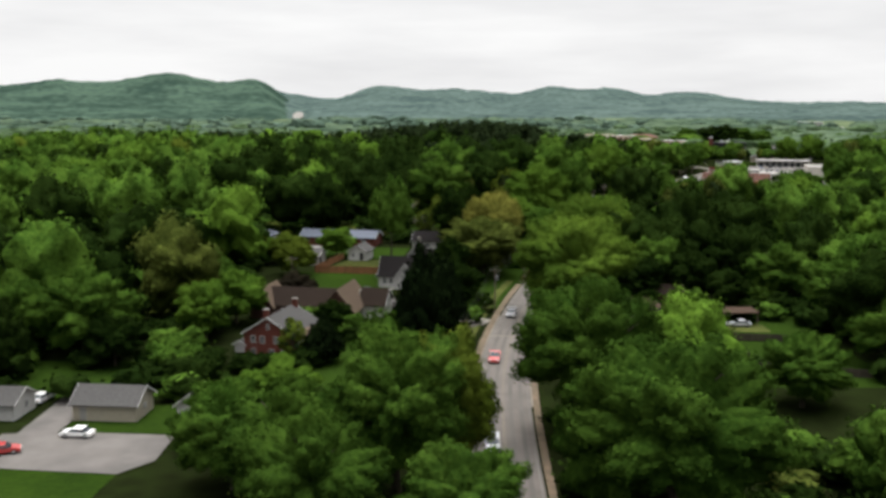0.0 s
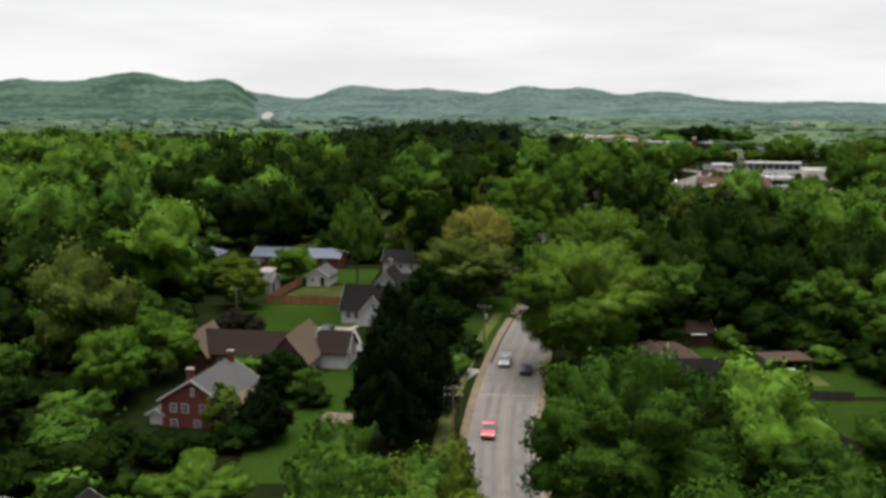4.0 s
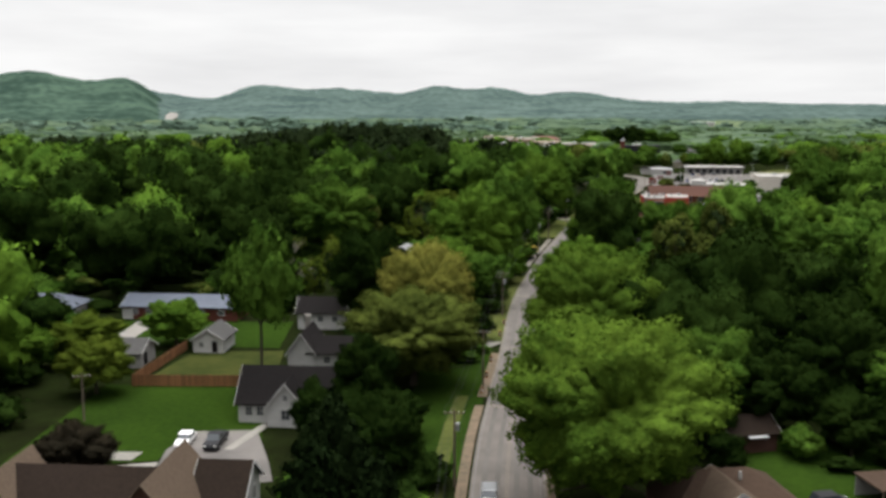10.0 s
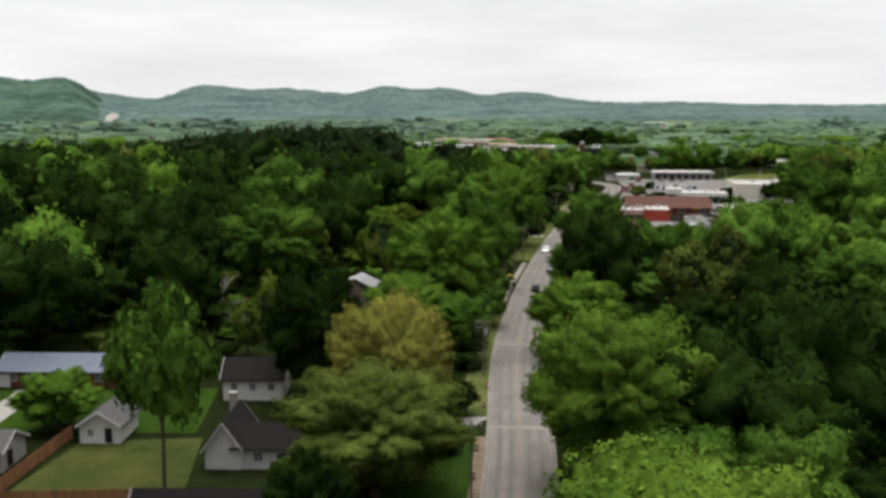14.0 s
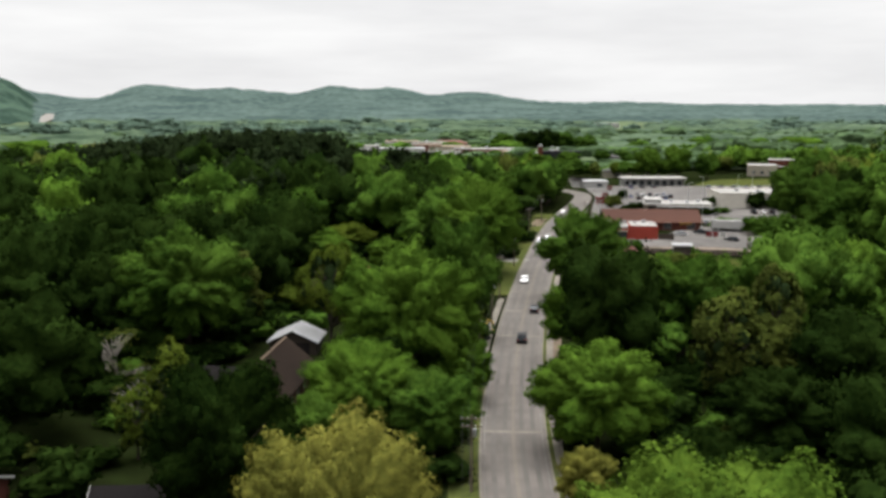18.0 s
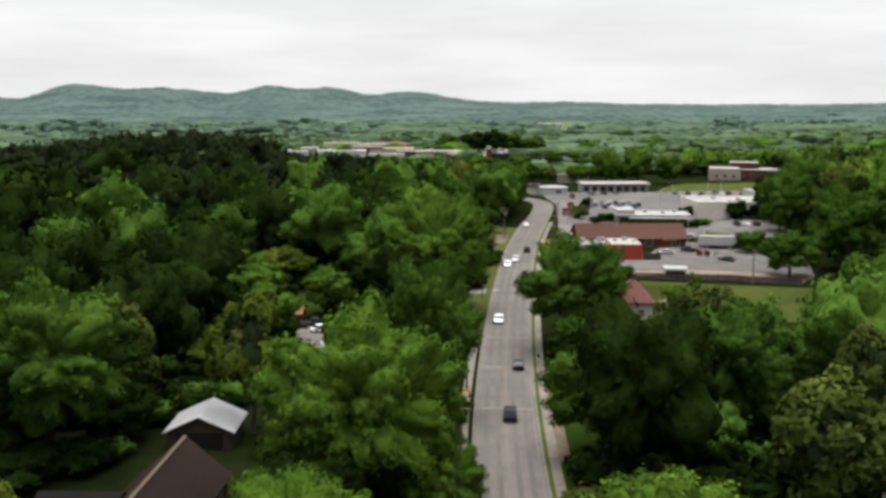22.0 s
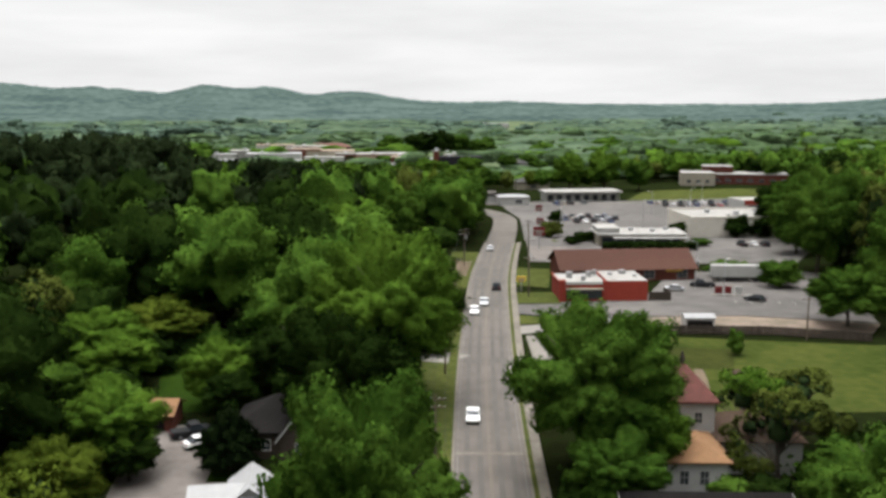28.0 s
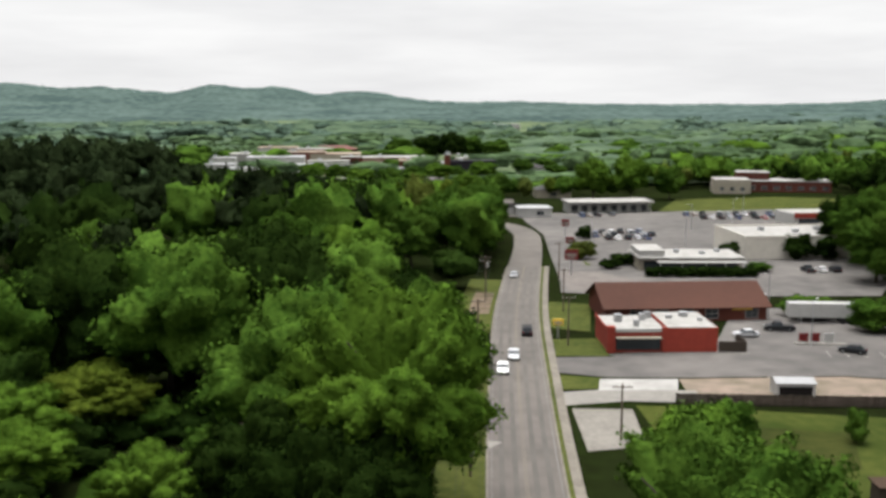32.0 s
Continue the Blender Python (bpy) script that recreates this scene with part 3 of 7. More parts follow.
patch("lawn", [(262, 672), (330, 646), (372, 690), (352, 708), (300, 716)], DRYGRASS, 0.07, "grass bank behind a parking lot", "lawn")
patch("driveway", [(194, 676), (200, 673), (228, 745), (218, 750)], ASPHALT, 0.06, "side street leading past a shopping strip", "road")
patch("town_street", [(224, 900), (240, 900), (286, 1190), (268, 1190)], CONCRETE, 0.2, "pale town street seen far off", "road")
patch("town_lot", [(112, 885), (330, 850), (345, 960), (300, 1150), (130, 1100)], LOT, 0.1, "paved town lots between low buildings", "parking lot")
patch("meadow", [(-900, 800), (1000, 800), (2500, 2400), (-1600, 2400)], MEADOW, 0.25, "green meadows and yards of the far plain, haze in their colour", "meadow")
patch("far_cutting", [(-395, 2250), (-365, 2250), (-470, 3400), (-520, 3400)], CONCRETE, 1.0, "pale highway cutting between wooded hills", "road")
patch("far_highway", [(682, 1683), (706, 1683), (1045, 2513), (1000, 2513)], CONCRETE, 1.2, "pale highway far off across the plain", "road")
patch("far_field", [(820, 2150), (900, 2100), (1150, 3000), (1050, 3050)], DRYGRASS, 1.0, "pale cleared field far off", "field")
patch("far_field", [(-220, 1150), (60, 1150), (120, 1400), (-200, 1450)], DRYGRASS, 0.6, "pale green field far off", "field")


# ---- trees ----
def cube_ball():
    V, F = [], []
    for ax in range(3):
        for s in (-1, 1):
            base = len(V)
            for i in range(3):
                for j in range(3):
                    p = [0, 0, 0]
                    p[ax], p[(ax + 1) % 3], p[(ax + 2) % 3] = s, (i - 1) * s, j - 1
                    v = np.array(p, float)
                    V.append(v / np.linalg.norm(v))
            for i in range(2):
                for j in range(2):
                    a = base + i * 3 + j
                    F.append((a, a + 3, a + 4, a + 1))
    return np.array(V), np.array(F)


BALL = cube_ball()


def crown_arrays(rng, lobes, leaf, count, core=0.84, droop=0.2, flat=1.0):
    """Leaf sprays on the outer side of overlapping lobes (x, y, z, radius), with a core in each lobe, coloured dark for
    the shade inside, for a tree 1 high and 1 wide.
    """
    L = np.array(lobes)
    C, R = L[:, :3], L[:, 3]
    mid = C.mean(0)
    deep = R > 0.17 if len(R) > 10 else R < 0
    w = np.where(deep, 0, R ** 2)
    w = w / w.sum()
    V, F, base = [], [], 0
    for c, r in zip(C, R):
        bump = 1 + 0.13 * rng.standard_normal((len(BALL[0]), 1))
        V.append(c + BALL[0] * r * core * bump * (1, 1, flat))
        F.append(BALL[1] + base)
        base += len(BALL[0])
    # each lobe carries a handful of sprays, and the leaves gather round them
    many = count * 3
    which = rng.choice(len(C), size=many, p=w)
    tips = rng.standard_normal((len(C), 9, 3)) + (0, 0, 0.35)
    tips /= np.linalg.norm(tips, axis=2, keepdims=True)
    tip = tips[which, rng.integers(0, 9, many)]
    stray = rng.standard_normal((many, 3)) * 0.34
    u = tip + stray
    u /= np.linalg.norm(u, axis=1, keepdims=True)
    away = np.linalg.norm(u - tip, axis=1, keepdims=True)
    out = C[which] - mid
    keep = (u * out).sum(1) > -0.45 * np.linalg.norm(out, axis=1)
    keep &= u[:, 2] > -0.8
    p = C[which] + u * R[which, None] * (1.16 - 0.42 * away + rng.uniform(-0.10, 0.10, (many, 1))) * (1, 1, flat)
    for j, (c, r) in enumerate(zip(C, R)):
        keep &= ~((which != j) & (np.linalg.norm((p - c) / (1, 1, flat), axis=1) < r * 0.84))
    p, u, tip = p[keep][:count], u[keep][:count], tip[keep][:count]
    n = u * 0.8 + rng.standard_normal(u.shape) * 0.42 + np.array((0, 0, 0.25))
    n /= np.linalg.norm(n, axis=1, keepdims=True)
    a = np.cross(n, rng.standard_normal(n.shape))
    a /= np.linalg.norm(a, axis=1, keepdims=True)
    b = np.cross(n, a)
    s = leaf * rng.uniform(0.6, 1.35, (len(p), 1))
    t = s * rng.uniform(0.55, 1.0, (len(p), 1))
    dip = -n * s * droop
    Q = np.stack([p - a * s + dip, p - b * t, p + a * s + dip, p + b * t], 1).reshape(-1, 3)
    V.append(Q)
    F.append(np.arange(len(Q)).reshape(-1, 4) + base)
    lean = u * 0.35 + tip * 0.35 + n * 0.55
    lean /= np.linalg.norm(lean, axis=1, keepdims=True)
    V = np.concatenate(V)
    N = np.concatenate([np.tile(BALL[0], (len(C), 1)), lean.repeat(4, 0)])
    whole = V - (0, 0, max(0.3, mid[2] - 0.12))
    N = N + whole * 1.0 / np.linalg.norm(whole, axis=1, keepdims=True).clip(0.05)
    N /= np.linalg.norm(N, axis=1, keepdims=True)
    return V, np.concatenate(F), np.concatenate([deep.repeat(len(BALL[1])), np.zeros(len(p), bool)]), N


def grid_ball(n):
    """A cube blown up to a ball, n squares to an edge."""
    V, F = [], []
    g = np.tan(np.linspace(-1, 1, n + 1) * math.pi / 4)
    for ax in range(3):
        for s in (-1, 1):
            base = len(V) * (n + 1) ** 2
            I, J = np.meshgrid(g, g, indexing="ij")
            P = np.zeros((n + 1, n + 1, 3))
            P[..., ax], P[..., (ax + 1) % 3], P[..., (ax + 2) % 3] = s, I * s, J
            V.append(P.reshape(-1, 3))
            i = np.arange(n)[:, None] * (n + 1) + np.arange(n)[None] + base
            F.append(np.stack([i, i + n + 1, i + n + 2, i + 1], -1).reshape(-1, 4))
    V = np.concatenate(V)
    return V / np.linalg.norm(V, axis=1, keepdims=True), np.concatenate(F)


# crown outlines: middle height, half width, rise above and fall below the middle
OUTLINE = {"round": (0.53, 0.48, 0.46, 0.40), "wide": (0.53, 0.49, 0.45, 0.36), "dome": (0.50, 0.50, 0.49, 0.38), "tall": (0.55, 0.42, 0.45, 0.40), "cone": (0.42, 0.50, 0.57, 0.38),
           "pine": (0.66, 0.47, 0.33, 0.28), "bush": (0.42, 0.48, 0.56, 0.42), "blob": (0.46, 0.49, 0.52, 0.40)}


def shell_arrays(rng, shape, n, count, leaf, boughs, sprays, rough=1.0, uneven=1.0):
    """A crown 1 high and 1 wide: boughs that swell from it, smaller sprays on them with deep creases between, and leaves that stand out from the tips."""
    mid, half, up, down = OUTLINE[shape]

    def seeds(k):
        i = np.arange(k) + 0.5
        z = 1 - 2 * i / k
        a = 2.39996 * i + rng.uniform(0, 6.28)
        q = np.stack([np.sqrt(1 - z * z) * np.cos(a), np.sqrt(1 - z * z) * np.sin(a), z], 1) + rng.normal(0, 1.1 / math.sqrt(k), (k, 3))
        return q / np.linalg.norm(q, axis=1, keepdims=True)
    S, T = seeds(boughs), seeds(sprays)
    size, small = rng.uniform(-0.13, 0.10, boughs) * rough * uneven, rng.uniform(-0.05, 0.05, sprays) * rough
    wide_s, wide_t = 2.0 / math.sqrt(boughs), 2.0 / math.sqrt(sprays)

    def surface(u):
        D = np.linalg.norm(u[:, None] - S[None], axis=2)
        k = D.argmin(1)
        E = np.linalg.norm(u[:, None] - T[None], axis=2)
        j = E.argmin(1)
        d, e = D[np.arange(len(u)), k] / wide_s, E[np.arange(len(u)), j] / wide_t
        r = 1.04 + size[k] - 0.26 * rough * d ** 2 + small[j] - 0.13 * rough * e ** 2
        nrm = u + (u - S[k]) / wide_s * 1.1 * rough + (u - T[j]) / wide_t * 0.95 * rough
        return u * r[:, None], nrm / np.linalg.norm(nrm, axis=1, keepdims=True), d, e

    def fit(p):
        """From the unit ball to the outline."""
        p = p.copy()
        if shape == "cone":
            p[:, :2] *= np.clip(1.02 - 0.62 * (p[:, 2:] + 0.35), 0.10, 1.0)
        elif shape == "tall":
            p[:, :2] *= 1 - 0.16 * p[:, 2:]
        elif shape == "dome":
            p[:, :2] *= 1 + 0.24 * np.clip(p[:, 2:], -0.5, 1.0)
        return p * np.stack([np.full(len(p), half), np.full(len(p), half), np.where(p[:, 2] > 0, up, down)], 1) + (0, 0, mid)

    u, F = grid_ball(n)
    V, N, _, _ = surface(u)
    V = fit(V * 0.95)
    q = rng.standard_normal((count * 5, 3)) + (0, 0, 0.3)
    q /= np.linalg.norm(q, axis=1, keepdims=True)
    q = q[q[:, 2] > -0.8]
    p, nq, d, e = surface(q)
    take = np.flatnonzero(rng.random(len(q)) < np.exp(-0.9 * e ** 2 - 1.3 * d ** 2) * 0.9)[:count]
    p, nq, e = p[take], nq[take], e[take]
    p = fit(p)
    m = nq * 0.8 + rng.standard_normal(nq.shape) * 0.34
    m /= np.linalg.norm(m, axis=1, keepdims=True)
    p = p + (nq + rng.standard_normal(p.shape) * 0.5) * (rng.uniform(-0.6, 1.7, len(p)) * np.clip(1.15 - 0.6 * e, 0.3, 1.2))[:, None] * leaf
    a = np.cross(m, rng.standard_normal(m.shape))
    a /= np.linalg.norm(a, axis=1, keepdims=True)
    b = np.cross(m, a)
    w = leaf * rng.uniform(0.45, 1.3, (len(p), 1))
    t = w * rng.uniform(0.5, 0.9, (len(p), 1))
    Q = np.stack([p - a * w - m * w * 0.2, p - b * t, p + a * w - m * w * 0.2, p + b * t], 1).reshape(-1, 3)
    lean = nq * 0.75 + m * 0.40
    lean /= np.linalg.norm(lean, axis=1, keepdims=True)
    true = (0.5 / np.percentile(np.hypot(V[:, 0], V[:, 1]), 97), 1.0 / np.percentile(V[:, 2], 99.7))
    V, Q = V * (true[0], true[0], true[1]), Q * (true[0], true[0], true[1])
    return np.concatenate([V, Q]), np.concatenate([F, np.arange(len(Q)).reshape(-1, 4) + len(V)]), np.zeros(len(F) + len(p), bool), np.concatenate([N, lean.repeat(4, 0)])


def lobes_of(shape, rng, n):
    L = []
    if shape in ("round", "wide"):
        L += [(0, 0, 0.55, 0.25), (0.02, 0.02, 0.72, 0.19), (0.05, 0.04, 0.86, 0.11), (-0.13, 0.08, 0.82, 0.11), (0.08, -0.14, 0.81, 0.11)]
        for k in range(n):
            a = 2.39996 * k + rng.uniform(-0.3, 0.3)
            h = 0.27 + 0.62 * ((k * 0.618 + rng.uniform(-0.06, 0.06)) % 1.0)
            reach = (0.40 if shape == "round" else 0.42) * math.sqrt(max(0.06, 1 - ((h - 0.50) / 0.47) ** 2)) * rng.uniform(0.82, 1.05)
            r = rng.uniform(0.075, 0.135) if shape == "round" else rng.uniform(0.065, 0.115)
            L.append((reach * math.cos(a), reach * math.sin(a), h, r))
    elif shape == "dome":
        L += [(0, 0, 0.50, 0.30), (0, 0, 0.70, 0.24)]
        for k in range(n):
            h = 0.20 + 0.74 * (k + 0.5) / n
            a = 2.39996 * k
            reach = 0.425 * math.sqrt(max(0.01, 1 - (max(0, h - 0.42) / 0.54) ** 2)) * rng.uniform(0.93, 1.03)
            L.append((reach * math.cos(a), reach * math.sin(a), h, rng.uniform(0.055, 0.095)))
    elif shape == "tall":
        for k in range(n):
            h = 0.30 + 0.62 * k / max(1, n - 1)
            a = 2.4 * k
            rr = 0.30 * math.sin(math.pi * min(1, (h - 0.1) / 0.95)) * rng.uniform(0.5, 1)
            L.append((rr * math.cos(a), rr * math.sin(a), h, rng.uniform(0.11, 0.17)))
    elif shape == "cone":
        for k in range(n):
            h = 0.08 + 0.88 * k / (n - 1)
            a = 2.4 * k
            rr = 0.36 * (1 - h) ** 0.8
            L.append((rr * 0.6 * math.cos(a), rr * 0.6 * math.sin(a), h, 0.05 + 0.24 * (1 - h) ** 0.9))
    elif shape == "pine":
        for k in range(n):
            h = 0.50 + 0.45 * k / (n - 1)
            a = 2.4 * k + rng.uniform(-0.5, 0.5)
            rr = 0.34 * math.sqrt(max(0.03, 1 - ((h - 0.60) / 0.42) ** 2)) * rng.uniform(0.6, 1)
            L.append((rr * math.cos(a), rr * math.sin(a), h, rng.uniform(0.09, 0.14)))
    elif shape == "blob":
        L.append((0, 0, 0.45, 0.36))
        for k in range(n):
            a = 2.1 * k + rng.uniform(-0.4, 0.4)
            L.append((0.27 * math.cos(a), 0.27 * math.sin(a), rng.uniform(0.3, 0.7), rng.uniform(0.18, 0.27)))
    elif shape == "bush":
        L.append((0, 0, 0.45, 0.36))
        for k in range(n):
            a = 2.4 * k
            h = rng.uniform(0.15, 0.75)
            reach = 0.34 * math.sqrt(max(0.1, 1 - ((h - 0.35) / 0.6) ** 2))
            L.append((reach * math.cos(a), reach * math.sin(a), h, rng.uniform(0.14, 0.22)))
    return L


def trunk_mesh(shape, lobes, rng, bare):
    bm = bmesh.new()
    top = 0.9 if shape in ("cone", "pine", "tall") else 0.62
    r = 0.022 if shape != "wide" else 0.03
    tube(bm, [(0, 0, -0.03), (0.004, 0.003, 0.12), (0.01, -0.006, 0.35), (0.0, 0.005, top)], [r * 1.6, r, r * 0.85, r * 0.3], 8)
    if shape not in ("cone", "bush"):
        for c in lobes[5:14] if not bare else lobes[1:]:
            z0 = max(0.18, c[2] - 0.22 - 0.1 * rng.random())
            tube(bm, [(0, 0, z0), (c[0] * 0.5, c[1] * 0.5, z0 + (c[2] - z0) * 0.6), (c[0] * (1.15 if bare else 0.95), c[1] * (1.15 if bare else 0.95), c[2] + 0.02)], [r * 0.5, r * 0.33, r * 0.12], 5)
    return bm


TREES = {}
NAMES = {"round": "tree", "dome": "tree", "wide": "tree", "tall": "tree", "cone": "cedar_tree", "pine": "pine_tree", "bush": "bush"}
# the pale green of the far trees carries haze in its leaf colour
LOOK = {"oak": "mid-green", "dark": "dark green", "deep_oak": "deep green", "bright": "fresh bright green", "spring": "fresh yellowish green", "lime": "pale lime-green", "olive": "dull olive-green", "hazel": "pale green", "willow": "haze-paled grey-green", "gold": "yellow-green", "maroon": "dark maroon",
        "cedar": "very dark green", "pine": "dark green needled"}
FORM = {"dome": "large shade tree with a smooth domed crown", "round": "broadleaf tree with a full rounded crown", "wide": "broad spreading shade tree with a clumped crown", "tall": "tall slender tree with an airy crown", "cone": "dense conical cedar tree",
        "pine": "tall pine with a bare lower trunk", "bush": "rounded garden bush"}


def tree(shape, kind, x, y, top, width, variant=0, sparse=False):
    """A tree whose top is at height top over sea level, and its crown so wide."""
    key = (shape, kind, variant, sparse)
    base = lz(x, y)
    m = Matrix.Translation((x, y, base)) @ Matrix.Rotation((x * 7.3 + y * 3.1) % 6.28, 4, "Z") @ Matrix.Diagonal((width, width, top - base, 1))
    if key in TREES:
        s = TREES[key].scale
        return copy_thing(TREES[key], m @ Matrix.Diagonal((1 / s.x, 1 / s.y, 1 / s.z, 1)))
    rng = np.random.default_rng(11 + variant * 7 + sum(map(ord, shape)))
    n = {"dome": 74, "round": 34, "wide": 46, "tall": 18, "cone": 14, "pine": 12, "bush": 9}[shape]
    lob = lobes_of(shape, rng, n)
    count, leaf = {"dome": (18000, 0.0085), "round": (11000, 0.0115), "wide": (15000, 0.0098), "tall": (6000, 0.0170), "cone": (5000, 0.021), "pine": (2600, 0.026), "bush": (1800, 0.032)}[shape]
    if sparse:
        count = int(count * (0.45 if sparse is True else 0.05))
    if sparse:
        V, F, inner, N = crown_arrays(rng, lob, leaf * 1.4, count, core=0.45 if sparse is True else 0.15)
    else:
        boughs, sprays = {"round": (26, 200), "wide": (38, 320), "dome": (40, 420), "tall": (24, 110), "cone": (60, 220), "pine": (20, 100), "bush": (12, 60)}[shape]
        V, F, inner, N = shell_arrays(rng, shape, 24 if shape != "bush" else 10, count, leaf, boughs, sprays, 0.8 if shape == "dome" else 1.0, 0.5 if shape == "dome" else 0.9)
    root = new(NAMES[shape])
    root.empty_display_size = 0.2
    root.matrix_basis = m
    tagged(root, LOOK[kind] + " " + FORM[shape] if sparse != 2 else "nearly bare grey tree with few leaves", "bush" if shape == "bush" else "tree")
    part("trunk", trunk_mesh(shape, lob, rng, sparse), BARK if sparse != 2 else PALEBARK, root)
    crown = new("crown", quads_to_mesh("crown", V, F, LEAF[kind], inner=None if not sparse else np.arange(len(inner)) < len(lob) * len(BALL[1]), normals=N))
    crown.parent = root
    TREES[key] = root
    return root


PLANTED = []


def plant(shape, kind, x, y, top, width, variant=0, sparse=False):
    PLANTED.append((x, y, width))
    tree(shape, kind, x, y, top, width, variant, sparse)


plant("wide", "oak", -5.5, 106.7, 18.5, 16.5, 0)
plant("round", "deep_oak", -16.5, 100.1, 14.3, 15.4, 1)
plant("round", "oak", -25.3, 108.9, 10.5, 13.2, 0)
plant("wide", "deep_oak", -13.2, 91.3, 13.2, 14.3, 1)
plant("round", "bright", -24.2, 135.3, 6.6, 11.0, 1)
plant("round", "lime", 0.0, 108.9, 16.6, 12.5, 2)
plant("round", "oak", -29.7, 123.2, 6.6, 11.0, 2)
plant("wide", "deep_oak", 20.6, 127.1, 19.9, 20.5, 0)
plant("wide", "deep_oak", 25.2, 98.5, 18.2, 23.0, 1)
plant("round", "oak", 40.7, 132.0, 9.0, 11.0, 0)
plant("dome", "spring", 27.3, 195.2, 20.0, 24.0, 0)
plant("dome", "spring", 38.4, 242.0, 19.6, 21.0, 1)
plant("wide", "dark", 54.8, 270.6, 11.0, 13.0, 2)
plant("round", "bright", 51.5, 295.5, 14.4, 16.5, 0)
plant("round", "bright", 65.8, 334.5, 16.4, 14.5, 1)
plant("wide", "oak", 83.3, 383.8, 20.2, 18.5, 1)
plant("round", "oak", 84.7, 336.6, 17.1, 15.4, 2)
plant("round", "olive", 101.5, 374.0, 12.5, 12.5, 0, sparse=True)
plant("round", "oak", 97.5, 354.0, 14.5, 15.0, 1)
plant("tall", "olive", 77.0, 308.0, 16.8, 15.4, 0, sparse=True)
plant("round", "olive", 83.6, 313.5, 13.2, 13.2, 1)
plant("tall", "olive", 91.3, 317.9, 18.0, 13.2, 1, sparse=True)
plant("round", "oak", 123.2, 353.1, 14.9, 15.4, 2)
plant("round", "dark", 94.6, 278.3, 12.9, 16.5, 0)
plant("round", "dark", 79.2, 226.6, 10.3, 15.4, 1)
plant("round", "dark", 97.9, 270.6, 8.8, 15.4, 2)
plant("round", "oak", 112.2, 312.4, 14.3, 16.5, 0)
plant("round", "oak", 184.8, 435.6, 22.5, 18.7, 1)
plant("tall", "olive", 193.6, 453.2, 24.5, 14.3, 2, sparse=True)
plant("round", "oak", 211.2, 480.7, 25.5, 19.8, 2)
plant("round", "oak", 198.9, 477.6, 24.0, 17.6, 0)
plant("dome", "gold", 13.8, 259.6, 18.7, 15.5, 2)
plant("dome", "olive", 10.2, 243.4, 13.8, 21.0, 0)
plant("pine", "oak", -13.4, 242.5, 24.0, 10.5, 0)
plant("round", "dark", 5.1, 278.9, 18.7, 14.3, 2)
plant("tall", "lime", -2.2, 316.8, 12.1, 7.7, 1, sparse=True)
plant("wide", "bright", 32.2, 325.5, 23.0, 20.5, 0)
plant("round", "bright", 34.8, 341.3, 13.0, 17.5, 1)
plant("round", "bright", 41.5, 333.3, 13.2, 10.0, 2)
plant("round", "oak", 49.6, 358.5, 22.0, 13.5, 2)
plant("wide", "bright", 70.0, 419.5, 24.8, 20.5, 1)
plant("round", "oak", 84.7, 459.8, 17.1, 15.4, 1)
plant("round", "dark", 92.4, 484.0, 13.8, 14.3, 2)
plant("round", "dark", 58.3, 402.6, 17.2, 13.2, 0)
plant("round", "oak", 81.4, 535.7, 18.7, 22.0, 1)
plant("round", "oak", 51.7, 473.0, 16.5, 17.6, 2)
plant("wide", "oak", 41.8, 541.2, 17.8, 20.9, 1)
plant("round", "lime", 41.8, 455.4, 10.1, 13.2, 2)
plant("round", "bright", 30.8, 447.7, 10.8, 14.3, 0)
plant("round", "bright", 34.1, 437.8, 9.1, 11.0, 1)
plant("round", "bright", 30.8, 404.8, 11.0, 13.2, 1)
plant("round", "oak", 22.0, 415.8, 12.1, 14.3, 2)
plant("round", "bright", 46.2, 422.4, 10.5, 9.9, 0)
plant("tall", "olive", 22.0, 454.3, 15.4, 15.4, 1, sparse=True)
plant("wide", "oak", -1.1, 354.2, 22.6, 22.0, 2)
plant("round", "lime", 24.2, 356.4, 19.6, 13.2, 2, sparse=True)
plant("round", "bright", -57.2, 253.0, 9.2, 17.6, 0)
plant("round", "bright", -42.9, 192.5, 9.7, 12.1, 1)
plant("wide", "oak", -52.8, 348.7, 19.1, 24.2, 2)
plant("wide", "oak", -86.9, 379.5, 16.0, 24.2, 0)
plant("round", "lime", -38.6, 244.5, 8.0, 10.5, 0)
plant("wide", "lime", -44.0, 262.0, 7.7, 12.1, 0)
plant("round", "maroon", -33.0, 210.0, 6.0, 9.0, 0)
plant("cone", "cedar", -21.5, 165.0, 6.1, 7.7, 0)
plant("round", "bright", -46.2, 180.4, 9.4, 11.0, 2)
plant("round", "bright", -30.8, 272.5, 7.6, 10.5, 2)
plant("round", "oak", -66.0, 303.6, 6.6, 14.3, 1)
plant("round", "oak", -66.0, 169.4, 13.8, 18.7, 0)
plant("round", "oak", -56.1, 212.3, 11.0, 16.5, 2)
plant("cone", "cedar", -3.9, 162.8, 18.2, 11.0, 0)
plant("cone", "cedar", 0.6, 168.3, 15.4, 8.8, 1)
plant("cone", "cedar", -2.8, 196.9, 12.1, 9.9, 1)
plant("round", "dark", 3.3, 204.6, 9.4, 8.8, 1)
plant("round", "dark", -1.5, 219.0, 5.6, 10.0, 2)
plant("round", "dark", 5.0, 220.0, 5.6, 9.5, 0)
plant("tall", "lime", -26.6, 163.8, 5.6, 7.0, 1, sparse=True)
plant("round", "dark", -22.0, 184.8, 5.0, 7.7, 0)
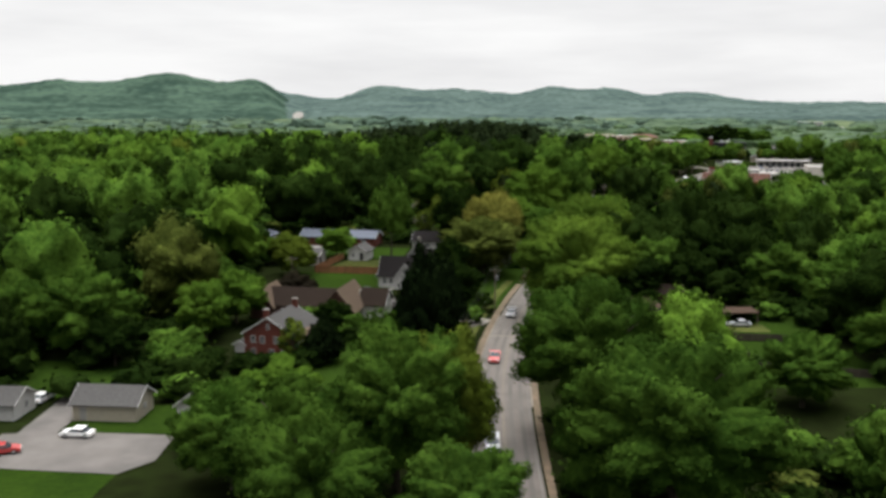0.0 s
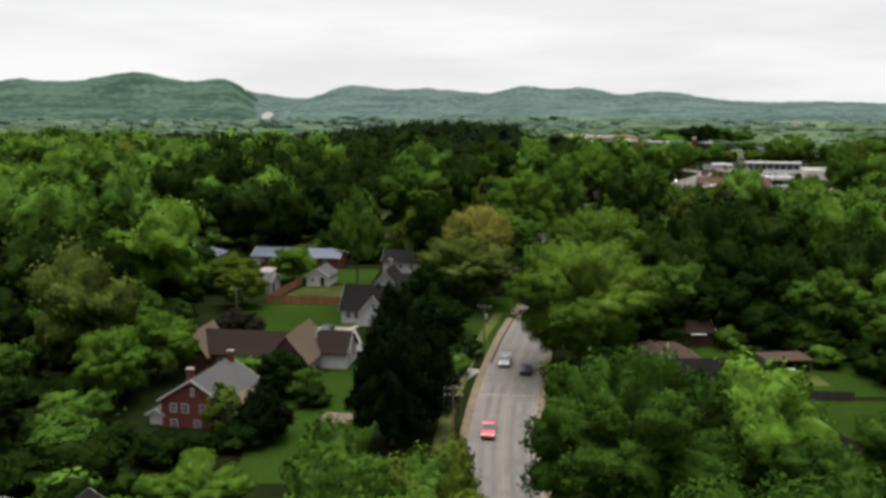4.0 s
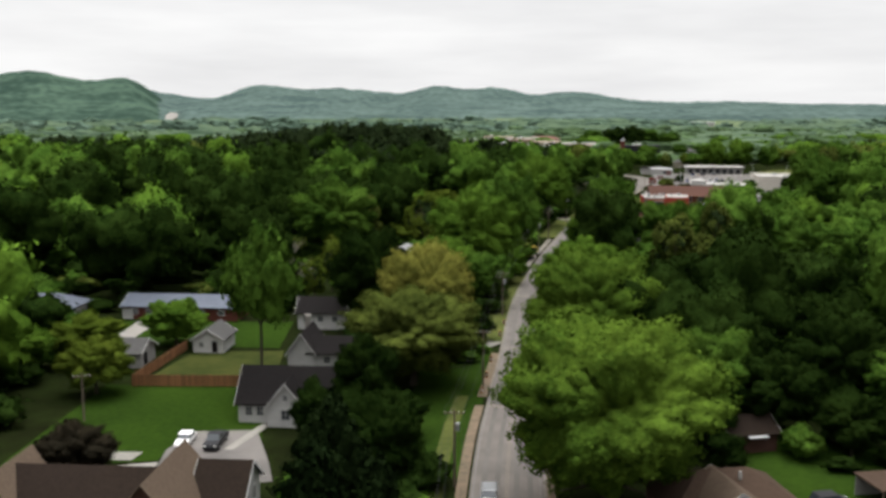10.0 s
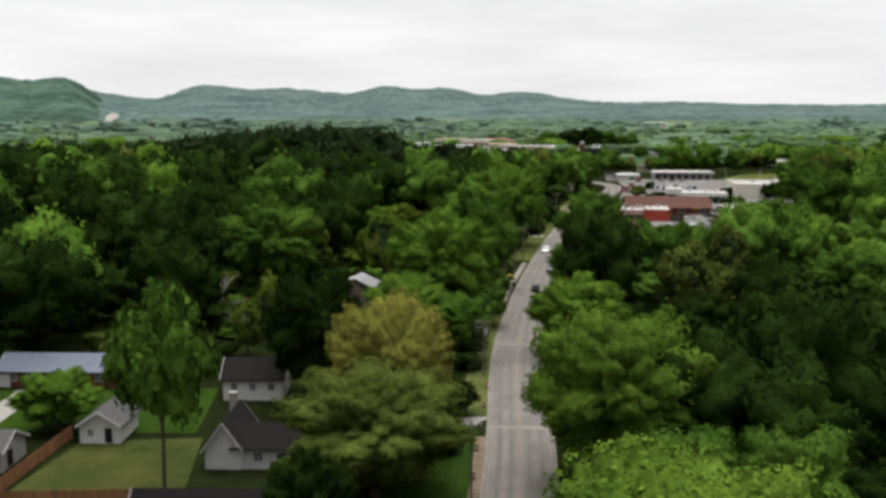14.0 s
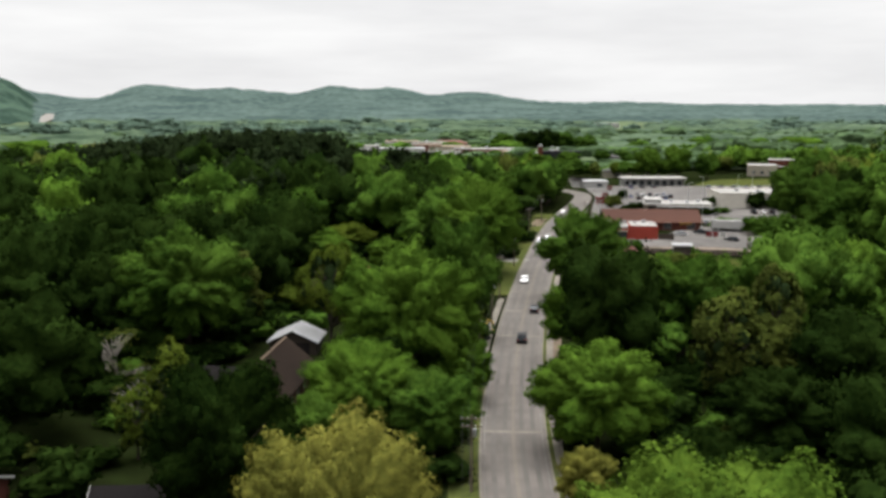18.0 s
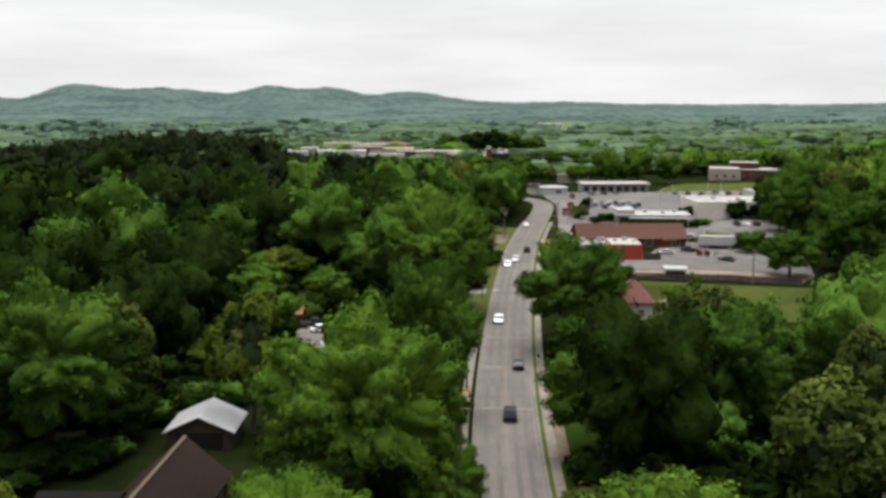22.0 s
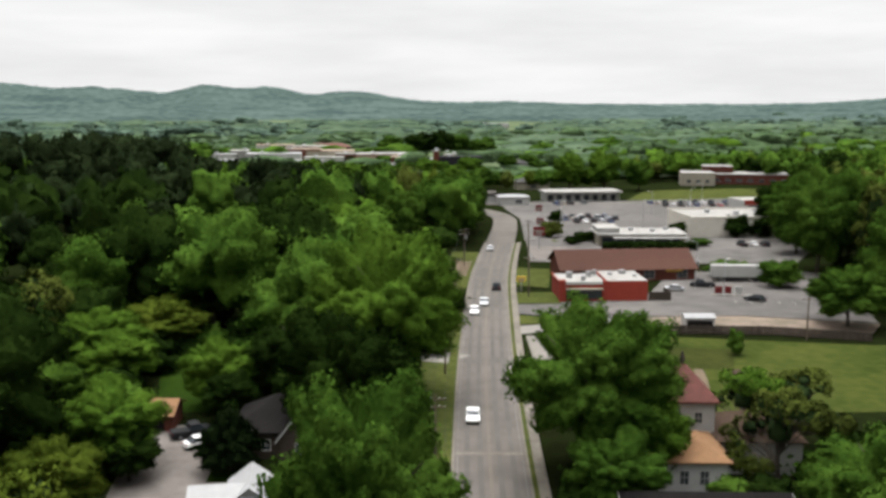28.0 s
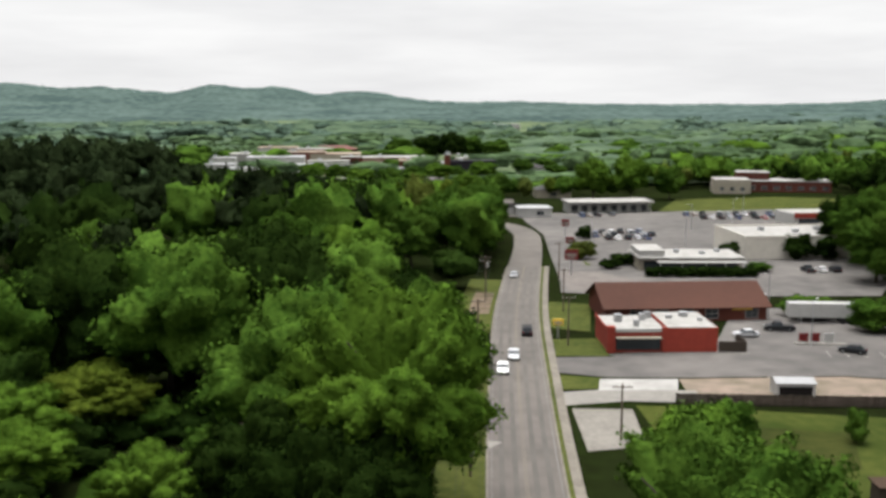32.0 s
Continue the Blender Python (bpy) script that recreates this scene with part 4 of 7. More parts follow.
plant("bush", "oak", -28.6, 190.3, 2.4, 8.8, 1)
plant("bush", "dark", -16.5, 179.3, 0.9, 5.5, 0)
plant("bush", "dark", -29.7, 160.6, 0.6, 7.7, 1)
plant("bush", "dark", -41.8, 161.7, 1.1, 7.7, 0)
plant("bush", "oak", -48.4, 165.0, 2.2, 8.8, 1)
plant("tall", "dark", -72.6, 148.5, 13.2, 11.0, 0)
plant("round", "oak", -79.2, 176.0, 12.1, 15.4, 1)
plant("bush", "dark", 24.2, 269.5, 5.0, 6.6, 1)
plant("round", "dark", 11.0, 271.7, 7.2, 6.6, 1)
plant("bush", "oak", 70.4, 226.6, 4.4, 9.9, 0)
plant("bush", "dark", 67.1, 203.5, 1.3, 5.5, 1)
plant("round", "dark", 66.0, 253.0, 12.1, 16.5, 2)
plant("round", "dark", 72.6, 288.2, 11.6, 15.4, 0)
plant("tall", "oak", 112.2, 288.2, 15.4, 13.2, 2)
plant("round", "dark", 50.6, 422.4, 7.9, 7.7, 1)
plant("bush", "dark", 53.9, 409.2, 5.0, 6.6, 0)
plant("round", "bright", 106.5, 386.5, 10.8, 12.0, 2, sparse=True)
plant("round", "olive", 112.0, 382.5, 10.5, 12.1, 1, sparse=True)
plant("tall", "bright", 87.6, 379.5, 11.5, 9.5, 1)
plant("bush", "oak", 113.3, 423.5, 7.2, 8.8, 1)
plant("bush", "bright", 106.7, 419.1, 8.2, 11.0, 1)
plant("round", "oak", 165.0, 431.2, 12.1, 14.3, 0)
plant("bush", "oak", 174.9, 480.7, 5.0, 9.9, 1)
plant("bush", "dark", 173.8, 550.0, 3.3, 6.6, 0)
plant("bush", "dark", 167.2, 545.6, 2.9, 5.5, 1)
plant("bush", "dark", 204.6, 546.7, 5.0, 6.6, 0)
plant("bush", "dark", 223.3, 541.2, 7.2, 8.8, 1)
plant("bush", "dark", 229.9, 537.9, 6.6, 7.7, 0)
plant("bush", "oak", 200.2, 528.0, 2.8, 6.6, 1)
plant("round", "oak", 232.0, 527.0, 20.0, 16.0, 0)
plant("round", "oak", 216.0, 505.0, 17.0, 15.0, 1)
plant("round", "dark", 238.0, 540.0, 17.0, 14.0, 2)
plant("bush", "olive", 168.3, 563.2, 5.0, 7.7, 1)
plant("bush", "dark", 190.3, 602.8, 3.3, 5.5, 0)
plant("round", "gold", 44.0, 280.5, 6.6, 6.6, 0)
plant("tall", "olive", 6.6, 363.0, 17.6, 14.3, 1, sparse=True)
plant("round", "olive", 8.8, 452.1, 14.9, 14.3, 0)
plant("wide", "dark", 64.8, 410.5, 13.2, 11.5, 0)
plant("cone", "cedar", 44.6, 399.5, 8.0, 7.4, 1)
plant("bush", "lime", 26.4, 431.2, 3.9, 7.7, 0)
plant("round", "lime", 15.4, 393.8, 7.2, 11.0, 0)
plant("round", "lime", 20.9, 385.0, 6.1, 8.8, 1)
plant("round", "dark", -58.0, 163.0, 7.0, 10.0, 1)
plant("bush", "dark", -48.0, 150.0, 1.5, 8.0, 1)
plant("bush", "dark", -40.5, 154.0, 2.0, 8.0, 0)
plant("bush", "dark", -33.5, 157.0, 1.6, 7.0, 1)
plant("bush", "oak", -45.0, 158.0, 2.6, 9.0, 0)
plant("bush", "dark", -24.0, 162.0, 1.2, 6.0, 0)
plant("bush", "oak", -19.0, 184.0, 2.4, 7.0, 1)
plant("bush", "oak", -22.5, 189.0, 2.6, 6.0, 0)
plant("round", "oak", 77.0, 214.0, 12.0, 15.0, 1)
plant("round", "dark", 70.0, 224.0, 13.0, 14.0, 2)
plant("round", "oak", 84.0, 196.0, 11.0, 14.0, 0)
plant("round", "dark", 80.0, 178.0, 10.0, 13.0, 2)
plant("round", "oak", 78.0, 160.0, 10.0, 13.0, 1)
plant("round", "oak", 55.0, 140.0, 9.0, 13.0, 0)
plant("round", "dark", 38.0, 212.0, 9.0, 12.0, 0)
plant("round", "bright", 40.0, 321.0, 9.5, 9.0, 0)
plant("round", "bright", 37.0, 329.0, 12.0, 13.0, 1)
plant("wide", "olive", -11.7, 337.7, 9.5, 12.0, 1, sparse=2)
plant("wide", "olive", -6.5, 321.0, 7.5, 9.0, 0, sparse=2)
plant("round", "oak", 5.3, 300.5, 9.4, 14.0, 2)
plant("tall", "lime", -6.0, 307.0, 9.0, 7.5, 0, sparse=True)
plant("round", "dark", 57.5, 420.0, 14.5, 13.0, 1)
plant("round", "oak", 39.5, 223.6, 10.9, 17.0, 2)
plant("round", "oak", 80.3, 373.0, 9.5, 10.0, 1)
plant("round", "dark", 44.5, 213.0, 9.5, 12.0, 1)
plant("round", "dark", 57.5, 216.0, 10.0, 12.0, 0)
plant("round", "oak", 50.0, 221.0, 12.0, 13.0, 2)
plant("round", "dark", 63.0, 207.0, 7.0, 9.0, 2)
plant("bush", "dark", 45.6, 205.5, 3.0, 5.0, 0)
plant("bush", "oak", 56.5, 207.5, 2.6, 5.0, 1)
plant("round", "deep_oak", 18.5, 101.0, 11.0, 12.0, 2)
plant("round", "oak", 228.0, 508.0, 24.0, 19.0, 1)
plant("round", "dark", 206.0, 462.0, 22.0, 17.0, 2)
plant("bush", "dark", 170.9, 530.7, 2.9, 4.4, 0)
plant("bush", "dark", 173.7, 529.7, 2.9, 4.4, 1)
plant("bush", "dark", 176.6, 528.6, 2.9, 4.4, 0)
plant("bush", "dark", 179.4, 527.6, 2.9, 4.4, 1)
plant("bush", "dark", 182.2, 526.6, 2.9, 4.4, 0)
plant("bush", "dark", 185.0, 525.6, 2.9, 4.4, 1)
plant("bush", "dark", 187.8, 524.6, 2.9, 4.4, 0)
plant("bush", "dark", 190.7, 523.5, 2.9, 4.4, 1)
plant("bush", "dark", 193.5, 522.5, 2.9, 4.4, 0)
# dark-leaved growth added to stand for deep shadow on the ground here
plant("bush", "dark", -4.0, 346.0, 4.5, 9.0, 0)
plant("round", "dark", -10.0, 350.0, 9.0, 12.0, 1)
plant("bush", "dark", 3.0, 349.0, 4.0, 8.0, 1)
plant("round", "dark", 6.0, 357.0, 8.0, 11.0, 2)
plant("bush", "dark", -13.0, 330.0, 4.0, 8.0, 0)
plant("round", "lime", 27.5, 378.0, 6.5, 9.0, 1)
plant("round", "oak", 2.2, 90.0, 10.5, 13.0, 1)
plant("wide", "lime", 2.2, 121.0, 10.5, 9.0, 0, sparse=2)
plant("dome", "bright", 22.5, 305.0, 13.5, 14.0, 1)
plant("dome", "oak", 30.5, 298.0, 11.0, 12.0, 0)
plant("round", "oak", 16.5, 299.0, 9.0, 9.0, 1)
plant("round", "dark", 25.0, 313.0, 12.0, 11.0, 2)
plant("round", "lime", 25.6, 392.6, 9.0, 11.0, 0)
plant("round", "dark", 33.4, 400.5, 6.5, 7.0, 1)
plant("round", "dark", 47.0, 415.5, 7.5, 7.5, 2)
plant("round", "dark", 57.0, 413.5, 10.0, 9.0, 0)
plant("round", "bright", 263.0, 730.0, 16.5, 17.0, 0)
plant("round", "bright", 280.0, 724.0, 17.5, 18.0, 1)
plant("round", "oak", 296.0, 716.0, 13.0, 14.0, 2)
plant("round", "oak", 222.0, 752.0, 9.0, 15.0, 1)
plant("round", "bright", 206.0, 750.0, 10.0, 15.0, 0)
plant("round", "dark", 316.0, 1066.0, 18.0, 24.0, 0)
plant("round", "dark", 297.0, 1072.0, 16.0, 26.0, 1)
plant("round", "oak", 336.0, 1078.0, 14.0, 26.0, 2)
plant("round", "oak", 276.0, 1080.0, 13.0, 24.0, 2)
plant("round", "oak", 352.0, 1060.0, 12.0, 24.0, 1)
plant("round", "oak", 118.0, 562.0, 16.0, 15.0, 0)
plant("round", "oak", 136.0, 585.0, 17.0, 16.0, 1)
plant("wide", "oak", 146.0, 608.0, 17.5, 16.0, 2)
plant("round", "bright", 132.0, 622.0, 18.0, 17.0, 2)
plant("pine", "pine", 98.0, 616.0, 21.0, 14.0, 0)
plant("pine", "pine", 108.0, 606.0, 19.0, 13.0, 1)
plant("pine", "pine", 88.0, 626.0, 22.0, 14.0, 2)
plant("pine", "pine", 101.0, 630.0, 20.0, 13.0, 1)
plant("round", "dark", 104.0, 545.0, 14.0, 14.0, 1)
plant("round", "oak", 140.0, 640.0, 17.0, 16.0, 1)
plant("round", "oak", 137.0, 566.0, 15.0, 14.0, 0)
plant("round", "oak", 144.0, 578.0, 16.5, 14.5, 1)
plant("wide", "oak", 149.5, 591.0, 17.5, 15.0, 2)
plant("round", "oak", 155.0, 606.0, 17.0, 15.0, 0)
plant("round", "oak", 165.5, 629.0, 16.0, 14.0, 1)
plant("bush", "oak", 93.0, 371.0, 3.4, 5.5, 0)
plant("bush", "dark", 97.0, 369.6, 3.8, 5.0, 1)
plant("round", "dark", -4.6, 219.0, 7.5, 6.5, 1)
plant("round", "dark", 1.8, 226.0, 11.6, 9.0, 0)
plant("bush", "oak", 131.8, 421.2, 5.0, 2.6, 0)
plant("bush", "oak", 177.8, 465.6, 7.2, 9.0, 0)
plant("round", "oak", 223.0, 880.0, 4.5, 15.0, 0)
plant("round", "bright", 236.0, 872.0, 6.5, 18.0, 1)
plant("round", "oak", 252.0, 888.0, 3.2, 13.0, 2)
plant("round", "oak", 178.0, 897.0, 5.5, 15.0, 0)
plant("round", "bright", 188.0, 876.0, 4.5, 18.0, 1)
plant("round", "oak", 300.0, 892.0, 6.5, 13.0, 2)
plant("round", "oak", 318.0, 880.0, 3.2, 15.0, 0)
plant("round", "bright", 168.0, 916.0, 5.5, 18.0, 1)
plant("round", "oak", 138.0, 905.0, 4.5, 13.0, 2)
plant("round", "oak", 196.0, 842.0, 6.5, 15.0, 0)
plant("round", "bright", 212.0, 850.0, 3.2, 18.0, 1)
plant("round", "oak", 160.0, 880.0, 5.5, 13.0, 2)
plant("round", "oak", 334.0, 930.0, 4.5, 15.0, 0)
plant("round", "bright", 268.0, 880.0, 6.5, 18.0, 1)

# ---- woods: trees past counting, joined by kind ----
# clearings kept free of wood: centre x, y, half width, half depth, turn in degrees
CLEAR = ((-50, 112, 20, 28, 0), (-32, 176, 11, 14, 0), (-28, 202, 19, 12, 0), (-26, 232, 20, 20, 0), (-24, 272, 24, 24, 0), (-14, 172, 11, 26, 0), (17, 232, 7, 26, 18), (40, 184, 16, 20, 0), (60, 172, 13, 22, 0),
         (9.5, 325, 15, 19, -19), (18, 352, 8, 8, -17), (40, 402, 17, 18, 0), (37, 376, 13, 13, 0), (94, 384, 11, 13, 0), (132, 416, 34, 24, -20), (150, 462, 42, 36, -18), (190, 540, 56, 50, -15), (240, 600, 76, 62, -15), (290, 665, 70, 50, -15),
         (340, 715, 40, 34, -15), (118, 510, 14, 14, 0), (46, 432, 5, 10, 0), (92, 308, 9, 5, 0), (66, 268, 6, 12, 0), (225, 1000, 120, 135, 0), (200, 690, 34, 40, 0), (-60, 297, 6, 6, 0), (-62, 154, 9, 6, 0), (52, 206, 6, 6, 0),
         (-60, 1300, 170, 150, 0), (960, 2600, 170, 480, -17), (-420, 2800, 60, 620, 6), (-76, 262, 6, 6, 0), (-30, 160, 9, 12, 0), (3, 228, 8, 13, 12), (855, 2100, 40, 460, -21.6), (118, 394, 17, 13, -20), (93, 372, 9, 8, -20), (40, 154, 8, 9, 0), (-10, 140, 13, 17, 0), (58, 150, 15, 30, 0), (8, 303, 14, 17, 0), (47, 282, 8, 9, 0), (80, 354, 7, 9, -30), (38, 392, 12, 22, 0), (98, 420, 5, 12, -20), (122, 412, 8, 8, 0))


def is_clear(x, y, margin):
    for cx, cy, hw, hd, a in CLEAR:
        c, s = math.cos(radians(a)), math.sin(radians(a))
        dx, dy = x - cx, y - cy
        if abs(dx * c + dy * s) < hw + margin and abs(-dx * s + dy * c) < hd + margin:
            return True
    return False


STREET_XY = np.array(STREET)
rng = np.random.default_rng(5)


def template(shape, seed, *form):
    return shell_arrays(np.random.default_rng(seed), shape, *form)


# squares to an edge, leaves, leaf size, boughs, sprays
NEAR = {s: [template(s, 40 + k, 9, 1100, 0.021, 17, 90) for k in range(6)] for s in ("round", "tall")}
MID = {s: [template(s, 50 + k, 6, 300, 0.034, 15, 50) for k in range(6)] for s in ("round", "tall", "pine")}
FAR = {s: [template(s, 60 + k, 4, 70, 0.055, 12, 30) for k in range(6)] for s in ("round", "tall", "pine")}
LOW = {"blob": [template("blob", 70 + k, 3, 14, 0.08, 8, 20) for k in range(6)]}
BUSH = {"bush": [template("bush", 90 + k, 4, 60, 0.085, 9, 30) for k in range(6)]}
GROWN = []
woods = {}


def grow(kind, shape, stock, x, y, top, width):
    V, F, _, N = stock[shape][rng.integers(6)]
    a = rng.uniform(0, 6.28)
    base = lz(x, y)
    h = top - base
    P = V * (width, width, h)
    c, s = math.cos(a), math.sin(a)
    P = np.stack([P[:, 0] * c - P[:, 1] * s + x, P[:, 0] * s + P[:, 1] * c + y, P[:, 2] + base], 1)
    lst = woods.setdefault(kind, [[], [], 0, []])
    lst[0].append(P)
    lst[1].append(F + lst[2])
    lst[2] += len(P)
    lst[3].append(np.stack([N[:, 0] * c - N[:, 1] * s, N[:, 0] * s + N[:, 1] * c, N[:, 2]], 1))


def wood_kind(x, y):
    """Which tree grows where: pines on the rise, mixed hardwoods elsewhere, in drifts."""
    v = noise.noise(Vector((x * 0.012, y * 0.012, 3.0))) + rng.normal(0, 0.38) - 0.16 * (x < 0.1 * y) + 0.18 * (x > 0.22 * y and 280 < y < 560)
    for cx, cy, reach, most in ((-22, 366, 55, 0.8), (92, 290, 40, 0.7), (84, 230, 50, 1.0), (-88, 215, 45, 0.5), (-6, 540, 80, 0.4), (52, 590, 60, 0.6)):
        v -= most * math.exp(-((x - cx) ** 2 + (y - cy) ** 2) / reach ** 2)
    pines = math.exp(-((x - 22) / 76) ** 2 - ((y - 705) / 115) ** 2) + 0.7 * math.exp(-((x + 190) / 110) ** 2 - ((y - 750) / 80) ** 2)
    if rng.random() < pines ** 1.3 * 2.2:
        return "pine", "pine"
    if v < -0.34:
        return "dark", "round"
    if v < 0.20:
        return "oak", "round"
    if v < 0.58:
        return "bright", "round"
    if v < 0.70:
        return "olive", "tall" if rng.random() < 0.5 else "round"
    return "lime", "round"


HEROES = np.array(PLANTED)
step = 14.5
for gy in np.arange(95, 800, step):
    fade = 1 - 0.45 * max(0, (gy - 640) / 160)
    for gx in np.arange(-60 - 0.52 * gy, 70 + 0.95 * gy, step):
        x, y = gx + rng.uniform(-5.8, 5.8), gy + rng.uniform(-5.8, 5.8)
        aside = np.hypot(*(STREET_XY - (x, y)).T).min()
        if (aside < 10 and not (y > 622 and x < 150)) or is_clear(x, y, 3.5):
            continue
        near = np.hypot(HEROES[:, 0] - x, HEROES[:, 1] - y)
        if (near < 0.38 * HEROES[:, 2] + 2.5).any():
            continue
        if rng.random() < 0.05:
            continue
        kind, shape = wood_kind(x, y)
        if aside < 24 and y < 560:
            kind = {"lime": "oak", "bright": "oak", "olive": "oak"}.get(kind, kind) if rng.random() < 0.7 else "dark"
        if 395 < y < 455 and aside < 14 and x < 95:
            continue
        h = rng.uniform(15.0, 24.0) if x < 60 + 0.2 * y else rng.uniform(16, 25) if 400 < y < 620 and 160 < x < 330 else rng.uniform(11, 18)
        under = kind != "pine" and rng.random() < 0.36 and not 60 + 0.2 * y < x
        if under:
            # younger trees below the old ones; dark leaves put shade into the gaps
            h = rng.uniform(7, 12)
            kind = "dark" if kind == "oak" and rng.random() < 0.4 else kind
        if kind == "pine":
            h = rng.uniform(15, 20)
        else:
            h *= fade if -60 < x < 120 else 1.0
        if 70 < x < 320 and y > 600:
            # the woods get lower towards the town
            h = min(h, 21 - 0.075 * (y - 600))
        low = -48 < x < -14 and y < 165
        if low:
            h *= 0.42
        wide = rng.uniform(9, 13) if under else h * rng.uniform(0.66, 0.98) if shape != "tall" else h * rng.uniform(0.5, 0.75)
        if aside < 13:
            h, wide = h * 0.6, min(wide, 10.0)
        if low:
            wide = min(wide, 9.5)
        GROWN.append((x, y, wide))
        if kind == "pine":
            wide = rng.uniform(9, 13)
        stock = NEAR if (y < 440 or (y < 505 and x > 20)) and shape != "pine" and -75 + 0.1 * y < x < 62 + 0.27 * y else MID if y < 480 else FAR
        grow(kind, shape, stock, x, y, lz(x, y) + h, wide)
# undergrowth between the trunks, where the camera passes, mostly dark-leaved to deepen the shade
STANDING = np.concatenate([HEROES, np.array(GROWN)])
for gy in np.arange(95, 500, 5.0):
    for gx in np.arange(-40 - 0.30 * gy, 60 + 0.32 * gy, 5.0):
        x, y = gx + rng.uniform(-2.4, 2.4), gy + rng.uniform(-2.4, 2.4)
        if rng.random() < 0.25 or is_clear(x, y, 1.0) or np.hypot(*(STREET_XY - (x, y)).T).min() < 8.2:
            continue
        if (np.hypot(STANDING[:, 0] - x, STANDING[:, 1] - y) < 0.30 * STANDING[:, 2]).any():
            continue
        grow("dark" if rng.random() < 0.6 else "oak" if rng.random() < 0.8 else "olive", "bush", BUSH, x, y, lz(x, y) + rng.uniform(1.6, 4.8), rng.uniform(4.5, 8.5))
# out to the hills, lower and looser, in drifts with open ground between
y = 800.0
while y < 2300:
    gap = 14.0 + (y - 800) * 0.022
    for gx in np.arange(-120 - 0.56 * y, 120 + 1.0 * y, gap * 1.2):
        x, yy = gx + rng.uniform(-0.5, 0.5) * gap, y + rng.uniform(-0.5, 0.5) * gap
        open_land = noise.noise(Vector((x * 0.006, yy * 0.0035, 9.0)))
        if (is_clear(x, yy, 4) and not (y < 1200 and rng.random() < 0.13)) or rng.random() < 0.06 + 0.9 * max(0, open_land - 0.08):
            continue
        v = noise.noise(Vector((x * 0.008, yy * 0.005, 21.0))) + rng.normal(0, 0.16)
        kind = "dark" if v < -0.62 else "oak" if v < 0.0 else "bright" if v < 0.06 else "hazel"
        # leaf colours pale in steps with distance, standing in for haze
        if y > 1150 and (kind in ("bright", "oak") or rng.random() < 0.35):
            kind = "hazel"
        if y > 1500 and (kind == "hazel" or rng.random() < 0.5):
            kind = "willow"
        k = 1 + max(0, (y - 1500)) * 0.0004
        tall = 1.0 + 0.9 * rng.random() ** 3 if y > 860 else 1.0
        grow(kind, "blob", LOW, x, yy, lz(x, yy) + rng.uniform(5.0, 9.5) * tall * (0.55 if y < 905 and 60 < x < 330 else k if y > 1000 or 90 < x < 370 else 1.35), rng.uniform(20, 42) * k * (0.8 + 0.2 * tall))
    y += gap * (1.0 + (y - 800) * 0.0010)
for kind, (Vs, Fs, _, Ns) in woods.items():
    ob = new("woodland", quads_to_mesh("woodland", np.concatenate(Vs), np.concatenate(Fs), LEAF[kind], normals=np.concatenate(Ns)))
    tagged(ob, "dense " + LOOK[kind] + " woodland reaching to the hills", "woodland", kind="stuff")


def swell(x, y, cell, seed):
    """Smooth noise from 0 to 1 on a grid of that many metres; works on arrays."""
    table = np.random.default_rng(seed).random((256, 256))
    u, v = x / cell, y / cell
    i, j = np.floor(u).astype(int), np.floor(v).astype(int)
    a, b = u - i, v - j
    a, b = a * a * (3 - 2 * a), b * b * (3 - 2 * b)
    i, j, i1, j1 = i % 256, j % 256, (i + 1) % 256, (j + 1) % 256
    return (table[i, j] * (1 - a) + table[i1, j] * a) * (1 - b) + (table[i, j1] * (1 - a) + table[i1, j1] * a) * b


def canopy_sheet(az, r, rise, material, label):
    """Wooded land far off: a canopy that rises and falls with its trees and sinks away at clearings."""
    A, R = np.meshgrid(np.radians(az), r)
    X, Y = R * np.sin(A), R * np.cos(A)
    Z = rise(X, Y, R, np.degrees(A))
    n = len(az)
    i = np.arange(len(r) - 1)[:, None] * n + np.arange(n - 1)[None]
    F = np.stack([i, i + 1, i + 1 + n, i + n], -1).reshape(-1, 4)
    ob = new("hill_woodland", quads_to_mesh("hill_woodland", np.stack([X, Y, Z], -1).reshape(-1, 3), F, material, True))
    tagged(ob, label, "woodland", kind="stuff")


def hill_rise(X, Y, R, A, under=24):
    Z = land(X, Y) - under * np.clip((-7.7 - A) / 1.2, 0, 1) * np.clip((4250 - R) / 150, 0, 1) + 4 + 6.5 * swell(X, Y, 19, 1) + 5.5 * swell(X, Y, 37, 2) + 8.0 * swell(X, Y, 110, 3)
    Z -= 14 * np.clip((2500 - R) / 150, 0, 1)
    Z = np.maximum(Z, land(X, Y) + 2.0)
    return Z - 16 * np.exp(-((A + 8.55) / 0.2) ** 2) * np.clip((3500 - R) / 200, 0, 1)


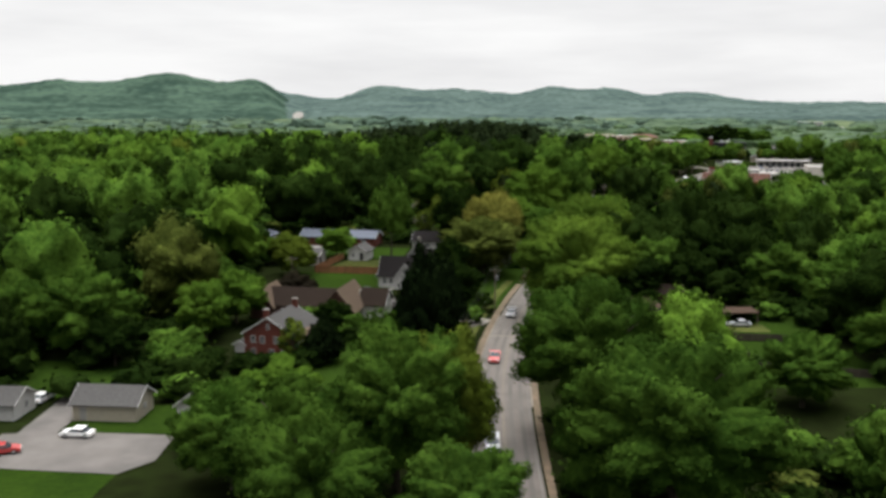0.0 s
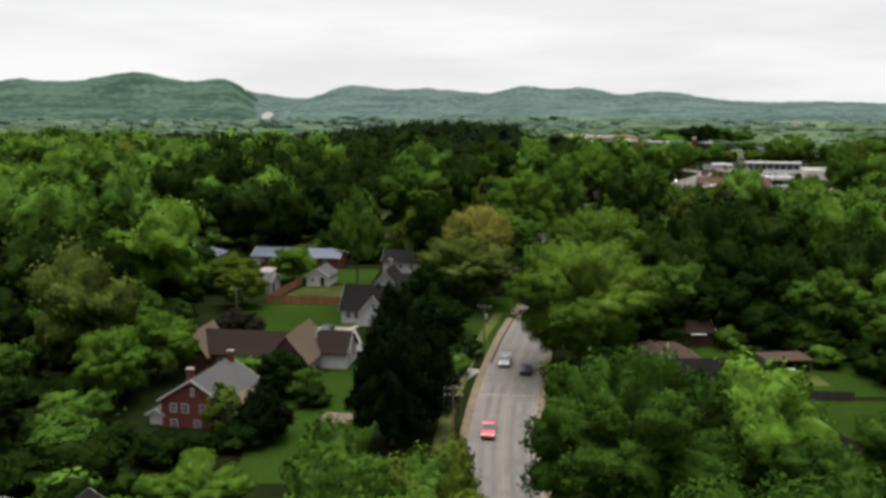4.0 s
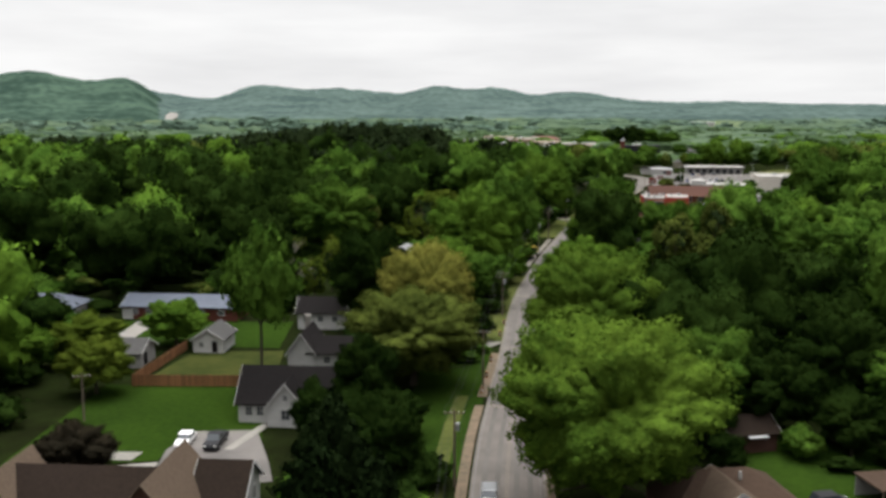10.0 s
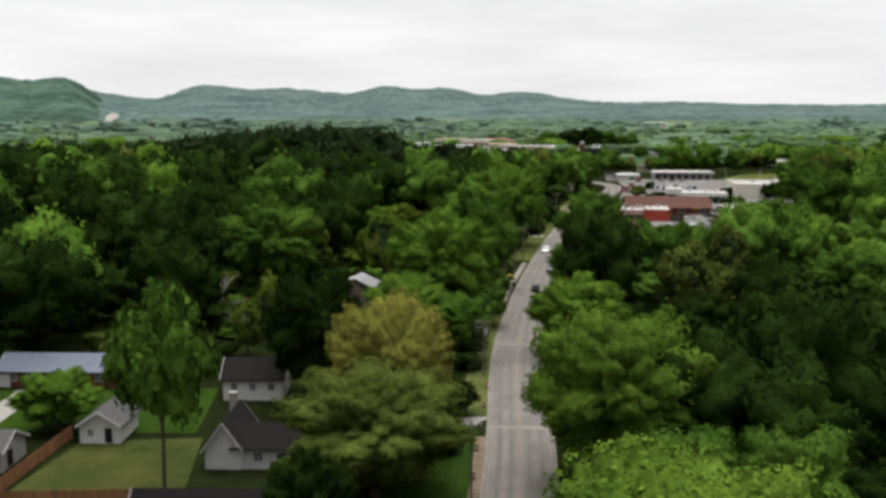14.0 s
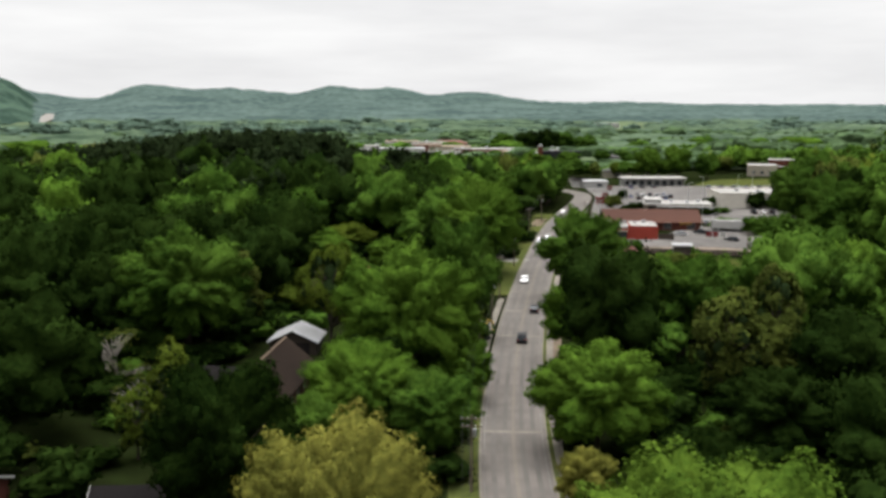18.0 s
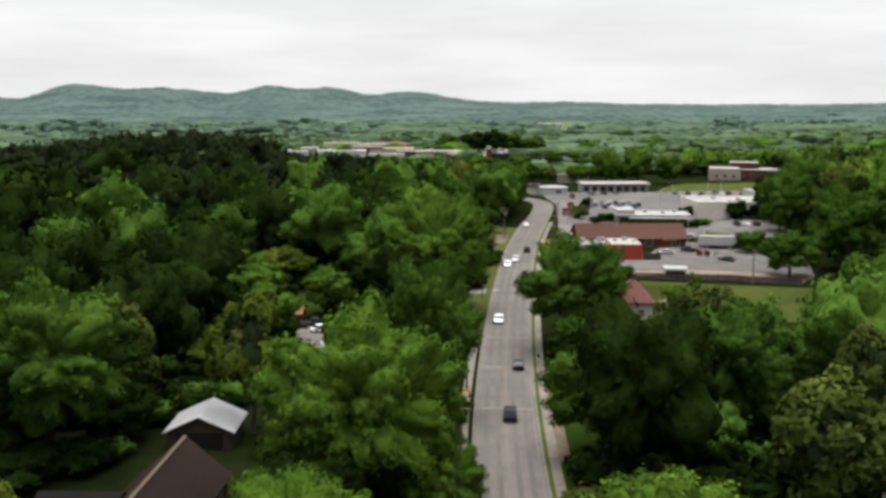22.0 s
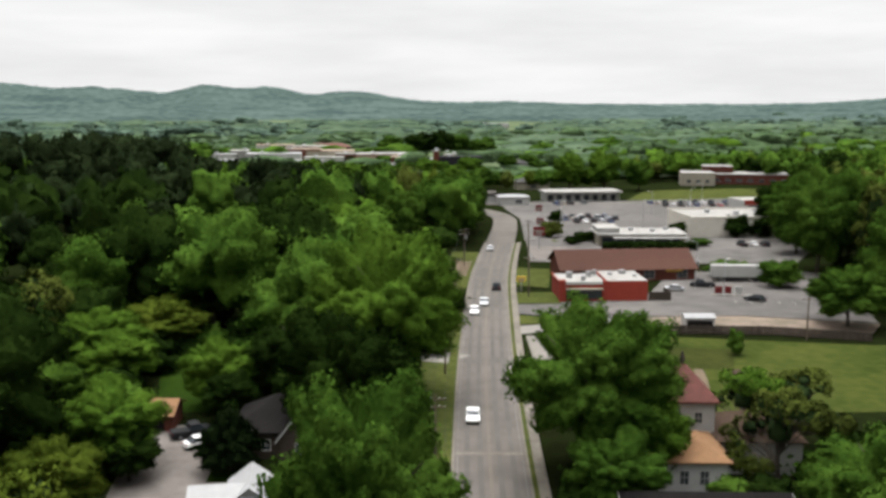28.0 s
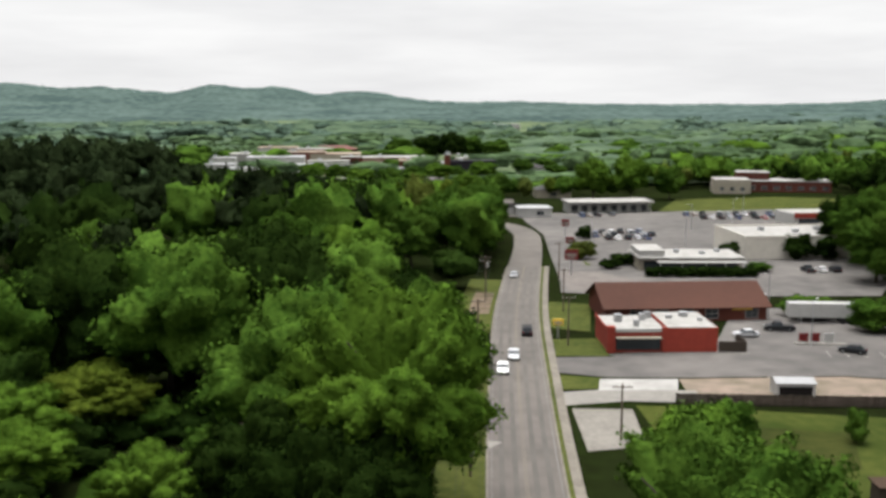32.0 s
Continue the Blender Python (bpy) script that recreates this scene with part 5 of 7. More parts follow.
def plain_rise(X, Y, R, A):
    Z = land(X, Y) + 1.0 + 4.5 * swell(X, Y, 13, 4) + 4.5 * swell(X, Y, 26, 5) + 5.0 * swell(X, Y * 0.6, 120, 6)
    # meadows and yards lie open between drifts of trees
    Z -= 34 * np.clip(swell(X, Y * 0.5, 75, 7) * 0.55 + swell(X, Y * 0.5, 230, 8) * 0.45 - 0.56, 0, 0.3)
    for x, y, w, d, turn in ((225, 1010, 125, 175, 0), (855, 2100, 30, 460, -21.6), (960, 2600, 120, 480, -17), (-60, 1300, 140, 120, 0), (-420, 2800, 50, 620, 6)):
        c, q = math.cos(radians(turn)), math.sin(radians(turn))
        u, v = (X - x) * c + (Y - y) * q, -(X - x) * q + (Y - y) * c
        Z -= 16 * np.clip(1.6 - np.maximum(abs(u) / w, abs(v) / d) * 1.2, 0, 1)
    return Z - 10 * np.clip((1000 - R) / 120, 0, 1)


def near_hill_rise(X, Y, R, A):
    """The nearer ridge: it stands before the others and breaks off at the highway."""
    return hill_rise(X, Y, R, A, 0) + 5 - 60 * np.clip((A + 10.4) / 2.9, 0, 1) ** 1.3 - 30 * np.clip((R - 4150) / 250, 0, 1)


# each sheet's material holds the haze of its distance in its colour
canopy_sheet(np.arange(-40, 62, 0.13), np.arange(2350, 4700, 20.0), hill_rise, HILLWOOD, "wooded hills along the skyline, haze blue in their colour")
canopy_sheet(np.arange(-40, -7.4, 0.13), np.arange(2330, 4400, 20.0), near_hill_rise, NEARHILL, "green wooded ridge with less haze in its colour than the hills behind")
canopy_sheet(np.arange(-36, 50, 0.17), 900 * 1.0065 ** np.arange(0, 155), plain_rise, PLAINWOOD, "green woods and hedges across the far plain, haze in their colour")


# ---- houses ----
def window(root, side, u, z, w, h, half_w, half_d, deep=0.07):
    """A framed window with its pane on one side of a house: side is front, back, left or right; u along the wall."""
    bm = bmesh.new()
    t = 0.09
    loops = [[bm.verts.new((x, y, z)) for x, z in ((-w / 2 + k, k), (w / 2 - k, k), (w / 2 - k, h - k), (-w / 2 + k, h - k))] for k, y in ((0, -deep), (t, -deep), (t, 0.02), (0, 0.02))]
    for a, b in zip(loops, loops[1:] + loops[:1]):
        for i in range(4):
            bm.faces.new((a[i], a[(i + 1) % 4], b[(i + 1) % 4], b[i]))
    bmesh.ops.recalc_face_normals(bm, faces=bm.faces)
    fr = part("window", bm, WHITE, root)
    part("glazing_bar", blk(-0.03, 0.03, -0.05, -0.03, t, h - t), WHITE, fr)
    part("glazing_bar", blk(-w / 2 + t, w / 2 - t, -0.055, -0.03, h / 2 - 0.03, h / 2 + 0.03), WHITE, fr)
    pane = part("pane", blk(-w / 2 + t, w / 2 - t, -0.025, 0.0, t, h - t), GLASS, fr)
    turn = {"front": 0, "right": 90, "back": 180, "left": 270}[side]
    off = half_d if side in ("front", "back") else half_w
    fr.matrix_basis = pose(0, 0, 0, 0, 0, turn) @ pose(u, -off - 0.004, z)
    return fr


def door(root, side, u, w, h, half_w, half_d, material=WHITE):
    d = part("door", blk(-w / 2, w / 2, -0.06, 0.02, 0, h), material, root)
    part("door_handle", blk(w / 2 - 0.15, w / 2 - 0.05, -0.1, -0.06, 1.0, 1.1, bevel=0.02), STEEL, d)
    turn = {"front": 0, "right": 90, "back": 180, "left": 270}[side]
    d.matrix_basis = pose(0, 0, 0, 0, 0, turn) @ pose(u, -(half_d if side in ("front", "back") else half_w) - 0.004, 0.15)


def prism(bm, x0, x1, half, z, rise, along):
    """A triangular gable block."""
    def P(a, b, c):
        return (a, b, c) if along == "x" else (-b, a, c)
    vs = [bm.verts.new(P(a, b, c)) for a in (x0, x1) for b, c in ((-half, z), (half, z), (0, z + rise))]
    for q in ((0, 1, 2), (5, 4, 3), (0, 3, 4, 1), (1, 4, 5, 2), (2, 5, 3, 0)):
        bm.faces.new([vs[i] for i in q])
    return bm


def slope_slab(bm, x0, x1, half, z, rise, over, thick, along, sign):
    k = rise / half
    lo = half + over
    pts = ((0, z + rise), (lo, z + rise - k * lo), (lo, z + rise - k * lo + thick), (0, z + rise + thick))
    def P(a, b, c):
        return (a, sign * b, c) if along == "x" else (-sign * b, a, c)
    vs = [bm.verts.new(P(a, b, c)) for a in (x0, x1) for b, c in pts]
    for q in ((0, 1, 2, 3), (7, 6, 5, 4), (0, 4, 5, 1), (1, 5, 6, 2), (2, 6, 7, 3), (3, 7, 4, 0)):
        bm.faces.new([vs[i] for i in q])
    bmesh.ops.recalc_face_normals(bm, faces=bm.faces)
    return bm


def hip_block(bm, w, d, z, rise, over, cut=None):
    hw, hd = w / 2 + over, d / 2 + over
    r = max(0.0, (w - d) / 2) if cut is None else cut
    base = [bm.verts.new((x, y, z)) for x, y in ((-hw, -hd), (hw, -hd), (hw, hd), (-hw, hd))]
    eave = [bm.verts.new((x, y, z + 0.18)) for x, y in ((-hw, -hd), (hw, -hd), (hw, hd), (-hw, hd))]
    for i in range(4):
        bm.faces.new((base[i], base[(i + 1) % 4], eave[(i + 1) % 4], eave[i]))
    bm.faces.new(base[::-1])
    if r < 0.05:
        top = bm.verts.new((0, 0, z + rise))
        for i in range(4):
            bm.faces.new((eave[i], eave[(i + 1) % 4], top))
    else:
        a, b = bm.verts.new((-r, 0, z + rise)), bm.verts.new((r, 0, z + rise))
        bm.faces.new((eave[0], eave[1], b, a))
        bm.faces.new((eave[1], eave[2], b))
        bm.faces.new((eave[2], eave[3], a, b))
        bm.faces.new((eave[3], eave[0], a))
    return bm


def wing(root, cx, cy, w, d, eave, rise, wall, roof, along="x", hip=False, over=0.45, trim=True, foot=-0.6):
    """Walls and roof of one wing of a house, as parts of its root."""
    bm = blk(cx - w / 2, cx + w / 2, cy - d / 2, cy + d / 2, foot, eave)
    body = part("wall", bm, wall, root)
    if hip:
        r = part("roof", hip_block(bmesh.new(), w, d, eave, rise, over), roof, root)
        r.matrix_basis = Matrix.Translation((cx, cy, 0))
        return body
    length, half = (w, d / 2) if along == "x" else (d, w / 2)
    g = part("gable", prism(bmesh.new(), -length / 2, length / 2, half, eave, rise, along), wall, root)
    g.matrix_basis = Matrix.Translation((cx, cy, 0))
    for sign in (1, -1):
        s = part("roof_slope", slope_slab(bmesh.new(), -length / 2 - over, length / 2 + over, half, eave, rise, over, 0.16, along, sign), roof, root)
        s.matrix_basis = Matrix.Translation((cx, cy, 0))
    if trim:
        for e in (-1, 1):
            for sign in (1, -1):
                x0 = e * (length / 2 + over)
                f = part("fascia", slope_slab(bmesh.new(), min(x0, x0 + e * 0.06), max(x0, x0 + e * 0.06), half, eave - 0.12, rise, over, 0.29, along, sign), WHITE, root)
                f.matrix_basis = Matrix.Translation((cx, cy, 0))
    return body


def chimney(root, x, y, z0, z1, material=BRICK):
    c = part("chimney", blk(x - 0.45, x + 0.45, y - 0.35, y + 0.35, z0, z1), material, root)
    part("chimney_cap", blk(x - 0.55, x + 0.55, y - 0.45, y + 0.45, z1, z1 + 0.15), CONCRETE, c)


def house(name, label, x, y, rot, category="house", sink=0.0):
    return empty(name, pose(x, y, lz(x, y) - sink, 0, 0, rot), label, category)


h = house("garage", "long cream block garage with a grey roof beside a parking lot", -49.2, 136.7, -5, "garage")
wing(h, 0, 0, 9.6, 6.6, 2.6, 1.9, CREAM, SHINGLE_GREY)
door(h, "front", -3.2, 1.0, 2.0, 4.8, 3.3, GREYWALL)
window(h, "right", 0, 1.1, 1.0, 1.0, 4.8, 3.3)
h = house("garage", "white garage with a low grey roof beside a driveway", -67.0, 137, -4, "garage")
wing(h, 0, 0, 9, 6.4, 2.5, 1.7, WHITE, SHINGLE_GREY)
window(h, "right", 0.5, 1.0, 1.1, 1.0, 4.5, 3.2)
h = house("shed", "small white shed with a dark shingle roof", -36.6, 136.6, -6, "shed")
wing(h, 0, 0, 4.6, 5.0, 2.3, 1.7, WHITE, SHINGLE_DARK, along="y")
door(h, "front", 0.4, 0.9, 1.9, 2.3, 2.5, GREYWALL)

h = house("house", "two-storey red brick house with a grey shingle roof and white trim", -30.6, 175.5, -14, sink=0.6)
wing(h, 0, 0, 9.6, 12.0, 4.6, 3.0, BRICK, SHINGLE_GREY, along="y")
wing(h, 6.0, -1.0, 3.6, 6.0, 4.0, 1.1, WHITE, SHINGLE_TAN, hip=True)
for u in (-3.0, -1.2, 1.6):
    window(h, "front", u, 2.7, 1.05, 1.35, 4.8, 6.0)
window(h, "front", 0.0, 5.2, 0.6, 1.2, 4.8, 6.0)
for u in (-3.0, 0.6, 3.0):
    window(h, "front", u, 0.3, 1.05, 1.4, 4.8, 6.0)
for yy in (-3.4, -1.0, 1.4):
    part("porch_column", blk(7.55, 7.85, yy - 0.15, yy + 0.15, -0.6, 4.0, bevel=0.03), WHITE, h)
chimney(h, -0.9, -4.6, 6.2, 8.7)
chimney(h, 0.6, 5.4, 6.2, 8.8)
wing(h, -5.9, -4.0, 2.2, 3.0, 2.2, 0.6, WHITE, SHINGLE_GREY, along="y")

h = house("house", "low rambling house with brown shingle gables and white trim", -28.5, 200.5, -11)
wing(h, -1.0, 0, 17.0, 8.0, 2.9, 3.0, DARKBRICK, SHINGLE_UMBER, along="x")
wing(h, 8.2, -1.2, 7.0, 12.4, 2.9, 4.2, DARKBRICK, SHINGLE_TAN, along="y", trim=False)
wing(h, -9.2, -0.6, 5.0, 9.2, 2.8, 3.6, DARKBRICK, SHINGLE_TAN, along="y", trim=False)
wing(h, 13.6, 3.2, 5.4, 7.0, 2.9, 2.8, WHITE, SHINGLE_UMBER, along="x")
chimney(h, -12.4, -1.5, 0, 6.4)
for u in (6.4, 9.6):
    window(h, "front", u, 0.9, 1.3, 1.4, 8.0, 7.4)
for u in (-4.5, -1.5, 1.5):
    window(h, "front", u, 0.9, 1.3, 1.3, 8.0, 4.0)
for u in (-4.0, -1.5):
    window(h, "right", u, 0.9, 1.1, 1.4, 11.7, 4.0)
for u in (1.8, 4.4):
    window(h, "right", u, 0.9, 1.0, 1.5, 16.3, 4.0)

h = house("house", "white house with steep dark shingle gables", -8.6, 232.0, -11)
wing(h, 0, 0, 13.0, 8.5, 3.0, 4.0, WHITE, SHINGLE_DARK, along="x")
wing(h, 0.6, -3.2, 5.2, 5.4, 3.0, 3.2, WHITE, SHINGLE_DARK, along="y")
window(h, "front", 0.6, 1.0, 1.3, 1.5, 6.5, 5.9)
for u in (-5.0, -3.4, 4.6):
    window(h, "front", u, 1.0, 1.1, 1.4, 6.5, 4.25)
window(h, "front", 0.6, 3.7, 0.7, 0.9, 6.5, 5.9)
h = house("house", "white house with dark gabled roofs beside a yard", -3.0, 258.0, -12)
wing(h, 1.6, -1.0, 8.5, 6.5, 2.8, 2.0, WHITE, SHINGLE_DARK, along="x")
wing(h, -3.8, 0, 4.6, 9.0, 2.8, 3.2, WHITE, SHINGLE_DARK, along="y")
chimney(h, -4.5, 3.8, 4, 7.2, CONCRETE)
for u in (0.5, 3.5):
    window(h, "front", u, 1.0, 1.2, 1.2, 5.85, 4.25)
h = house("house", "small two-storey white house with a dark roof", -4.0, 284.5, -10)
wing(h, 0, 0, 9.0, 7.0, 3.4, 2.3, WHITE, SHINGLE_DARK, along="x")
for u in (-2.8, 0, 2.8):
    window(h, "front", u, 1.5, 1.1, 1.2, 4.5, 3.5)
h = house("house", "long low brick ranch house with a blue-grey roof", -32.0, 296.0, -12)
wing(h, 0, 0, 24.0, 8.5, 2.7, 1.7, BRICK, SHINGLE_BLUE, along="x")
for u in (-9.5, -6.5, 0.5, 4.5, 8.5):
    window(h, "front", u, 1.0, 1.4, 1.2, 12.0, 4.25)
door(h, "front", -2.5, 1.0, 2.05, 12.0, 4.25)
part("garage_door", blk(-12.05, -9.9, -4.32, -4.27, 0.05, 2.1), WHITE, h)
h = house("garage", "small white garage with a grey gabled roof", -23.6, 269.5, -12, "garage")
wing(h, 0, 0, 5.4, 7.0, 2.6, 1.7, WHITE, SHINGLE_GREY, along="y")
door(h, "front", 1.2, 1.0, 2.0, 2.7, 3.5, SHINGLE_DARK)
window(h, "front", -1.2, 1.0, 0.9, 1.0, 2.7, 3.5)
h = house("shed", "grey timber shed with a pale grey roof beside a fence", -37.0, 261.5, -12, "shed")
wing(h, 0, 0, 6.6, 6.4, 2.6, 1.7, GREYWALL, SHINGLE_GREY, along="x")
door(h, "right", -1.0, 1.4, 2.0, 3.3, 3.2, SHINGLE_DARK)
h = house("house", "low house with a blue-grey roof among trees", -59.5, 297.0, -12)
wing(h, 0, 0, 13.0, 8.5, 2.7, 2.3, GREYWALL, SHINGLE_BLUE, along="x", hip=True)
window(h, "front", 2.0, 1.0, 1.3, 1.2, 6.5, 4.25)
h = house("house", "brick house with a brown roof among trees", -76.0, 262.0, -16)
wing(h, 0, 0, 14.0, 8.5, 2.8, 2.2, BRICK, SHINGLE_BROWN, along="x")
wing(h, 3.0, -3.5, 6.0, 6.0, 2.7, 1.8, BRICK, SHINGLE_BROWN, along="y")

h = house("house", "low house with brown and dark shingle roofs and white gable", 39.0, 190.0, 1)
wing(h, 0.4, 2.6, 14.0, 8.5, 2.8, 3.0, DARKBRICK, SHINGLE_BROWN, hip=True)
wing(h, -0.6, -0.6, 9.0, 7.0, 2.8, 3.0, WHITE, SHINGLE_TAN, along="y")
wing(h, 0.6, -6.6, 16.5, 7.4, 2.6, 2.7, WHITE, SHINGLE_DARK, along="x")
wing(h, -2.6, -9.4, 8.4, 6.0, 2.6, 3.0, WHITE, SHINGLE_DARK, along="y")
wing(h, -9.3, -8.4, 3.0, 3.0, 2.2, 0.7, WHITE, SHINGLE_DARK, along="x")
for u in (-4.4, -1.2):
    window(h, "front", u, 0.9, 1.1, 1.3, 8.0, 12.4)
window(h, "front", -2.6, 3.4, 0.8, 0.8, 8.0, 12.4)
for u in (3.6, 6.2):
    window(h, "front", u, 0.9, 1.2, 1.3, 8.8, 10.3)
part("roof_vent", blk(1.6, 1.9, 1.0, 1.3, 5.0, 5.9, bevel=0.03), WHITE, h)
part("drain_pipe", tube(bmesh.new(), [(8.9, -10.35, 0.0), (8.9, -10.35, 2.5)], [0.05, 0.05], 6), WHITE, h)
h = house("outbuilding", "red-brown outbuilding among dark trees", 51.0, 212.5, 4, "shed")
wing(h, 0, 0, 6.4, 5.4, 2.6, 1.5, DARKBRICK, SHINGLE_UMBER, along="x")
part("roof_panel", blk(-1.2, 1.4, -3.9, -2.9, 2.3, 2.42), ROOF_WHITE, h)
h = house("carport", "open timber carport with a flat brown roof", 61.2, 194.0, 2, "carport")
part("roof", blk(-4.0, 4.0, -2.8, 2.8, 2.5, 2.72), SHINGLE_BROWN, h)
for xx in (-3.7, 3.7):
    for yy in (-2.5, 2.5):
        part("post", blk(xx - 0.08, xx + 0.08, yy - 0.08, yy + 0.08, -0.2, 2.5), POLE, h)
part("back_wall", blk(-3.9, 3.9, 2.4, 2.55, -0.2, 2.5), GREYWALL, h)

h = house("house", "long house with a steep dark brown shingle roof among trees", 11.2, 327.2, -19)
wing(h, 0, 0, 9.5, 22.0, 3.0, 4.0, DARKBRICK, SHINGLE_UMBER, along="y", trim=False)
part("ridge_cap", blk(-0.22, 0.22, -11.4, 11.4, 7.12, 7.24), SHINGLE_TAN, h, "pale tan ridge capping")
wing(h, -7.6, 0.6, 8.0, 8.5, 2.9, 2.0, DARKBRICK, SHINGLE_DARK, along="x", trim=False)
part("gutter", blk(-11.6, -4.9, -4.25, -4.1, 2.75, 2.9), WHITE, h)
for u in (-8, -4, 0, 4, 8):
    window(h, "right", u, 1.0, 1.2, 1.3, 4.75, 13)
h = house("barn", "open barn with a pale metal gable roof among trees", 18.0, 355.6, -17, "barn")
wing(h, 0, 0, 8.4, 7.4, 2.4, 1.9, DARKFENCE, ROOF_WHITE, along="y", trim=False)
# thin dark slab on the closed wall, in place of a doorway's inner shade
part("doorway", blk(-3.0, 3.0, -3.76, -3.7, 0.0, 2.2), SHINGLE_DARK, h, "dark panel standing for the shaded inside of a doorway")
h = house("house", "house with a dark shingle roof and steep gables", 52.4, 406.0, -20)
wing(h, 0, 0, 11.5, 10.0, 3.2, 3.4, DARKFENCE, SHINGLE_DARK, hip=True)
wing(h, 2.8, -3.5, 5.0, 6.0, 3.2, 3.2, DARKFENCE, SHINGLE_DARK, along="y")
wing(h, 3.0, 3.0, 5.5, 6.5, 3.4, 3.8, GREYWALL, SHINGLE_DARK, along="y")
for u in (-4.2, -1.6):
    window(h, "front", u, 1.0, 1.2, 1.4, 5.75, 5.0)
window(h, "front", 2.8, 1.0, 1.4, 1.5, 5.75, 6.5)
h = house("garage", "low garage with an orange-brown roof beside a paved yard", 37.6, 418.5, -20, "garage")
wing(h, 0, 0, 5.6, 5.4, 2.3, 1.2, BRICK, ROOF_ORANGE, along="x", trim=False)
# no opening is cut: the slab's dark colour is the shade within
part("garage_door", blk(-1.8, 1.8, -2.76, -2.7, 0.05, 2.0), SHINGLE_DARK, h, "dark panel standing for the shaded garage opening")
h = house("shed", "small white shed with a grey roof under trees", 25.6, 411.0, -18, "shed")
wing(h, 0, 0, 3.6, 4.2, 2.3, 1.4, WHITE, SHINGLE_GREY, along="y")
door(h, "front", 0.2, 0.8, 1.8, 1.8, 2.1, SHINGLE_DARK)
h = house("house", "low house with a pale metal roof beside a paved yard", 41.5, 386.5, -12)
wing(h, 1.8, 0, 8.4, 6.6, 2.6, 1.3, WHITE, ROOF_WHITE, along="x", trim=False)
wing(h, 3.4, 1.4, 4.4, 6.4, 2.6, 1.6, WHITE, ROOF_WHITE, along="y", trim=False)
h = house("house", "tall old house with a rust-red pyramid roof and orange porch roof", 96.7, 386.0, -22)
wing(h, 0, 0, 6.6, 6.6, 7.8, 4.2, WHITE, ROOF_RUST, hip=True)
part("finial", tube(bmesh.new(), [(0, 0, 11.7), (0, 0, 12.4), (0, 0, 13.2)], [0.35, 0.3, 0.05], 6), DARKFENCE, h)
wing(h, -2.0, -7.5, 9.5, 9.0, 3.8, 2.2, WHITE, ROOF_ORANGE, hip=True)
wing(h, 8.0, -1.0, 10.0, 9.0, 3.8, 2.4, WHITE, SHINGLE_BROWN, hip=True)
for u in (-4.0, -2.0, 0.2):
    window(h, "front", u, 1.2, 1.1, 1.7, 4.0, 12.0)
for u in (-1.4, 1.4):
    window(h, "front", u, 5.2, 1.0, 1.5, 3.3, 3.3)
h = house("house", "low house with a dark roof under shade trees", 86.0, 366.0, -22)
wing(h, 0, 0, 16.0, 8.0, 2.8, 2.2, GREYWALL, SHINGLE_DARK, along="x")


# ---- shops ----
h = house("restaurant", "red and white restaurant with a flat pale roof and dark awning", 137.2, 471.1, -18.4, "restaurant")
part("wall", blk(-12.5, -2.6, -6, 6, -0.6, 3.6), REDPAINT, h)
part("roof", blk(-12.2, -2.6, -5.7, 5.7, 3.6, 3.85), ROOF_FLAT, h)
part("parapet", blk(-12.6, -2.6, -6.15, -5.9, 3.6, 4.2), WHITE, h)
part("parapet", blk(-12.7, -12.45, -6.15, 6.1, 3.6, 4.2), REDPAINT, h)
part("red_block", blk(-2.6, 6.2, -6.3, 6, -0.6, 4.3), REDPAINT, h)
part("roof", blk(-2.4, 6.0, -6.1, 5.8, 4.3, 4.42), ROOF_FLAT, h)
part("corner_pillar", blk(-12.75, -11.4, -6.5, -5.2, -0.6, 4.6), REDPAINT, h)
part("corner_pillar", blk(-3.4, -2.5, -6.5, -5.9, -0.6, 4.5), REDPAINT, h)
part("awning", blk(-11.3, -3.5, -7.2, -6.1, 2.65, 2.85), CREAM, h)
part("window", blk(-11.2, -3.6, -6.09, -6.02, 0.5, 2.5), GLASS, h)
part("step", blk(-12.5, 11.5, -7.6, -7.25, -0.3, 0.16), CONCRETE, h)
part("yard_fence", blk(6.4, 11.2, -6.5, -6.35, -0.3, 2.0), DARKFENCE, h)
part("yard_fence", blk(11.05, 11.2, -6.35, -1.0, -0.3, 2.0), DARKFENCE, h)
for xx, yy, s in ((-9.5, 1, 1.3), (-7.0, -2.5, 0.9), (-5.0, 2, 1.1), (-0.5, 1, 1.0), (2.5, 2.5, 1.4), (4.5, -1, 0.8), (-3.4, 4, 0.9)):
    part("roof_unit", blk(xx - s / 2, xx + s / 2, yy - s / 2, yy + s / 2, 3.8, 4.5 + s * 0.5, bevel=0.06), ROOF_WHITE, h)
h = house("shop", "long brick shop with a sloping ribbed brown roof", 152.0, 492.6, -16, "shop")
wing(h, 0, 0, 32.0, 15.0, 3.0, 3.4, BRICK, ROOF_BARK, along="x", trim=False, over=0.8)
for u in (-10, -5, 0, 5, 13):
    window(h, "front", u, 0.5, 2.6, 2.0, 16.0, 7.5)
part("sign_board", blk(9.0, 13.0, -7.75, -7.6, 2.2, 2.9), YELLOWSIGN, h, "plain yellow sign board")
h = house("trailer", "white box semi-trailer parked on asphalt", 174.0, 475.5, -24, "trailer")
part("box", blk(-6.6, 6.6, -1.25, 1.25, 1.15, 3.9, bevel=0.05), WHITE, h)
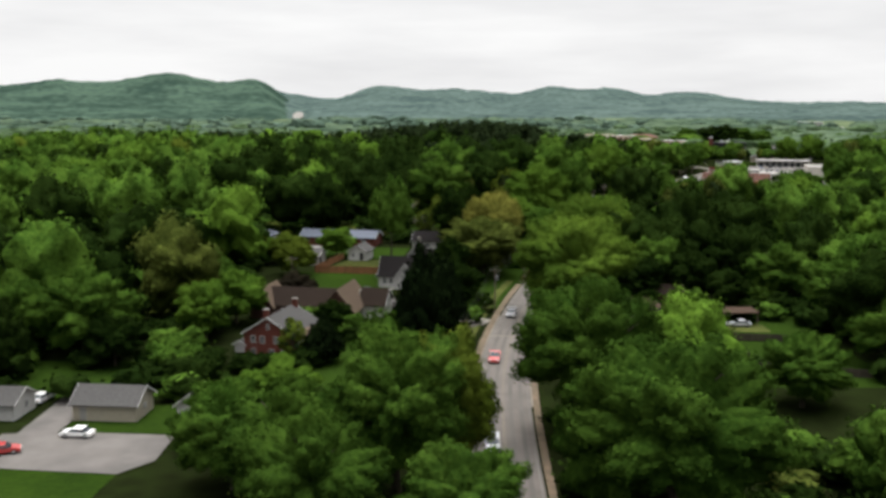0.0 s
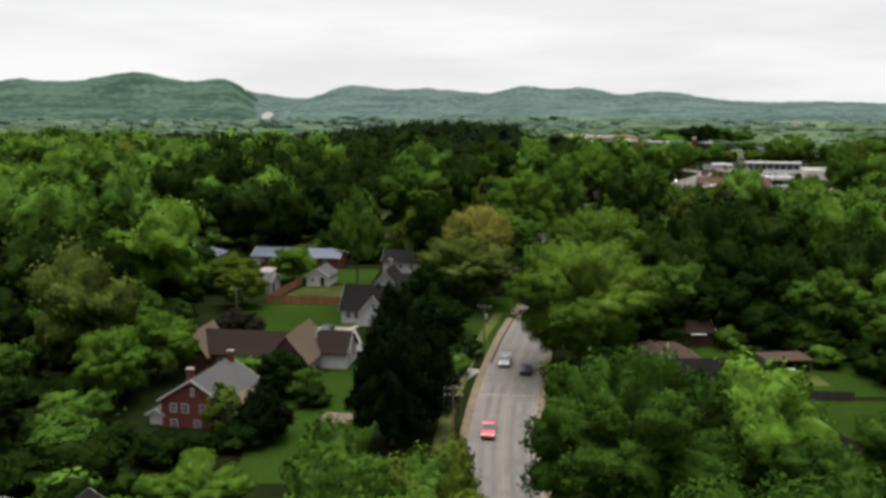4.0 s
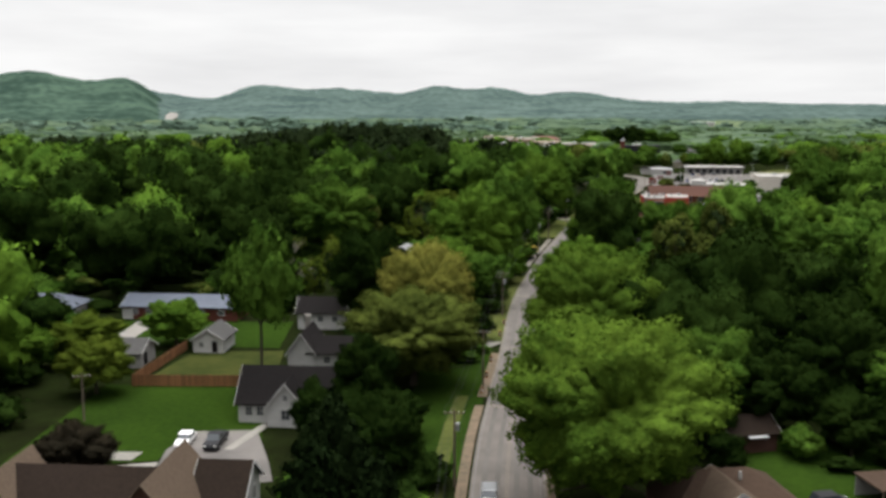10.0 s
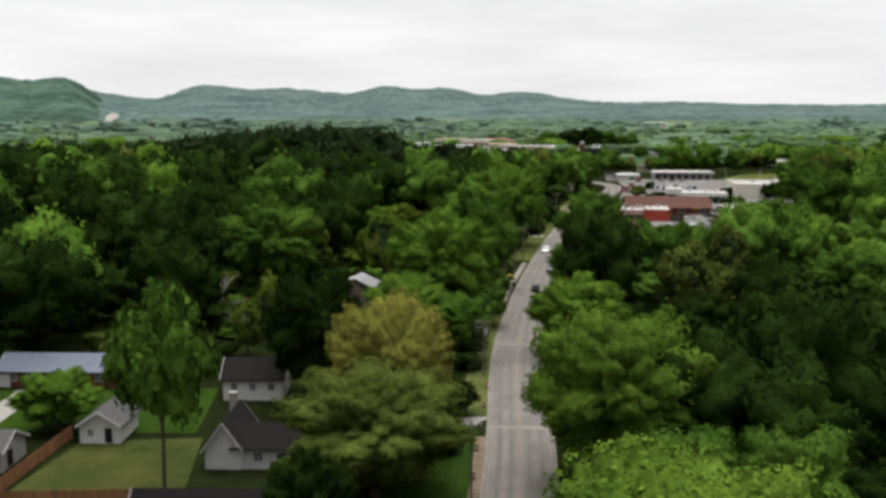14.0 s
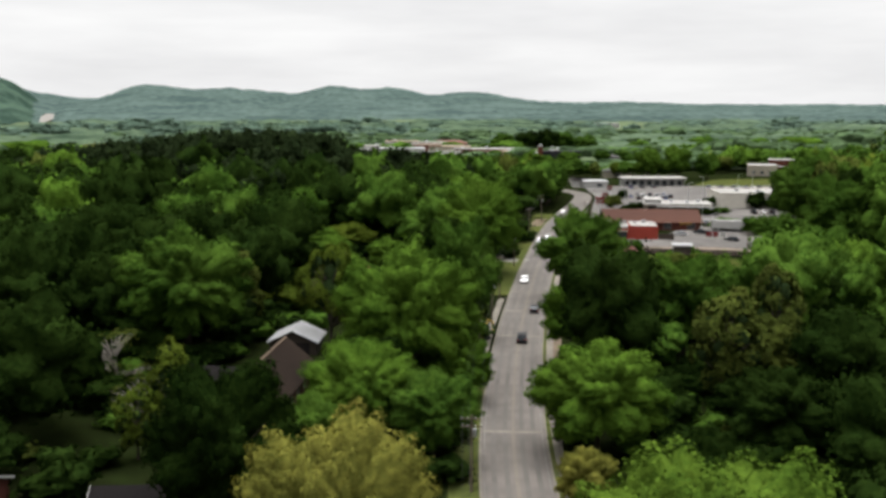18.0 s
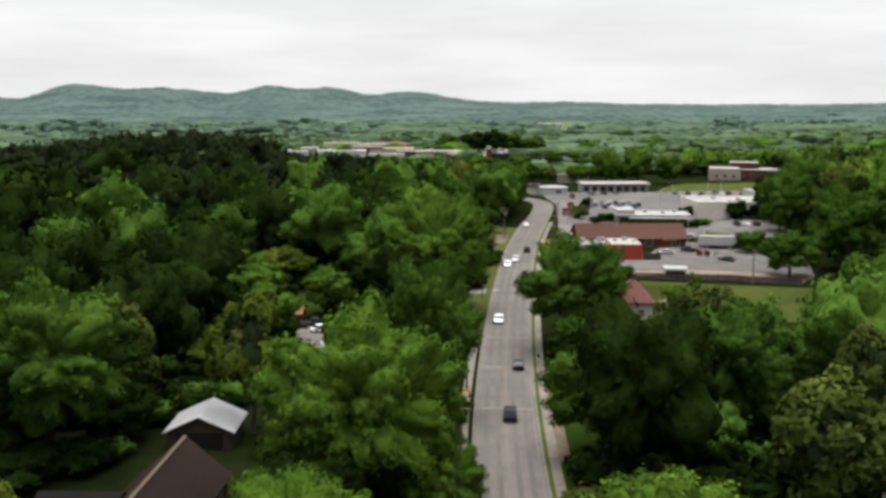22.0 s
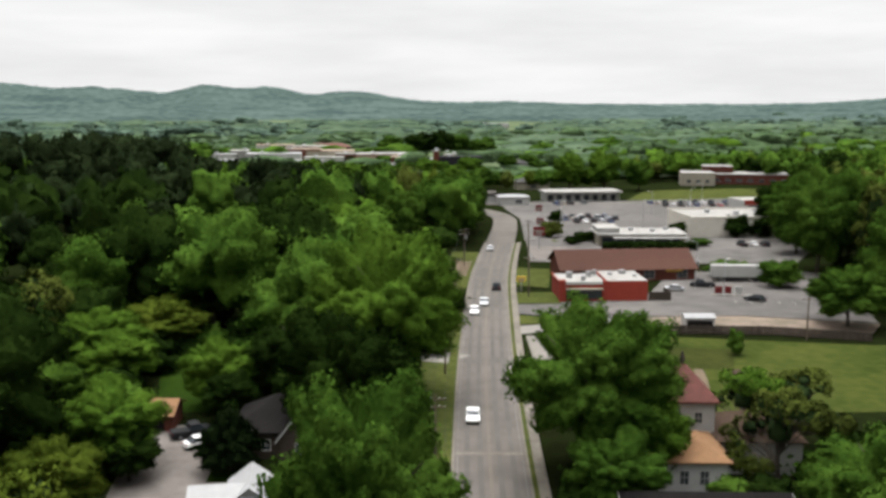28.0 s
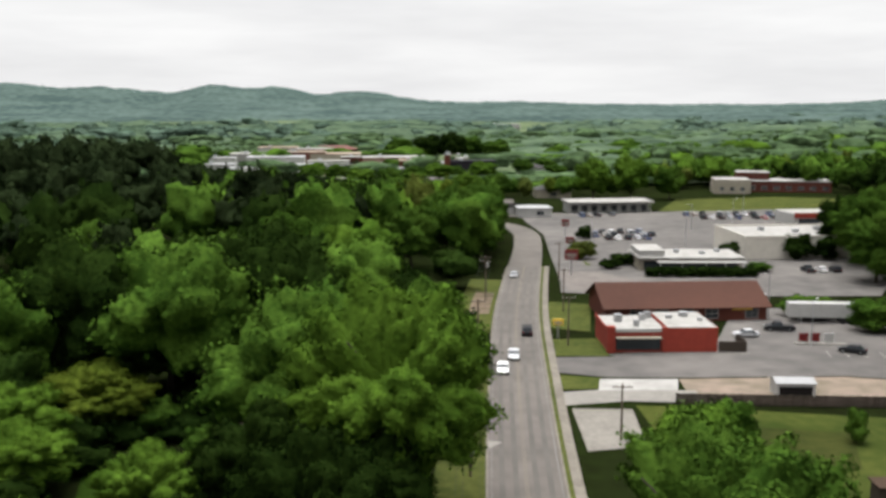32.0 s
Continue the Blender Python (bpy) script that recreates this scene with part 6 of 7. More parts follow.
for xx in (3.6, 4.9):
    for yy in (-1.0, 1.0):
        part("wheel", tube(bmesh.new(), [(xx, yy - 0.2, 0.5), (xx, yy + 0.2, 0.5)], [0.5, 0.5], 14), RUBBER, h)
part("landing_leg", blk(-4.2, -4.0, -0.9, -0.7, 0, 1.15), STEEL, h)
part("landing_leg", blk(-4.2, -4.0, 0.7, 0.9, 0, 1.15), STEEL, h)
part("underframe", blk(-6.3, 6.2, -0.6, 0.6, 0.9, 1.15), DARKFENCE, h)
h = house("shop", "long low shop with a flat white roof and glass front", 187.0, 541.5, -20, "shop")
part("wall", blk(-13, 13, -6.5, 6.5, -0.6, 3.2), CREAM, h)
part("roof", blk(-13.6, 13.6, -7.6, 6.9, 3.2, 3.65), ROOF_FLAT, h)
part("shop_window", blk(-12, 12, -6.56, -6.5, 0.5, 2.6), GLASS, h)
part("roof_block", blk(-13.0, -6.5, -5.5, 5.5, 3.65, 5.0), WHITE, h)
part("roof_block_cap", blk(-13.2, -6.3, -5.7, 5.7, 5.0, 5.15), ROOF_FLAT, h)
part("canopy", blk(-9.0, 13.4, -10.5, -7.6, 2.6, 2.85), GREYWALL, h)
for xx in (-8.5, -3, 3, 8, 12.8):
    part("post", blk(xx - 0.1, xx + 0.1, -10.3, -10.1, -0.2, 2.6), STEEL, h)
for xx, yy in ((-2, 1), (4, -2), (9, 2)):
    part("roof_unit", blk(xx - 0.7, xx + 0.7, yy - 0.6, yy + 0.6, 3.65, 4.5, bevel=0.06), STEEL, h)
h = house("warehouse", "big plain cream building with a flat white roof", 231.6, 551.5, -16, "warehouse")
part("wall", blk(-20, 20, -12.3, 12.3, -0.6, 6.2), PALEWALL, h)
part("roof", blk(-19.7, 19.7, -12, 12, 6.2, 6.35), ROOF_FLAT, h)
for e, a in (((-20.1, 20.1, -12.4, -12.1), 0), ((-20.1, 20.1, 12.1, 12.4), 0), ((-20.1, -19.8, -12.1, 12.1), 0), ((19.8, 20.1, -12.1, 12.1), 0)):
    part("parapet", blk(*e, 6.2, 6.8), PALEWALL, h)
for xx, yy in ((-10, 2), (-2, -3), (7, 3), (13, -2)):
    part("roof_unit", blk(xx - 0.8, xx + 0.8, yy - 0.7, yy + 0.7, 6.35, 7.4, bevel=0.08), STEEL, h)
h = house("shop_strip", "long white shopping strip with a flat canopy on posts", 242.5, 680.0, -14, "shop")
part("wall", blk(-17, 17, -2, 8, -0.6, 4.0), WHITE, h)
part("canopy", blk(-18, 18, -6, 8.4, 4.0, 4.7), ROOF_FLAT, h)
for k in range(9):
    part("post", blk(-16.8 + k * 4.2 - 0.12, -16.8 + k * 4.2 + 0.12, -5.4, -5.16, -0.3, 4.0), WHITE, h)
    if k < 8:
        part("shop_window", blk(-16.1 + k * 4.2, -13.4 + k * 4.2, -2.07, -2.0, 0.4, 2.9), GLASS, h)
h = house("service_station", "low white building with grey roof at the road bend", 205.5, 674.0, -14, "shop")
wing(h, 0, 0, 13, 9, 3.6, 1.0, WHITE, ROOF_WHITE, hip=True)
wing(h, -7, 9, 9, 7, 3.4, 1.0, WHITE, SHINGLE_DARK, hip=True)
window(h, "front", 2, 0.8, 3.0, 1.8, 6.5, 4.5)
h = house("shop", "low building with a pale grey hipped roof behind the strip", 251.0, 750.0, -16, "shop")
wing(h, 0, 0, 17, 11, 4.0, 2.4, CREAM, SHINGLE_GREY, hip=True)
window(h, "front", 0, 1.0, 3.0, 1.8, 8.5, 5.5)
h = house("shop", "cream flat-roofed building beyond a parking lot", 348.0, 740.0, -30, "shop")
part("wall", blk(-9, 9, -9, 9, -1, 7.0), CREAM, h)
part("roof", blk(-8.7, 8.7, -8.7, 8.7, 7.0, 7.2), ROOF_FLAT, h)
for u in (-5, 0, 5):
    window(h, "front", u, 1.5, 2.2, 2.0, 9, 9)
h = house("school_building", "long red brick building with flat pale roofs", 378.0, 739.0, -30, "school")
part("wall", blk(-24, 24, -10, 10, -1, 5.4), BRICK, h)
part("roof", blk(-24.4, 24.4, -10.4, 10.4, 5.4, 5.9), ROOF_FLAT, h)
part("upper_wall", blk(-22, -6, -4, 8, 5.9, 9.5), BRICK, h)
part("upper_roof", blk(-22.4, -5.6, -4.4, 8.4, 9.5, 9.8), ROOF_FLAT, h)
for k in range(8):
    window(h, "front", -21 + k * 6, 1.2, 3.0, 2.0, 24, 10)
h = house("shop", "flat shop with a red fascia and pale roof", 290.0, 612.0, -14, "shop")
part("wall", blk(-11, 11, -8, 8, -1, 4.0), WHITE, h)
part("fascia", blk(-11.2, 11.2, -8.4, -8.0, 2.9, 4.8), REDPAINT, h)
part("roof", blk(-11, 11, -8, 8, 4.0, 4.3), ROOF_FLAT, h)
part("shop_window", blk(-9.5, 9.5, -8.06, -8.0, 0.4, 2.6), GLASS, h)
h = house("shed", "small white metal shed on a strip of soil", 137.5, 440.0, -22, "shed")
wing(h, 0, 0, 5.6, 3.2, 2.0, 0.5, WHITE, ROOF_WHITE, along="x", trim=False, over=0.15)
# dark slab across the solid front, coloured like the shade of an open shed
part("doorway", blk(-2.4, 2.4, -1.66, -1.6, 0.0, 1.6), SHINGLE_DARK, h, "dark panel standing for the shaded open front")

# the town far off
for i, (x, y, w, d, hh, wallm, roofm, cat, lab) in enumerate((
        (273.5, 915, 31, 13, 11.5, HALLWALL, HALLWALL, "town hall", "large dark-walled building in the town"),
        (280, 940, 34, 18, 8, CREAM, ROOF_WHITE, "shop", "cream block with a pale roof in the town"),
        (255.6, 912, 3.5, 6, 17, BRICK, ROOF_FLAT, "tower", "slender red brick tower in the town"),
        (247, 1002, 46, 22, 10, TANBRICK, ROOF_FLAT, "shop", "long tan brick block in the town"),
        (166, 1036, 42, 24, 10, WHITE, ROOF_WHITE, "shop", "white flat-roofed block in the town"),
        (158, 1072, 40, 20, 11, GREYWALL, ROOF_FLAT, "shop", "grey block with a pale roof in the town"),
        (222, 1082, 40, 24, 9, CREAM, TANROOF, "shop", "cream block with a tan roof in the town"),
        (214, 1120, 30, 20, 12, TANBRICK, ROOF_FLAT, "shop", "tall tan brick block in the town"),
        (146, 930, 46, 18, 5.5, WHITE, ROOF_FLAT, "shop", "low white block with a flat roof in the town"),
        (172, 978, 36, 16, 6.5, CREAM, ROOF_WHITE, "shop", "cream flat-roofed block in the town"),
        (190, 1160, 34, 20, 12, WHITE, TANROOF, "shop", "white block with a tan roof in the town"),
        (312, 905, 18, 14, 6, WHITE, SHINGLE_GREY, "shop", "white block with a grey roof in the town"),
        (302, 985, 24, 14, 9, CREAM, ROOF_FLAT, "shop", "cream flat-roofed block in the town"),
        (118, 985, 24, 14, 8, WHITE, ROOF_WHITE, "shop", "white block with a pale roof in the town"),
        (236, 938, 10, 8, 5, WHITE, ROOF_WHITE, "shop", "small white block in the town"),
        (206, 942, 14, 10, 5, CREAM, ROOF_FLAT, "shop", "small cream block in the town"),
        (226, 962, 12, 9, 6, WHITE, ROOF_WHITE, "shop", "small white block in the town"),
        (262, 1046, 16, 12, 8, WHITE, ROOF_FLAT, "shop", "white block with a flat roof in the town"),
        (276, 1096, 18, 12, 9, CREAM, ROOF_WHITE, "shop", "cream block with a pale roof in the town"),
        (128, 1052, 22, 14, 9, WHITE, ROOF_WHITE, "shop", "white block with a pale roof in the town"),
        (188, 945, 16, 10, 5, TANBRICK, ROOF_FLAT, "shop", "small tan brick block in the town"),
        (312, 1030, 20, 12, 8, WHITE, TANROOF, "shop", "white block with a tan roof in the town"),
        (135, 962, 30, 16, 6, WHITE, ROOF_WHITE, "shop", "low white block with a pale roof in the town"),
        (200, 1012, 30, 14, 7, WHITE, ROOF_FLAT, "shop", "white flat-roofed block in the town"),
        (230, 1042, 26, 14, 8, BRICK, ROOF_FLAT, "shop", "red brick block with a flat roof in the town"),
        (251, 968, 20, 14, 9, BRICK, TANROOF, "shop", "red brick block with a tan roof in the town"),
        (242, 1178, 44, 18, 8, DARKBRICK, ROOF_RUST, "shop", "long red brick block with a rust-red roof in the town"),
        (196, 1085, 36, 16, 11, BRICK, TANROOF, "shop", "long red brick block with a tan roof in the town"),
        (420, 1020, 30, 18, 7, WHITE, ROOF_WHITE, "warehouse", "white warehouse far off among trees"),
        (560, 1150, 40, 20, 8, WHITE, ROOF_WHITE, "warehouse", "white warehouse far off among trees"),
        (720, 1900, 60, 30, 12, WHITE, ROOF_WHITE, "warehouse", "pale warehouse far off on the plain"),
        (240, 2600, 90, 30, 12, WHITE, ROOF_WHITE, "warehouse", "long pale warehouse at the foot of the hills"))):
    h = house("town_building" if cat != "warehouse" else "warehouse", lab, x, y, -14, cat)
    part("wall", blk(-w / 2, w / 2, -d / 2, d / 2, -2, hh * 0.8), wallm, h)
    if roofm in (ROOF_FLAT, ROOF_WHITE, TANROOF, HALLWALL):
        part("roof", blk(-w / 2 - 0.3, w / 2 + 0.3, -d / 2 - 0.3, d / 2 + 0.3, hh * 0.8, hh * 0.8 + 0.5), roofm, h)
        part("roof_unit", blk(-w / 4, -w / 4 + 2.5, -1, 1.5, hh * 0.8 + 0.5, hh * 0.8 + 2.0), STEEL, h)
    else:
        part("roof", hip_block(bmesh.new(), w, d, hh * 0.8, hh * 0.45, 0.5), roofm, h)
    for k in range(max(2, int(w / 5))):
        window(h, "front", -w / 2 + 2.5 + k * 5, 1.0, 2.4, 2.2, w / 2, d / 2)


# ---- fences ----
def fence(label, pts, height, material, panel=2.4, post=0.12, bars=True):
    root = empty("fence", Matrix.Identity(4), label, "fence")
    boards = {}
    for a, b in zip(pts, pts[1:]):
        a, b = Vector(a), Vector(b)
        n = max(1, round((b - a).length / panel))
        ang = math.degrees(math.atan2(b.y - a.y, b.x - a.x))
        for k in range(n):
            p = a + (b - a) * (k / n)
            ln = (b - a).length / n
            z = lz(p.x, p.y)
            m = pose(p.x, p.y, z, 0, 0, ang)
            q = part("post", blk(-post / 2, post / 2, -post / 2, post / 2, -0.3, height + 0.08), material, root)
            q.matrix_basis = m
            nb = 8
            key = round(ln, 2)
            if key not in boards:
                boards[key] = [part("plank", blk(0.0, (ln - post) / nb - 0.025, -0.03, 0.0, 0.06, height), material, root).data,
                               part("rail", blk(post / 2, ln - post / 2, 0.0, 0.05, 0.35, 0.45), material, root).data]
                for o in root.children[-2:]:
                    bpy.data.objects.remove(o)
            for i in range(nb):
                o = new("plank", boards[key][0])
                o.parent = root
                o.matrix_basis = m @ pose(post / 2 + (ln - post) * i / nb, -0.012 * (i % 2), -0.03 * ((i * 7) % 3))
            for up in (0, height - 0.85):
                o = new("rail", boards[key][1])
                o.parent = root
                o.matrix_basis = m @ pose(0, 0, up)
    return root


fence("reddish-brown wooden board fence round a yard", [(-28.3, 269), (-33.9, 247.8), (-14.5, 245.4)], 1.9, FENCEWOOD)
fence("dark weathered board fence behind a house", [(47.0, 181.5), (66.5, 178.6)], 1.5, DARKFENCE)
fence("dark weathered board fence beside a drive", [(52.5, 177.2), (57.0, 158.5), (74, 155)], 1.5, DARKFENCE)
fence("long dark board fence between a lawn and shops", [(118.5, 441.6), (146.5, 430.2), (160.5, 420.2)], 1.7, DARKFENCE)


# ---- vehicles ----
CARS = {}


def car_model(kind, colour):
    root = new({"sedan": "car", "suv": "car", "pickup": "pickup_truck", "van": "van"}[kind])
    root.empty_display_size = 0.3
    L, W = {"sedan": (4.6, 1.8), "suv": (4.7, 1.9), "pickup": (5.6, 1.95), "van": (5.2, 1.95)}[kind]
    top = {"sedan": 1.42, "suv": 1.72, "pickup": 1.80, "van": 2.1}[kind]
    belt = {"sedan": 0.92, "suv": 1.02, "pickup": 1.08, "van": 1.1}[kind]
    hl = L / 2
    prof = [(-hl, 0.32), (-hl, belt - 0.18), (-hl + 0.12, belt - 0.04), (hl - 1.1, belt), (hl - 0.25, belt - 0.16), (hl, belt - 0.34), (hl, 0.32)]
    bm = bmesh.new()
    a = [bm.verts.new((x, -W / 2, z)) for x, z in prof]
    b = [bm.verts.new((x, W / 2, z)) for x, z in prof]
    bm.faces.new(a)
    bm.faces.new(b[::-1])
    for i in range(len(prof)):
        j = (i + 1) % len(prof)
        bm.faces.new((a[j], a[i], b[i], b[j]))
    bmesh.ops.recalc_face_normals(bm, faces=bm.faces)
    bmesh.ops.bevel(bm, geom=list(bm.edges), offset=0.07, segments=2, affect="EDGES")
    part("body", bm, PAINT[colour], root)
    x0, x1, x2, x3 = {"sedan": (-1.75, -1.05, 0.35, 1.15), "suv": (-2.25, -1.95, 0.45, 1.15), "pickup": (-0.55, -0.35, 0.85, 1.5), "van": (-2.5, -2.4, 1.0, 1.8)}[kind]
    def frustum(i0, i1, i2, i3, z0, z1, inset):
        q = bmesh.new()
        lo = [q.verts.new(p) for p in ((i0, -W / 2 + 0.06, z0), (i3, -W / 2 + 0.06, z0), (i3, W / 2 - 0.06, z0), (i0, W / 2 - 0.06, z0))]
        hi = [q.verts.new(p) for p in ((i1, -W / 2 + inset, z1), (i2, -W / 2 + inset, z1), (i2, W / 2 - inset, z1), (i1, W / 2 - inset, z1))]
        q.faces.new(lo[::-1])
        q.faces.new(hi)
        for i in range(4):
            q.faces.new((lo[i], lo[(i + 1) % 4], hi[(i + 1) % 4], hi[i]))
        return q
    part("cabin_glass", frustum(x0, x1, x2, x3, belt - 0.06, top - 0.05, 0.24), GLASS, root, "dark glass windows")
    part("roof", frustum(x1 - 0.04, x1 + 0.06, x2 - 0.06, x2 + 0.04, top - 0.06, top, 0.27), PAINT[colour], root)
    if kind == "pickup":
        part("bed", blk(-hl + 0.15, x0 - 0.1, -W / 2 + 0.15, W / 2 - 0.15, belt - 0.02, belt + 0.004), RUBBER, root, "dark open load bed")
    for sx in (-1, 1):
        for sy in (-1, 1):
            cx, cy = sx * L * 0.31, sy * (W / 2 - 0.1)
            wh = part("wheel", tube(bmesh.new(), [(cx, cy - 0.12, 0.33), (cx, cy + 0.12, 0.33)], [0.33, 0.33], 14), RUBBER, root)
            part("rim", tube(bmesh.new(), [(cx, cy + sy * 0.10, 0.33), (cx, cy + sy * 0.14, 0.33)], [0.2, 0.18], 10), STEEL, wh)
    for sy in (-1, 1):
        part("headlight", blk(hl - 0.12, hl + 0.01, sy * W * 0.33 - 0.2, sy * W * 0.33 + 0.2, belt - 0.42, belt - 0.26), LAMPGLASS, root)
        part("tail_light", blk(-hl - 0.01, -hl + 0.1, sy * W * 0.38 - 0.12, sy * W * 0.38 + 0.12, belt - 0.34, belt - 0.14), TAILRED, root)
    return root


NAMEC = {"sedan": "saloon car", "suv": "sport utility car", "pickup": "pickup truck", "van": "van"}


def car(kind, colour, x, y, heading, where, lift=0.05):
    """heading: degrees, 0 looks along +x."""
    m = pose(x, y, lz(x, y) + lift, 0, 0, heading)
    if (kind, colour) in CARS:
        ob = copy_thing(CARS[kind, colour], m)
    else:
        ob = CARS[kind, colour] = car_model(kind, colour)
        ob.matrix_basis = m
    return tagged(ob, colour + " " + NAMEC[kind] + " " + where, "car" if kind != "pickup" else "truck")


def street_dir(y):
    i = min(range(1, len(MAIN) - 1), key=lambda k: abs(MAIN[k][1] - y))
    d = Vector(MAIN[i + 1]) - Vector(MAIN[i - 1])
    return math.degrees(math.atan2(d.y, d.x)), MAIN[i]


for kind, colour, y, off, back in (("suv", "silver", 122, -1.7, True), ("pickup", "red", 167, -2.0, True), ("suv", "grey", 200, -2.0, True), ("sedan", "black", 193, 2.0, False), ("suv", "black", 351, 0.6, False), ("sedan", "black", 374, 2.1, False),
                                   ("sedan", "white", 404, -2.0, True), ("sedan", "white", 463, -2.4, True), ("sedan", "silver", 472, -0.6, True), ("suv", "black", 486, 2.0, False), ("sedan", "grey", 541, -2.0, True)):
    a, (x0, y0) = street_dir(y)
    n = Vector((math.sin(radians(a)), -math.cos(radians(a))))
    car(kind, colour, x0 + n.x * off, y0 + n.y * off, a + (180 if back else 0), "driving on the street", 0.05)
for kind, colour, x, y, hd, where in (
        ("sedan", "white", -51.0, 127.0, 175, "parked on asphalt by a garage"), ("sedan", "red", -58.5, 120.6, 20, "parked on asphalt by a lawn"), ("sedan", "white", -62.5, 143.0, 80, "parked beside a garage"),
        ("sedan", "white", -22.0, 221.6, -98, "parked beside a lawn"), ("pickup", "black", -18.0, 220.6, -100, "parked beside a lawn"),
        ("suv", "black", 52.8, 193.6, 5, "parked on gravel behind a house"), ("sedan", "white", 56.4, 190.8, 10, "parked on gravel beside a carport"), ("sedan", "silver", 61.0, 190.6, 175, "parked in front of a carport"), ("suv", "black", 52.0, 168.5, 100, "parked beside a fence"),
        ("sedan", "white", 42.4, 408.6, 15, "parked in a paved yard"), ("pickup", "black", 41.6, 412.6, 10, "parked in a paved yard"),
        ("sedan", "silver", 152.6, 470.6, 160, "parked by a restaurant"), ("pickup", "black", 161.5, 472.5, 150, "parked by a shop"), ("sedan", "black", 162.5, 455.0, 130, "parked on asphalt"),
        ("suv", "grey", 176.5, 497.0, 60, "parked behind a shop")):
    car(kind, colour, x, y, hd, where)
palette = ("grey", "black", "silver", "black", "red", "blue", "white", "grey", "tan", "black")
for row, (x0, y0, dx, dy, n, hd) in enumerate(((258, 640, 3.1, -1.2, 17, 70), (262, 652, 3.1, -1.2, 14, 70), (193, 598, 3.0, -0.9, 7, 70), (196, 606, 3.0, -0.9, 7, 70), (199, 613, 3.0, -0.9, 6, 70), (222, 664, 3.2, -0.3, 5, 80), (208, 524, 3.2, -1.2, 4, 70))):
    for k in range(n):
        if (k * 7 + row * 3) % 6 == 0:
            continue
        car(("sedan", "suv", "sedan", "pickup")[(k + row) % 4], palette[(k * 3 + row * 5) % 10], x0 + dx * k, y0 + dy * k, hd, "parked in a row at the shopping strip")


# ---- poles, lamps, signs, wires ----
def utility_pole(x, y, height, rot, arms=1, drum=False):
    root = empty("utility_pole", pose(x, y, lz(x, y), 0, 0, rot), "weathered wooden utility pole with crossarm beside the street", "utility pole", "poles along the street")
    part("pole", tube(bmesh.new(), [(0, 0, -0.5), (0, 0, height * 0.5), (0, 0, height)], [0.17, 0.145, 0.11], 10), POLE, root)
    for k in range(arms):
        z = height - 0.5 - 0.9 * k
        arm = part("crossarm", blk(-1.25, 1.25, -0.17, -0.06, z, z + 0.12), POLE, root)
        for xx in (-1.1, -0.45, 0.45, 1.1):
            part("insulator", tube(bmesh.new(), [(xx, -0.115, z + 0.12), (xx, -0.115, z + 0.2), (xx, -0.115, z + 0.3)], [0.05, 0.06, 0.04], 8), LAMPGLASS, arm)
    if drum:
        part("transformer", tube(bmesh.new(), [(0.38, 0, height - 2.6), (0.38, 0, height - 1.7)], [0.25, 0.25], 12), STEEL, root)
    return root


def off_street(y, off):
    a, (x0, y0) = street_dir(y)
    n = Vector((math.sin(radians(a)), -math.cos(radians(a))))
    return x0 + n.x * off, y0 + n.y * off, a - 90


spots = []
for i, (y, off, hgt) in enumerate(((118, -6.6, 9.5), (160, -6.4, 9.5), (203, -6.2, 9.5), (240, -5.6, 9.5), (285, -5.6, 9.5), (328, -5.8, 10), (362, -6.0, 10), (388, -6.4, 10), (425, -6.4, 10), (470, -6.6, 10), (515, -7.0, 10))):
    x, y2, r = off_street(y, off)
    utility_pole(x, y2, hgt, r, 1 + (i % 3 == 1), drum=i % 2 == 0)
    spots.append((x, y2, r, hgt))
for y, off, hgt in ((478, 9.0, 9), (505, 9.5, 9), (436, 12.5, 7.5), (540, 9.0, 9)):
    x, y2, r = off_street(y, off)
    utility_pole(x, y2, hgt, r, 1)
utility_pole(-37.4, 232.0, 7.0, 10)
utility_pole(150.0, 425.0, 8.0, -20)
for a, b in zip(spots, spots[1:]):
    root = empty("power_line", Matrix.Identity(4), "thin sagging power wires between poles", "wire")
    for w in (-1.1, -0.45, 1.1):
        pts = []
        for k in range(7):
            t = k / 6
            ends = []
            for x, y, r, hgt in (a, b):
                ends.append(Vector((x + math.cos(radians(r)) * w, y + math.sin(radians(r)) * w, lz(x, y) + hgt - 0.1)))
            p = ends[0].lerp(ends[1], t)
            p.z -= 1.0 * 4 * t * (1 - t)
            pts.append(p)
        part("wire", tube(bmesh.new(), pts, [0.018] * 7, 4), RUBBER, root)


def lamp_post(x, y, height, rot):
    root = empty("street_lamp", pose(x, y, lz(x, y), 0, 0, rot), "grey steel street lamp with a curved arm", "street lamp", "lamps in the parking lots")
    part("post", tube(bmesh.new(), [(0, 0, -0.3), (0, 0, height * 0.6), (0, 0, height)], [0.11, 0.09, 0.07], 8), STEEL, root)
    part("arm", tube(bmesh.new(), [(0, 0, height - 0.1), (0.7, 0, height + 0.25), (1.6, 0, height + 0.3)], [0.05, 0.045, 0.04], 6), STEEL, root)
    part("lamp_head", blk(1.4, 2.1, -0.16, 0.16, height + 0.22, height + 0.36, bevel=0.03), LAMPGLASS, root)


for x, y, hgt, r in ((166.5, 482.0, 9, 200), (159.0, 461.0, 8, 30), (210, 575, 9, 0), (236, 610, 9, 180), (262, 622, 9, 0), (186, 590, 9, 90), (284, 645, 9, 180)):
    lamp_post(x, y, hgt, r)


